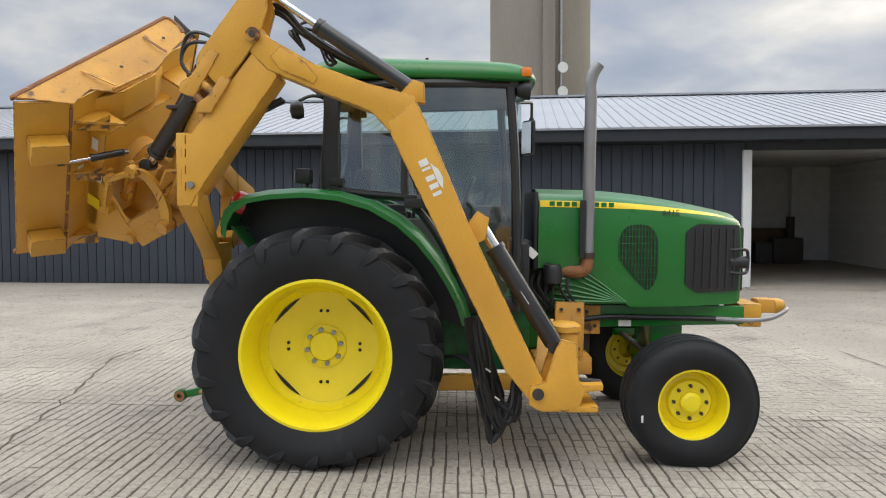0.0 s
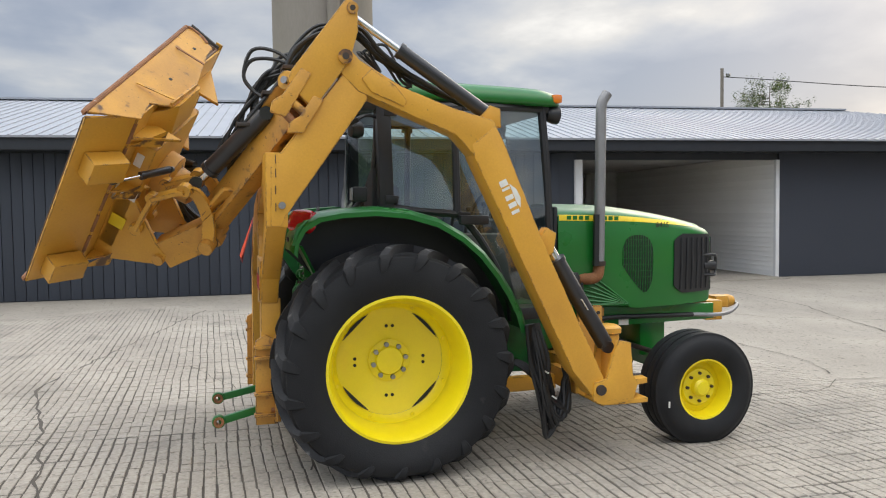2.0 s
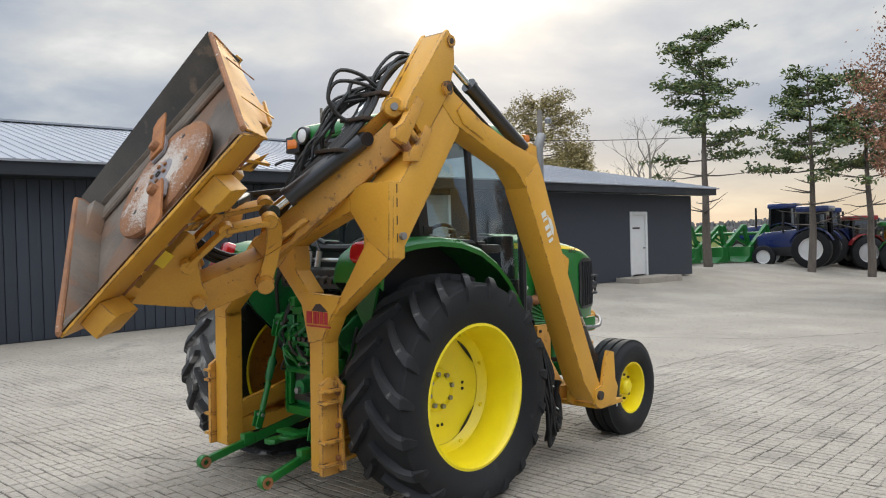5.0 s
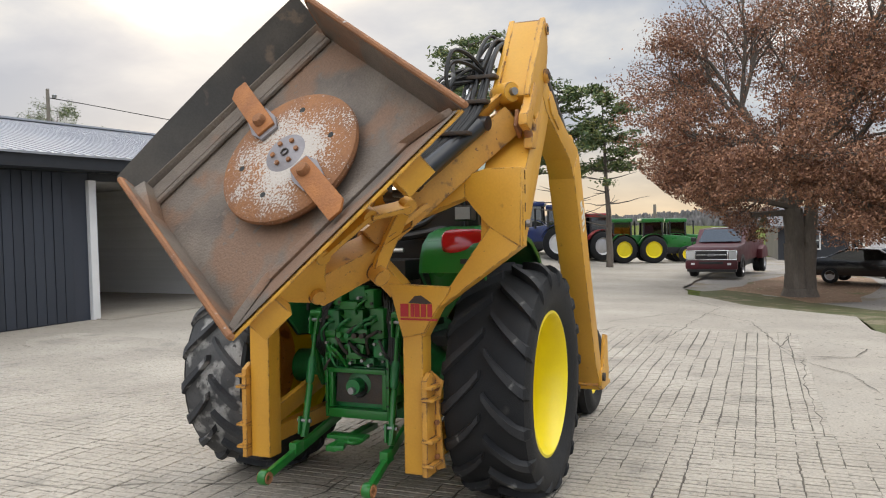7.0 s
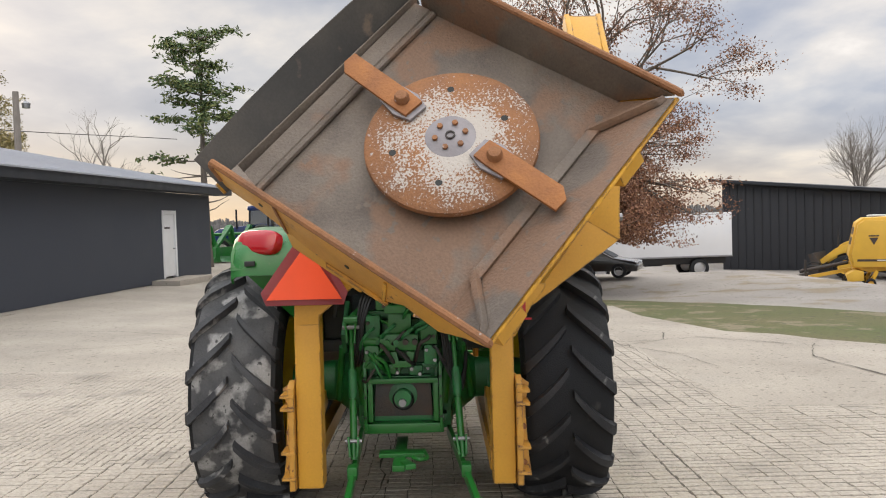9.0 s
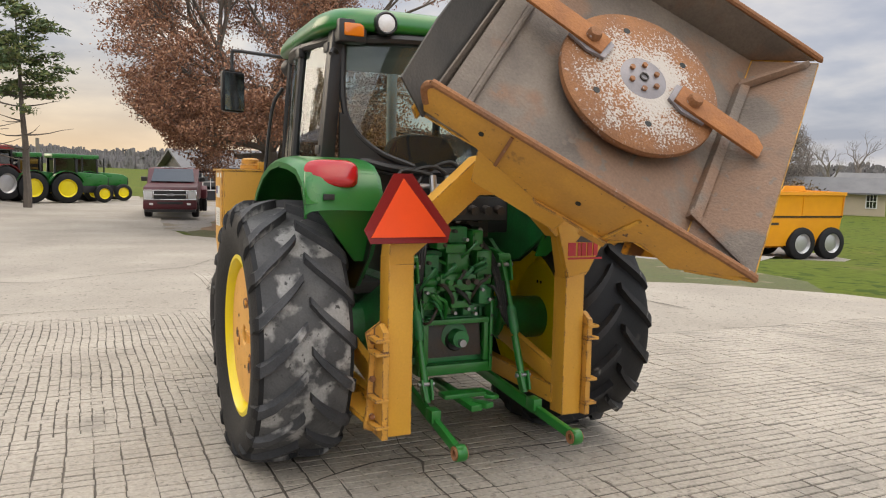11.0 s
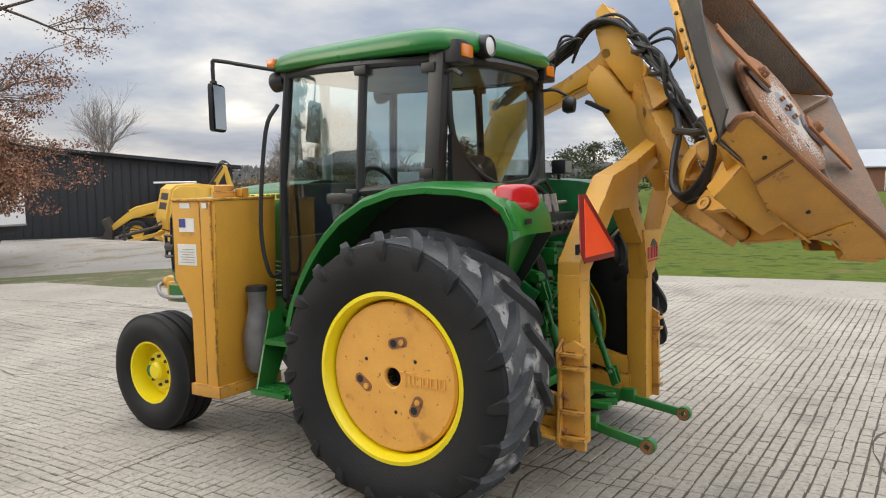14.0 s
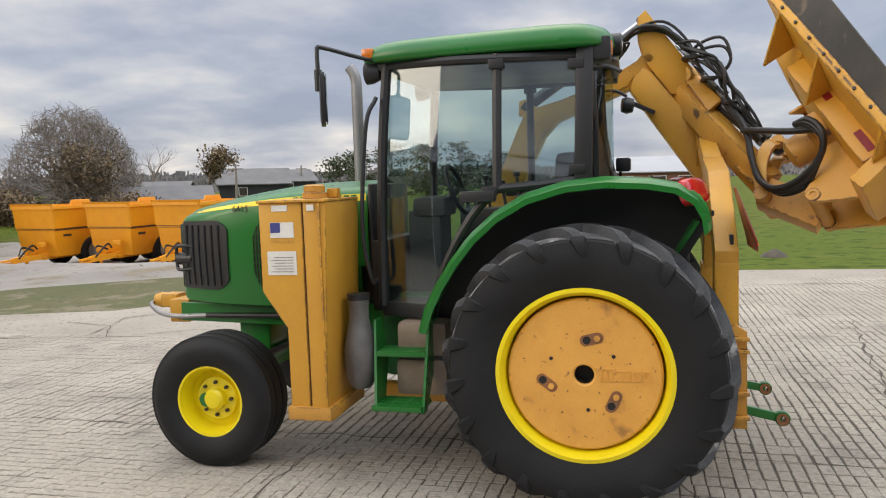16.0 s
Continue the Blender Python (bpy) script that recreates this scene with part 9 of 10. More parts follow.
RED_PAINT = material("red_tractor_paint", (0.32, 0.02, 0.02), 0.3, coat=0.4, bump=0.0)
SILVER = material("silver_wheel", (0.55, 0.55, 0.56), 0.35, metal=0.8, bump=0.05)
WHITE_BOX = material("white_trailer_skin", (0.75, 0.75, 0.76), 0.45, second=(0.66, 0.66, 0.67), scale=0.8, bump=0.02, spread=0.03)
BRICK_FAR = material("red_brown_brick", (0.22, 0.10, 0.07), 0.9, second=(0.16, 0.08, 0.06), scale=0.5, bump=0.1)
BEIGE_WALL = material("beige_house_wall", (0.50, 0.42, 0.31), 0.8, second=(0.43, 0.36, 0.27), scale=0.5, bump=0.1)
GREY_ROOF = material("grey_shingle_roof", (0.15, 0.15, 0.155), 0.8, second=(0.10, 0.10, 0.11), scale=0.8, bump=0.2, grain=6)
BLACK_WALL = material("black_shed_wall", (0.020, 0.022, 0.028), 0.6, second=(0.03, 0.032, 0.038), scale=0.5, bump=0.1)


def place(x, y, yaw, dz=0.0):
    return Matrix.Translation((x, y, ground_z(x, y) + dz)) @ Matrix.Rotation(radians(yaw), 4, "Z")


def road_wheel(parent, c, r, w, rim_mat, axis=(0, 1, 0)):
    c, y = Vector(c), Vector(axis)
    h = w / 2
    t = part("wheel", lathe([(r * 0.6, -h), (r * 0.85, -h), (r * 0.97, -h * 0.8), (r, -h * 0.4), (r, h * 0.4), (r * 0.97, h * 0.8), (r * 0.85, h), (r * 0.6, h)], c, y, 28, closed=True), FRONT_RUBBER, parent, "black tyre")
    b = lathe([(0, -h * 0.55), (r * 0.15, -h * 0.6), (r * 0.5, -h * 0.45), (r * 0.62, -h * 0.95), (r * 0.62, h * 0.95), (r * 0.5, h * 0.45), (r * 0.15, h * 0.6), (0, h * 0.55)], c, y, 24)
    part("rim", b, rim_mat, t)
    return t


def make_pickup():
    # local x runs forward
    t = thing("pickup_truck", "maroon pickup truck with a chrome grille parked on the lot", "truck", m=place(27.7, -1.27, 170.5) @ Matrix.Scale(0.94, 4))
    side = [(2.85, 0.62), (2.88, 1.10), (2.75, 1.22), (1.35, 1.32), (0.62, 1.90), (-0.95, 1.92), (-1.15, 1.36), (-2.9, 1.36), (-2.92, 0.62)]
    part("body", prism([(x, -0.98, z) for x, z in side], (0, 1.96, 0), 0.06), MAROON, t)
    for s in (-1, 1):
        part("side_window", prism([(1.18, s * 0.985, 1.36), (0.60, s * 0.985, 1.82), (-0.85, s * 0.985, 1.84), (-1.0, s * 0.985, 1.38)], (0, s * 0.008, 0)), CAR_GLASS, t)
        part("mirror", box((1.0, s * 1.0 - 0.0 if s > 0 else -1.22, 1.38), (1.12, 1.22 if s > 0 else -1.0, 1.56), 0.03), BLACK, t)
        part("headlamp", box((2.80, s * 0.79 - 0.15, 0.74), (2.915, s * 0.79 + 0.15, 1.08), 0.02), WHITE_LENS, t)
        for x in (1.95, -1.75):
            road_wheel(t, (x, s * 0.88, 0.40), 0.40, 0.27, SILVER)
    part("windscreen", prism([(1.36, -0.82, 1.37), (1.36, 0.82, 1.37), (0.72, 0.74, 1.86), (0.72, -0.74, 1.86)], (0.02, 0, 0.02)), CAR_GLASS, t)
    b = bmesh.new()
    box((2.86, -0.60, 0.72), (2.92, 0.60, 1.10), 0.02, bm=b)
    part("grille", b, BLACK, t)
    b = bmesh.new()
    for z in (0.735, 1.085):
        box((2.915, -0.96, z - 0.02), (2.935, 0.96, z + 0.02), 0.004, bm=b)
    for yy in (-0.95, -0.61, 0.61, 0.95):
        box((2.915, yy - 0.018, 0.75), (2.935, yy + 0.018, 1.07), 0.004, bm=b)
    box((2.915, -0.58, 0.90), (2.93, 0.58, 0.935), 0.004, bm=b)
    part("grille_bar", b, CHROME, t, "chrome grille bars")
    part("emblem", box((2.93, -0.13, 0.87), (2.945, 0.13, 0.965), 0.03), STEEL, t)
    bp = part("bumper", box((2.82, -0.98, 0.36), (3.0, 0.98, 0.70), 0.06), MAROON, t)
    part("air_intake", box((2.99, -0.46, 0.56), (3.006, 0.46, 0.66), 0.01), BLACK, bp, "dark intake slot")
    part("air_dam", box((2.80, -0.92, 0.26), (2.96, 0.92, 0.37), 0.02), BLACK, bp, "black lower lip")
    for s in (-1, 1):
        part("fog_lamp", box((2.995, s * 0.68 - 0.07, 0.53), (3.008, s * 0.68 + 0.07, 0.61), 0.01), WHITE_LENS, bp)
        part("wheel_arch", prism([(1.95 + 0.52 * math.cos(q), s * 0.975, 0.40 + 0.50 * math.sin(q)) for q in [math.pi * k / 10 for k in range(11)]], (0, s * 0.02, 0)), BLACK, t, "dark wheel arch")
        part("wide_fender", prism([(-2.45, s * 0.97, 0.60), (-2.35, s * 0.97, 0.98), (-2.0, s * 0.97, 1.12), (-1.5, s * 0.97, 1.12), (-1.15, s * 0.97, 0.98), (-1.05, s * 0.97, 0.60)], (0, s * 0.24, 0), 0.04), MAROON, t, "wide rear wing")
        road_wheel(t, (-1.75, s * 1.10, 0.42), 0.42, 0.20, SILVER)
    part("roof_lamp", box((0.45, -0.5, 1.915), (0.60, 0.5, 1.95), 0.012), WHITE_LENS, t, "row of small roof lamps")
    part("underbody", box((-2.8, -0.85, 0.40), (2.7, 0.85, 0.66)), BLACK, t)


def make_car():
    t = thing("sedan_car", "black sedan car parked beyond the oak", "car", m=place(24.3, -6.0, -112) @ Matrix.Scale(0.86, 4))
    side = [(2.15, 0.30), (2.2, 0.55), (2.05, 0.72), (1.15, 0.88), (0.35, 1.34), (-0.75, 1.38), (-1.55, 1.02), (-2.15, 0.95), (-2.25, 0.60), (-2.2, 0.30)]
    part("body", prism([(x, -0.86, z) for x, z in side], (0, 1.72, 0), 0.07), CAR_BLACK, t)
    for s in (-1, 1):
        part("side_window", prism([(0.98, s * 0.868, 0.92), (0.33, s * 0.868, 1.28), (-0.72, s * 0.868, 1.31), (-1.35, s * 0.868, 1.02), (-1.3, s * 0.868, 0.94)], (0, s * 0.006, 0)), CAR_GLASS, t)
        part("headlamp", box((1.98, s * 0.62 - 0.16, 0.60), (2.17, s * 0.62 + 0.16, 0.70), 0.02), WHITE_LENS, t)
        part("tail_lamp", box((-2.26, s * 0.62 - 0.14, 0.75), (-2.17, s * 0.62 + 0.14, 0.88), 0.02), RED_LENS, t)
        for x in (1.38, -1.38):
            road_wheel(t, (x, s * 0.80, 0.32), 0.32, 0.2, SILVER)
    part("windscreen", prism([(1.14, -0.70, 0.90), (1.14, 0.70, 0.90), (0.38, 0.62, 1.33), (0.38, -0.62, 1.33)], (0.015, 0, 0.015)), CAR_GLASS, t)


def make_white_trailer():
    t = thing("box_trailer", "long white box body on a dark trailer frame", "trailer", m=place(32.0, -11.0, 90, -0.05))
    part("box", box((-2.9, -1.2, 1.0), (4.4, 1.2, 3.0), 0.03), WHITE_BOX, t)
    part("box_rail", box((-2.92, -1.22, 0.94), (4.42, 1.22, 1.02), 0.01), STEEL, t, "grey metal sill rail")
    part("frame", box((-2.7, -0.9, 0.62), (4.6, 0.9, 0.94), 0.02), BLACK, t)
    for x in (-1.4, 3.2):
        for s in (-1, 1):
            road_wheel(t, (x, s * 1.0, 0.45), 0.45, 0.28, SILVER)
    for x in (0.2, 1.6):
        part("side_box", box((x - 0.45, -1.1, 0.45), (x + 0.45, -0.85, 0.85), 0.02), BLACK, t, "black box under the frame")


def make_dump_trailers():
    first = None
    for k, (x, y) in enumerate(((14.75, -17.7), (17.6, -17.9), (20.4, -17.6))):
        m = place(x, y, (84, 85, 83)[k], -0.05)
        if first:
            copy_thing(first, m)
            continue
        t = first = thing("dump_trailer", "orange steel dump trailer with a dark side stripe", "trailer", "row of orange trailers", m)

        # hopper: local x forward
        def ring(x0, x1, w, z):
            return [Vector((x0, -w, z)), Vector((x1, -w, z)), Vector((x1, w, z)), Vector((x0, w, z))]
        b = skin([ring(-2.62, 2.55, 0.88, 0.36), ring(-2.73, 2.74, 0.97, 0.62), ring(-2.83, 2.86, 1.0, 1.02), ring(-2.86, 2.90, 1.03, 1.05), ring(-2.9, 3.02, 1.06, 1.52), ring(-2.9, 3.06, 1.10, 1.62)], closed=True)
        bmesh.ops.recalc_face_normals(b, faces=b.faces[:])
        part("hopper", thick(b, 0.05), TRAILER_ORANGE, t)
        part("hopper_floor", box((-2.62, -0.88, 0.34), (2.55, 0.88, 0.38)), TRAILER_ORANGE, t)
        for s in (-1, 1):
            part("top_rail", beam((-2.9, s * 1.10, 1.64), (3.06, s * 1.10, 1.64), 0.09, 0.08), TRAILER_ORANGE, t)
        for xx in (-2.9, 3.06):
            part("end_rail", beam((xx, -1.06, 1.64), (xx, 1.06, 1.64), 0.09, 0.08), TRAILER_ORANGE, t)
        part("tail_board", prism([(-2.4, -0.6, 1.66), (-0.6, -0.6, 1.66), (-0.8, -0.6, 1.80), (-2.2, -0.6, 1.80)], (0, 0.06, 0), 0.01), TRAILER_ORANGE, t)
        for s in (-1, 1):
            part("side_stripe", prism([(-2.83, s * 1.018, 1.035), (2.88, s * 1.018, 1.035), (2.89, s * 1.036, 1.085), (-2.84, s * 1.036, 1.085)], (0, s * 0.006, 0)), DECAL_DARK, t, "dark side stripe")
            part("name_bar", box((1.6, s * 1.0 - 0.006, 0.86), (2.2, s * 1.0 + 0.006, 0.92)), DECAL_DARK, t, "dark unreadable mark")
            for xx in (-2.80, 2.95, 0.05):
                part("side_post", beam((xx * 0.985, s * 1.045, 1.09), (xx, s * 1.085, 1.60), 0.07, 0.03), TRAILER_ORANGE, t)
            for xx in (-2.98, -1.76):
                road_wheel(t, (xx, s * 0.78, 0.52), 0.54, 0.36, SILVER)
        squat = Matrix.Translation((-1.72, 0, 0)) @ Matrix.Diagonal((0.579, 0.88, 1.32, 1))
        part("front_stripe", prism([(2.878, -1.0, 1.035), (2.878, 1.0, 1.035), (2.912, 1.0, 1.085), (2.912, -1.0, 1.085)], (0.006, 0, 0)), DECAL_DARK, t)
        part("chassis", box((-2.6, -0.4, 0.26), (2.96, 0.4, 0.36), 0.02), TRAILER_ORANGE, t)
        b = bmesh.new()
        beam((2.5, -0.35, 0.36), (4.6, 0.0, 0.30), 0.12, 0.14, bm=b)
        beam((2.5, 0.35, 0.36), (4.6, 0.0, 0.30), 0.12, 0.14, bm=b)
        beam((4.4, 0, 0.33), (5.3, 0, 0.31), 0.16, 0.05, bm=b)
        beam((4.4, 0, 0.25), (5.3, 0, 0.24), 0.16, 0.04, bm=b)
        part("drawbar", b, TRAILER_ORANGE, t)
        part("jack", beam((3.44, -0.15, 0.0), (3.44, -0.15, 0.56), 0.15, 0.09, (0, 1, 0), 0.01), TRAILER_ORANGE, t)
        part("drawbar_hose", tube([(2.96, 0.1, 0.55), (3.4, 0.2, 0.66), (3.9, 0.22, 0.55), (4.3, 0.1, 0.34)], 0.03, 6, 4), HOSE, t)
        part("drawbar_hose", tube([(2.96, -0.1, 0.5), (3.5, -0.28, 0.60), (3.8, -0.25, 0.42), (4.2, -0.1, 0.30)], 0.03, 6, 4), HOSE, t)
        part("headboard", prism([(3.0, -1.10, 1.60), (3.14, -1.14, 1.74), (3.14, 1.14, 1.74), (3.0, 1.10, 1.60)], (-0.06, 0, 0.0)), TRAILER_ORANGE, t)
        part("document_box", box((2.96, 0.25, 0.62), (3.10, 0.62, 0.74), 0.01), TRAILER_ORANGE, t)
        for o in t.children:
            if not o.name.startswith("wheel"):
                o.data.transform(squat)


def make_baler():
    t = thing("round_baler", "yellow round baler with a boxy hood and drawbar on the lot", "baler", m=place(23.75, -16.95, 64) @ Matrix.Diagonal((1.05, 1.22, 1.35, 1)))
    prof = [(-1.35, 0.62), (-1.42, 1.05), (-1.38, 1.62), (-0.95, 1.88), (-0.1, 1.97), (0.75, 1.95), (0.98, 1.82), (1.22, 0.95), (1.10, 0.62), (0.6, 0.48)]
    part("bale_chamber", prism([(x, -0.80, z) for x, z in prof], (0, 1.6, 0), 0.02), BALER_YELLOW, t)
    for s in (-1, 1):
        shield = [(-0.30, 0.62), (-0.42, 1.25), (-0.30, 1.78), (0.0, 1.88), (0.70, 1.90), (0.92, 1.78), (1.12, 0.95), (1.02, 0.62)]
        part("side_shield", prism([(x, s * 0.80, z) for x, z in shield], (0, s * 0.15, 0), 0.025), BALER_YELLOW, t, "smooth yellow side shield")
        back = [(-1.28, 0.68), (-1.34, 1.05), (-1.30, 1.56), (-0.90, 1.80), (-0.48, 1.86), (-0.48, 0.68)]
        part("tailgate_shield", prism([(x, s * 0.80, z) for x, z in back], (0, s * 0.12, 0), 0.03), BALER_YELLOW, t)
        for k in range(3):
            part("tailgate_rib", beam((-1.15 + 0.25 * k, s * 0.925, 0.74), (-1.1 + 0.27 * k, s * 0.925, 1.36 + 0.1 * k), 0.02, 0.04), BALER_YELLOW, t)
        part("side_mark", prism([(0.30, s * 0.952, 1.42), (0.58, s * 0.952, 1.42), (0.44, s * 0.952, 1.22)], (0, s * 0.006, 0)), DECAL_DARK, t, "dark chevron mark")
        part("name_bar", box((0.28, s * 0.954 - 0.004, 1.45), (0.60, s * 0.954 + 0.004, 1.485)), DECAL_DARK, t)
        part("stripe_bar", box((-0.25, s * 0.954 - 0.004, 0.78), (0.95, s * 0.954 + 0.004, 0.84)), DECAL_DARK, t, "dark stripe with white figures")
        part("white_bar", box((-0.1, s * 0.957 - 0.004, 0.795), (0.35, s * 0.957 + 0.004, 0.825)), WHITE_STICKER, t)
        road_wheel(t, (-0.62, s * 1.02, 0.36), 0.36, 0.30, BALER_YELLOW)
        road_wheel(t, (0.55, s * 1.05, 0.17), 0.17, 0.14, BALER_YELLOW)
        part("castor_arm", beam((0.55, s * 0.95, 0.20), (0.35, s * 0.85, 0.52), 0.10, 0.10), BALER_YELLOW, t)
    # recessed openings in the front
    for z0 in (1.22, 1.50):
        part("front_recess", prism([(1.215 - (z0 - 0.95) * 0.276, -0.45, z0), (1.215 - (z0 - 0.95) * 0.276, 0.62, z0), (1.215 - (z0 - 0.75) * 0.276, 0.62, z0 + 0.2), (1.215 - (z0 - 0.75) * 0.276, -0.45, z0 + 0.2)], (0.012, 0, 0.003)), DECAL_DARK, t, "dark opening in the front hood")
    part("pickup_head", prism([(0.75, -0.95, 0.25), (1.25, -0.95, 0.22), (1.30, -0.95, 0.42), (1.0, -0.95, 0.56), (0.75, -0.95, 0.5)], (0, 1.9, 0), 0.03), BALER_YELLOW, t)
    part("tongue", beam((1.1, 0, 0.52), (2.5, 0.15, 0.30), 0.10, 0.10), BALER_YELLOW, t)
    part("drive_shaft", rod((1.2, 0.1, 0.72), (2.8, 0.22, 0.46), 0.05), DARK_IRON, t)
    part("hitch_jack", rod((2.6, 0.32, 0.0), (2.6, 0.32, 0.8), 0.04), DARK_IRON, t)
    for k in range(3):
        part("tongue_hose", tube([(1.1, -0.1 + 0.06 * k, 0.9), (1.7, -0.05 + 0.06 * k, 0.62), (2.4, 0.05 + 0.05 * k, 0.72 - 0.1 * k), (2.8, 0.15, 0.45)], 0.016, 6, 4), HOSE, t)
    b = bmesh.new()
    for k in range(18):
        beam((1.15, -0.9 + 0.105 * k, 0.4), (1.38, -0.9 + 0.105 * k, 0.16), 0.015, 0.015, bm=b)
    part("tine_row", b, DARK_IRON, t)["kind"] = "stuff"


def make_loader():
    t = thing("backhoe_loader", "yellow and black backhoe loader with a rusty front bucket", "loader", m=place(29.9, -20.4, 53) @ Matrix.Scale(1.2, 4))
    part("frame", box((-1.6, -0.5, 0.5), (1.5, 0.5, 0.95), 0.05), BLACK, t)
    part("bonnet", prism([(0.2, -0.45, 0.95), (1.5, -0.45, 0.95), (1.48, -0.45, 1.22), (1.2, -0.45, 1.38), (0.2, -0.45, 1.62)], (0, 0.9, 0), 0.06), BALER_YELLOW, t)
    part("bonnet_grille", prism([(0.5, 0.452, 1.0), (1.3, 0.452, 1.0), (1.2, 0.452, 1.22), (0.5, 0.452, 1.38)], (0, 0.01, 0)), BLACK, t, "black side grille")
    for x in (-1.0, 0.15):
        for s in (-0.62, 0.62):
            part("cab_post", beam((x, s, 0.95), (x, s * 0.95, 2.35), 0.08, 0.08, (1, 0, 0)), BLACK, t)
    part("canopy", box((-1.2, -0.75, 2.32), (0.45, 0.75, 2.38), 0.02), WHITE_PAINT, t, "pale canopy roof")
    part("cab_glass", box((-0.98, -0.6, 1.0), (0.13, 0.6, 2.34)), CAR_GLASS, t)
    part("seat", box((-0.7, -0.3, 0.95), (-0.2, 0.3, 1.6), 0.08), BLACK, t)
    for s in (-1, 1):
        road_wheel(t, (-0.95, s * 0.85, 0.66), 0.66, 0.42, BALER_YELLOW)
        road_wheel(t, (1.15, s * 0.8, 0.44), 0.44, 0.3, BALER_YELLOW)
        part("loader_arm", prism([(0.1, s * 0.62, 1.45), (0.3, s * 0.62, 1.55), (1.5, s * 0.62, 1.15), (2.25, s * 0.62, 0.55), (2.15, s * 0.62, 0.42), (1.35, s * 0.62, 0.92), (0.1, s * 0.62, 1.25)], (0, s * 0.10, 0), 0.02), BALER_YELLOW, t)
    part("bucket", prism([(2.05, -1.1, 0.10), (2.95, -1.1, 0.06), (2.9, -1.1, 0.10), (2.4, -1.1, 0.22), (2.28, -1.1, 0.55), (2.42, -1.1, 0.92), (2.2, -1.1, 0.98), (2.02, -1.1, 0.6)], (0, 2.2, 0), 0.02), DARK_IRON, t, "dark worn bucket")
    part("beacon_post", rod((1.45, 0.5, 1.2), (1.45, 0.5, 1.9), 0.03), BLACK, t)
    # folded digging arm behind
    part("lower_arm", prism([(-1.75, -0.12, 1.0), (-1.45, -0.12, 1.0), (-1.45, -0.12, 1.75), (-1.95, -0.12, 2.55), (-2.30, -0.12, 3.02), (-2.44, -0.12, 2.98), (-2.42, -0.12, 2.82), (-1.98, -0.12, 2.05)], (0, 0.24, 0), 0.03), BALER_YELLOW, t)
    part("dipper_stick", prism([(-2.30, -0.09, 3.05), (-2.46, -0.09, 3.0), (-2.60, -0.09, 2.5), (-2.95, -0.09, 1.2), (-2.82, -0.09, 1.15), (-2.42, -0.09, 2.3)], (0, 0.18, 0), 0.02), BALER_YELLOW, t)
    part("dark_mark", box((-2.0, 0.122, 2.05), (-1.72, 0.13, 2.35)), DECAL_DARK, t, "dark maker's mark")
    part("digger_ram", rod((-1.5, 0.2, 1.9), (-2.28, 0.2, 2.98), 0.05), DARK_IRON, t)
    for k in range(3):
        part("digger_hose", tube([(-1.9, 0.0, 2.6), (-2.25 - 0.05 * k, 0.1, 3.2 - 0.04 * k), (-2.6, 0.1, 3.0), (-2.62, 0.05, 2.5)], 0.025, 6, 5), HOSE, t)
    part("digger_bucket", prism([(-2.95, -0.3, 1.25), (-2.6, -0.3, 1.1), (-2.5, -0.3, 0.7), (-2.9, -0.3, 0.5), (-3.15, -0.3, 0.8)], (0, 0.6, 0), 0.03), DARK_IRON, t)


def small_tractor(x, y, yaw, paint, rim, label, s=1.0):
    t = thing("parked_tractor", label, "tractor", "row of parked tractors", place(x, y, yaw) @ Matrix.Scale(s, 4))
    part("bonnet", prism([(0.5, -0.38, 0.95), (2.45, -0.38, 0.90), (2.5, -0.38, 1.45), (2.2, -0.38, 1.62), (0.5, -0.38, 1.78)], (0, 0.76, 0), 0.09), paint, t)
    part("chassis", box((-0.4, -0.35, 0.55), (2.4, 0.35, 1.0), 0.05), BLACK, t)
    for xx, zz in ((-0.55, 1.5), (0.65, 1.2)):
        for sy in (-0.68, 0.68):
            part("cab_post", beam((xx, sy, zz), (xx * 0.92, sy * 0.93, 2.55), 0.09, 0.09, (1, 0, 0)), BLACK, t)
    part("cab_glass", box((-0.5, -0.63, 1.2), (0.6, 0.63, 2.52)), CAR_GLASS, t)
    part("cab_roof", box((-0.68, -0.78, 2.52), (0.72, 0.78, 2.78), 0.10), paint, t)
    part("grille", box((2.44, -0.32, 0.98), (2.54, 0.32, 1.42), 0.03), BLACK, t)
    for sy in (-1, 1):
        w = road_wheel(t, (0, sy * 0.95, 0.85), 0.85, 0.46, rim)
        road_wheel(t, (2.05, sy * 0.85, 0.52), 0.52, 0.34, rim)
        pts = [(0.98 * math.cos(a), sy * 0.72, 0.85 + 0.98 * math.sin(a)) for a in [radians(20 + 15 * k) for k in range(10)]]
        part("mudguard", thick(skin([[Vector(p), Vector((p[0], sy * 1.12, p[2]))] for p in pts]), 0.03), paint, t)
    part("exhaust_pipe", rod((1.3, 0.42, 1.6), (1.3, 0.42, 2.6), 0.05), BLACK, t)


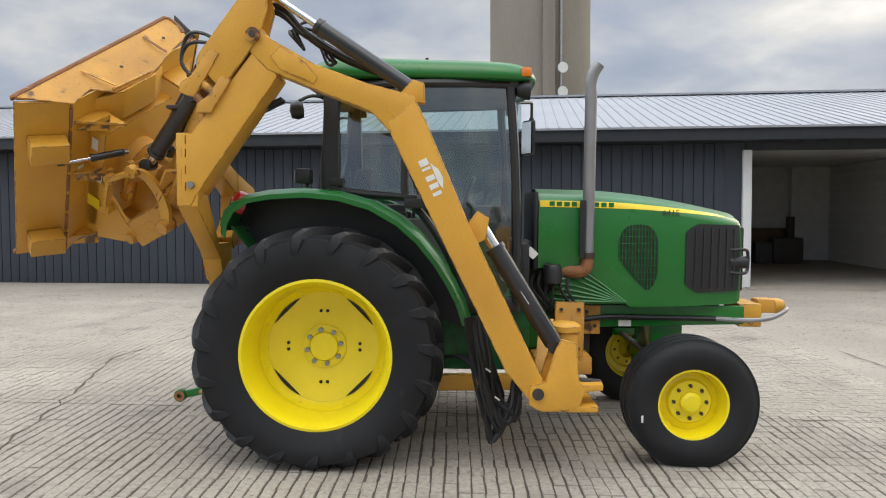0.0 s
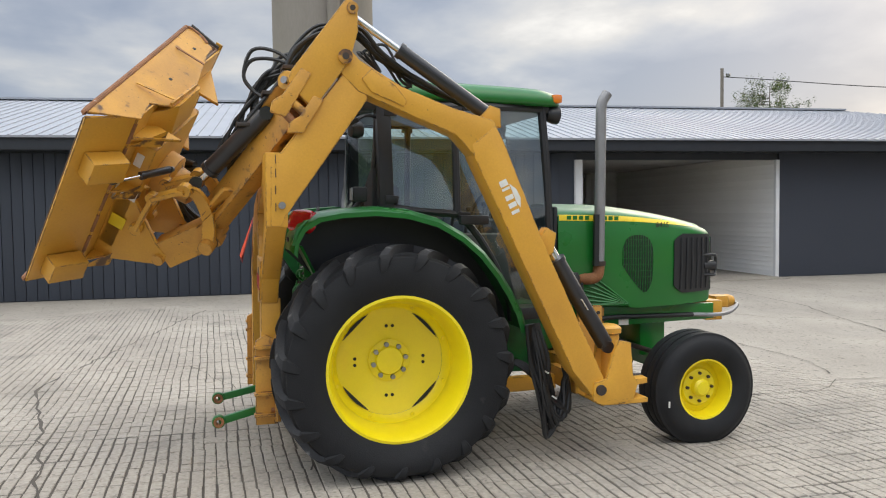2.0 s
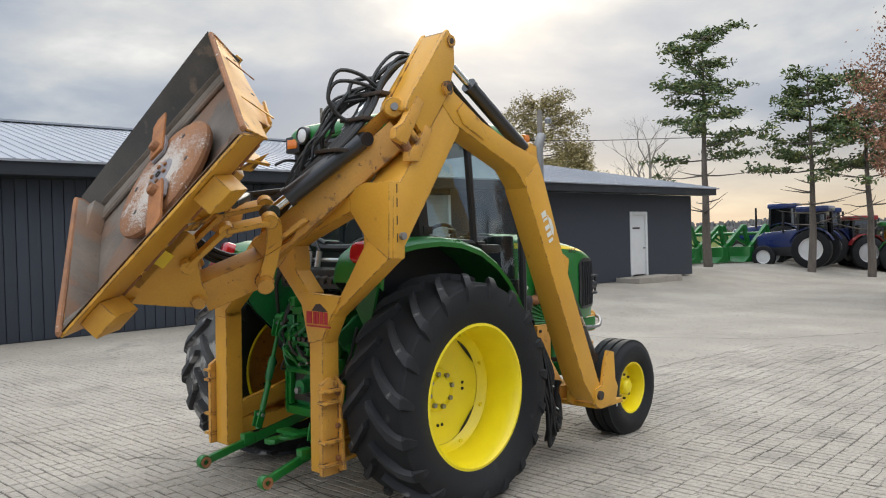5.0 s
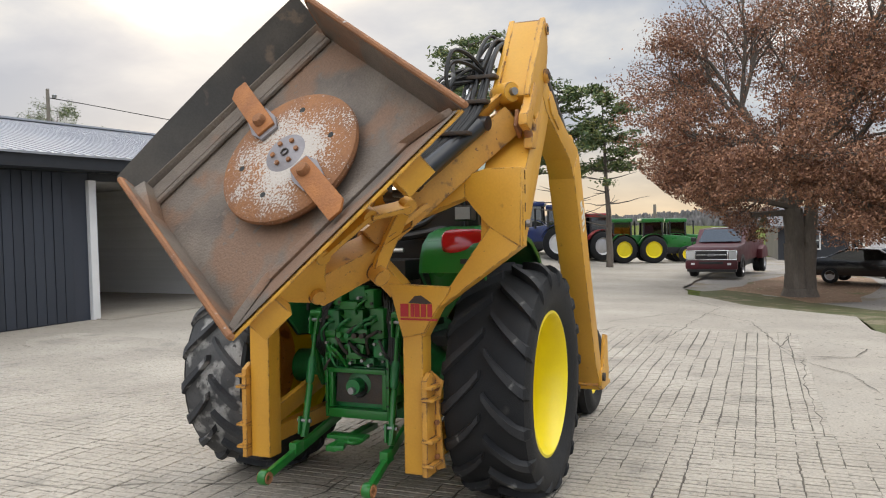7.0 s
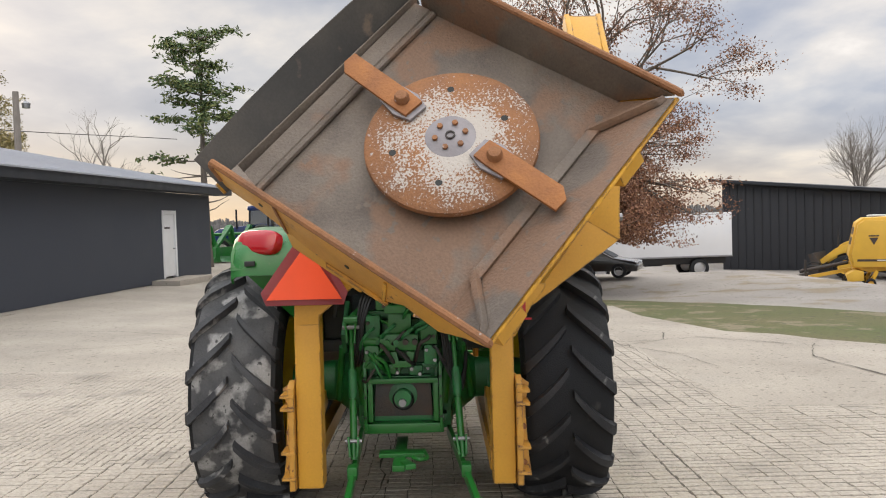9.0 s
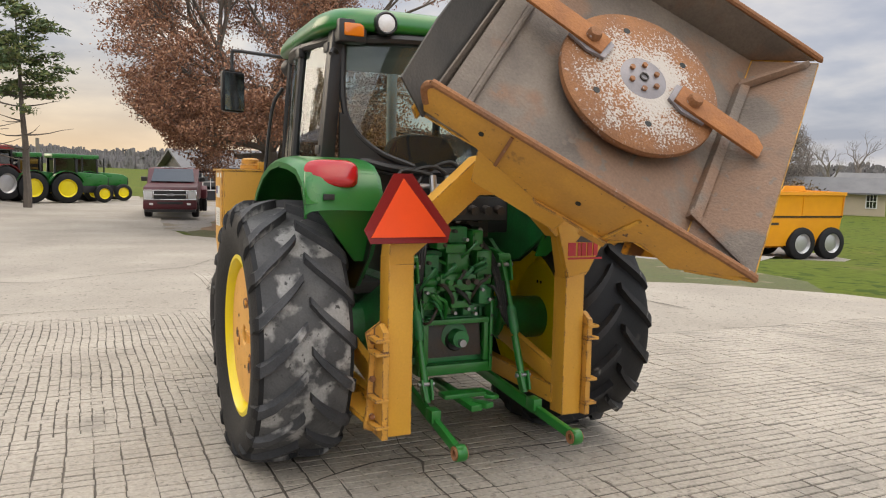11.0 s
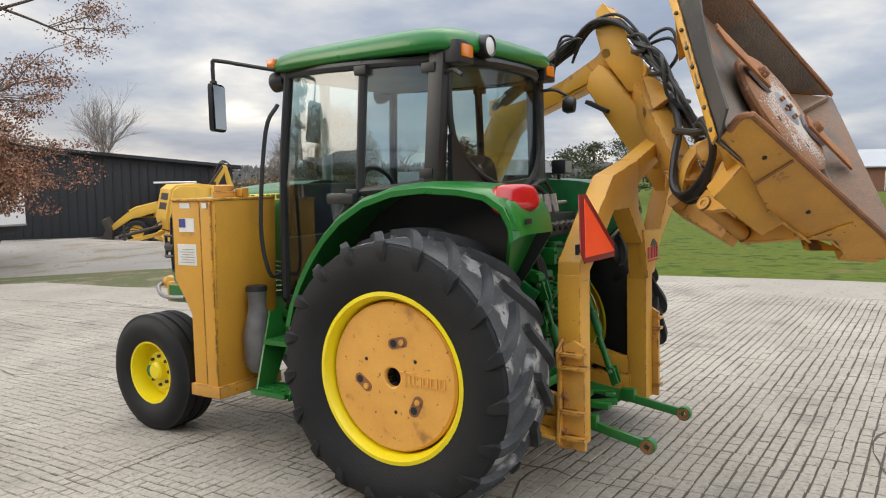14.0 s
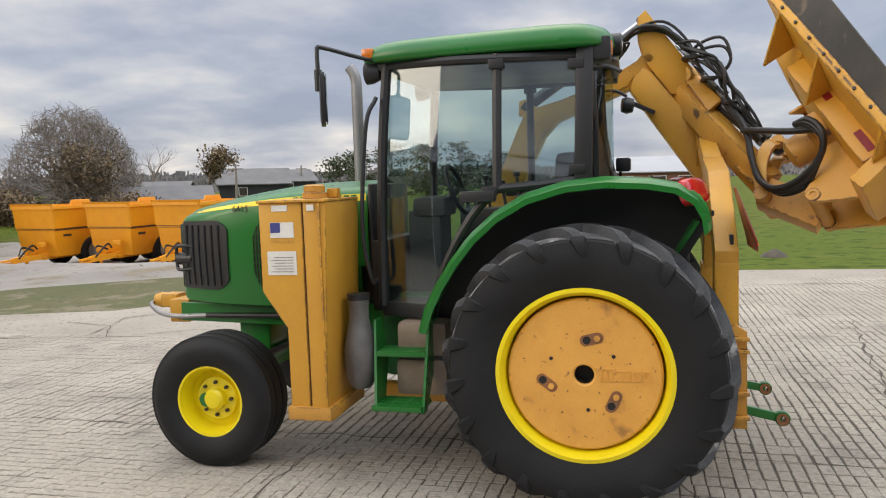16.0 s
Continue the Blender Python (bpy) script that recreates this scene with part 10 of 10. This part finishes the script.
def loader_frame(x, y, yaw):
    t = thing("loader_frame", "green front loader attachment standing on the lot", "loader", "green loader attachments", place(x, y, yaw))
    for s in (-0.6, 0.6):
        b = bmesh.new()
        beam((0, s, 0.15), (0.5, s, 1.75), 0.14, 0.16, (0, 1, 0), bm=b)
        beam((0.5, s, 1.75), (2.1, s, 0.45), 0.14, 0.18, (0, 1, 0), bm=b)
        beam((0.1, s, 0.7), (1.1, s, 1.2), 0.08, 0.08, (0, 1, 0), bm=b)
        part("arm", b, GREEN, t)
    part("cross_tube", rod((1.0, -0.6, 1.35), (1.0, 0.6, 1.35), 0.08), GREEN, t)
    part("bucket", prism([(1.9, -0.95, 0.05), (2.7, -0.95, 0.05), (2.3, -0.95, 0.3), (2.25, -0.95, 0.75), (1.95, -0.95, 0.75)], (0, 1.9, 0), 0.02), GREEN, t)


make_pickup()
make_car()
make_white_trailer()
make_dump_trailers()
make_baler()
make_loader()
small_tractor(38.2, 3.0, -72, GREEN, YELLOW, "green tractor with yellow wheels parked side-on", 0.86)
small_tractor(40.6, 2.0, -76, GREEN, YELLOW, "green tractor with yellow wheels parked behind another", 0.86)
small_tractor(37.4, 4.6, -60, GREEN, YELLOW, "green tractor half hidden in the row", 0.85)
small_tractor(36.8, 5.8, -50, RED_PAINT, SILVER, "red tractor parked in the row", 0.9)
small_tractor(36.0, 7.2, -50, BLUE_PAINT, SILVER, "blue tractor parked in the row", 0.95)
small_tractor(33.6, 6.7, 95, BLUE_PAINT, WHITE_PAINT, "blue tractor with white wheels beside a pine")
small_tractor(36.5, 9.0, 100, BLUE_PAINT, WHITE_PAINT, "blue tractor with white wheels in the row")
for k, (x, y) in enumerate(((31.5, 11.6), (32.6, 10.8), (33.8, 10.2), (34.9, 9.6))):
    loader_frame(x, y, 150 + 5 * k)


def gable_house(name, x, y, yaw, w, d, h, rise, wall, roof, label, windows=(), base=-1.0):
    t = thing(name, label, "house" if "house" in name else "building", m=Matrix.Translation((x, y, base)) @ Matrix.Rotation(radians(yaw), 4, "Z"))
    part("wall", prism([(-w / 2, -d / 2, 0), (-w / 2, d / 2, 0), (-w / 2, d / 2, h), (-w / 2, 0, h + rise), (-w / 2, -d / 2, h)], (w, 0, 0)), wall, t)
    for s in (-1, 1):
        part("roof", prism([(-w / 2 - 0.4, s * (d / 2 + 0.4), h - 0.12), (w / 2 + 0.4, s * (d / 2 + 0.4), h - 0.12), (w / 2 + 0.4, 0, h + rise + 0.06), (-w / 2 - 0.4, 0, h + rise + 0.06)], (0, 0, 0.12)), roof, t)
    for wx, wz, ww, wh, mat in windows:
        for s in (-1, 1):
            f = part("window", box((wx - ww / 2 - 0.08, s * d / 2 - 0.04, wz - 0.08), (wx + ww / 2 + 0.08, s * d / 2 + 0.05, wz + wh + 0.08), 0.01), WHITE_PAINT, t)
            part("pane", box((wx - ww / 2, s * d / 2 - 0.06, wz), (wx + ww / 2, s * d / 2 + 0.07, wz + wh)), mat, f)
            if mat is CAR_GLASS:
                for u in (0.33, 0.67):
                    part("muntin", box((wx - ww / 2 + ww * u - 0.02, s * (d / 2 + 0.07) - 0.02, wz), (wx - ww / 2 + ww * u + 0.02, s * (d / 2 + 0.07) + 0.02, wz + wh)), WHITE_PAINT, f)
                part("muntin", box((wx - ww / 2, s * (d / 2 + 0.07) - 0.018, wz + wh * 0.5 - 0.02), (wx + ww / 2, s * (d / 2 + 0.07) + 0.018, wz + wh * 0.5 + 0.02)), WHITE_PAINT, f)


gable_house("barn", -0.9, -80, 2, 11.0, 7, 2.6, 1.4, BRICK_FAR, ROOF_METAL, "red-brown barn with a grey roof far off", ((-3.5, 0.2, 1.6, 1.9, DECAL_DARK), (-0.6, 0.2, 1.6, 1.9, DECAL_DARK), (2.6, 0.2, 1.6, 1.9, DECAL_DARK)))
gable_house("barn", 51.5, -92, 30, 9, 8, 2.0, 1.9, BLACK_WALL, GREY_ROOF, "grey-roofed dark barn far off", ((1.5, 0.5, 1.0, 1.0, DECAL_DARK),))
gable_house("house", 60, -84, 20, 6.5, 5, 1.5, 0.9, WHITE_PAINT, GREY_ROOF, "white house with a grey roof far off", ((-1.8, 0.6, 0.7, 0.7, DECAL_DARK), (0, 0.6, 0.7, 0.7, DECAL_DARK), (1.8, 0.6, 0.7, 0.7, DECAL_DARK)))
gable_house("barn", 53.5, -104, 40, 9, 8, 2.2, 1.6, BLACK_WALL, GREY_ROOF, "dark barn with a grey roof far off", ((0, 0.5, 2.0, 1.5, DECAL_DARK),))
gable_house("house", 46.5, -7.6, 95, 9, 7, 2.0, 0.9, BLACK_WALL, GREY_ROOF, "low dark house with white window frames", ((0.2, 0.7, 1.2, 0.9, CAR_GLASS), (3.0, 0.7, 1.2, 0.9, CAR_GLASS)), -0.8)
gable_house("house", 37.2, -50.0, 35.6, 7, 4, 1.95, 0.9, BEIGE_WALL, GREY_ROOF, "beige house with a grey roof behind the trailers", ((-2.6, 0.9, 0.6, 0.9, CAR_GLASS), (-0.4, 0.9, 0.6, 0.9, CAR_GLASS), (1.8, 0.9, 0.6, 0.9, CAR_GLASS)), -1.75)


def make_black_shed():
    t = thing("black_shed", "low black metal shed with a gently sloping roof beyond the lot", "building", m=Matrix.Translation((37.1, -15.8, -1.62)) @ Matrix.Rotation(radians(-132.3), 4, "Z") @ Matrix.Scale(1.42, 4))
    part("wall", prism([(0, 0, -0.9), (8.0, 0, -0.9), (8.0, 0, 2.62), (0, 0, 3.50)], (0, 12, 0)), BLACK_WALL, t)
    for k in range(26):
        x = 0.15 + 0.3 * k
        part("wall_panel", prism([(x - 0.13, 0, 0.05), (x + 0.13, 0, 0.05), (x + 0.13, 0, 3.44 - 0.11 * (x + 0.13)), (x - 0.13, 0, 3.44 - 0.11 * (x - 0.13))], (0, -0.025, 0), 0.006), BLACK_WALL, t)
    part("roof", prism([(-0.4, -0.35, 3.545), (8.4, -0.35, 2.577), (8.4, -0.35, 2.68), (-0.4, -0.35, 3.65)], (0, 12.7, 0)), FASCIA, t, "black roof with a thin fascia")


make_black_shed()


def utility_pole(x, y, h, label, arm=True, light=False):
    t = thing("utility_pole", label, "pole", "utility poles", Matrix.Translation((x, y, ground_z(x, y))))
    part("post", rod((0, 0, -0.5), (0, 0, h), 0.16, 10, r1=0.11), TWIG, t)
    if arm:
        part("cross_arm", beam((-0.9, 0, h - 0.5), (0.9, 0, h - 0.5), 0.1, 0.12), TWIG, t)
    if light:
        part("yard_lamp", lathe([(0, 0), (0.14, 0.02), (0.16, 0.2), (0.05, 0.3), (0, 0.3)], (0.35, -0.2, h - 0.6), (0, 0, 1), 14), STEEL, t)


utility_pole(33.2, 40.9, 11.3, "grey wooden utility pole behind the shed", False, True)
utility_pole(24.9, 15.6, 7.1, "grey wooden pole with a yard lamp by the shed", False, True)
utility_pole(43.7, -73.4, 4.2, "wooden utility pole by the far road")
utility_pole(49.8, -103.9, 4.4, "wooden utility pole by the far road")
utility_pole(55.3, 4.8, 3.4, "short wooden pole beyond the tractors", False)
w = part("overhead_wire", tube([(33.2, 40.9, 10.8), (45, 32, 9.0), (60, 21, 9.2)], 0.03, 5, 8), HOSE)
tagged(w, "thin overhead wire between poles", "wire")

# inside the open bay
def bay_place(x, y, yaw=0):
    return SHED @ Matrix.Translation((x, y, 0.012)) @ Matrix.Rotation(radians(yaw), 4, "Z")


fl = thing("forklift", "yellow forklift standing inside the dim bay", "forklift", m=bay_place(0.85, 5.6, 80))
part("body", prism([(-0.8, -0.45, 0.25), (0.5, -0.45, 0.25), (0.5, -0.45, 0.7), (0.0, -0.45, 0.75), (-0.3, -0.45, 1.15), (-0.8, -0.45, 1.1)], (0, 0.9, 0), 0.05), BALER_YELLOW, fl)
for s in (-0.42, 0.42):
    part("mast", beam((0.62, s * 0.7, 0.1), (0.62, s * 0.7, 2.1), 0.09, 0.1, (1, 0, 0)), BLACK, fl)
    part("guard_post", beam((-0.6, s, 1.1), (-0.45, s, 2.05), 0.05, 0.05, (1, 0, 0)), BLACK, fl)
    for x in (0.4, -0.5):
        road_wheel(fl, (x, s, 0.25), 0.25, 0.18, BALER_YELLOW)
part("overhead_guard", box((-0.55, -0.45, 2.03), (0.55, 0.45, 2.09), 0.01), BLACK, fl)
cb = thing("work_cabinet", "brown wooden cabinet at the back of the bay", "cabinet", m=bay_place(2.6, 8.3))
part("body", box((-0.8, -0.4, 0), (0.8, 0.4, 1.0), 0.02), material("brown_wood", (0.12, 0.075, 0.045), 0.7), cb)
pl = thing("plank", "pale plank leaning at the back of the bay", "plank", m=bay_place(1.75, 8.0))
part("board", beam((0, 0, 0.02), (0.25, 0.6, 2.0), 0.14, 0.04), WHITE_PAINT, pl)
mc = thing("shop_machine", "dark machine standing at the back of the bay", "machine", m=bay_place(3.1, 7.4))
part("body", box((-0.4, -0.3, 0), (0.45, 0.3, 0.75), 0.08), DARK_IRON, mc)
part("column", rod((0.15, 0, 0.7), (0.15, 0, 1.35), 0.12), DARK_IRON, mc)
sk = thing("white_sack", "crumpled pale sack on the bay floor", "sack", m=bay_place(2.45, 7.3))
part("bag", box((-0.25, -0.2, 0), (0.25, 0.2, 0.62), 0.10), BEIGE, sk)



def earth_clod(x, y):
    rng = random.Random(12)
    b = lathe([(0, 0.16), (0.10, 0.14), (0.20, 0.08), (0.27, 0.0), (0.28, -0.06)], (0, 0, 0), (0, 0, 1), 14)
    for v in b.verts:
        v.co.x += rng.uniform(-0.03, 0.03)
        v.co.y += rng.uniform(-0.03, 0.03)
        v.co.z *= rng.uniform(0.75, 1.25)
    o = part("earth_clod", b, DIRT)
    o.location = (x, y, ground_z(x, y) - 0.07)
    tagged(o, "small dark clod of earth on the mown lawn", "earth clod")


earth_clod(-3.0, -12.65)
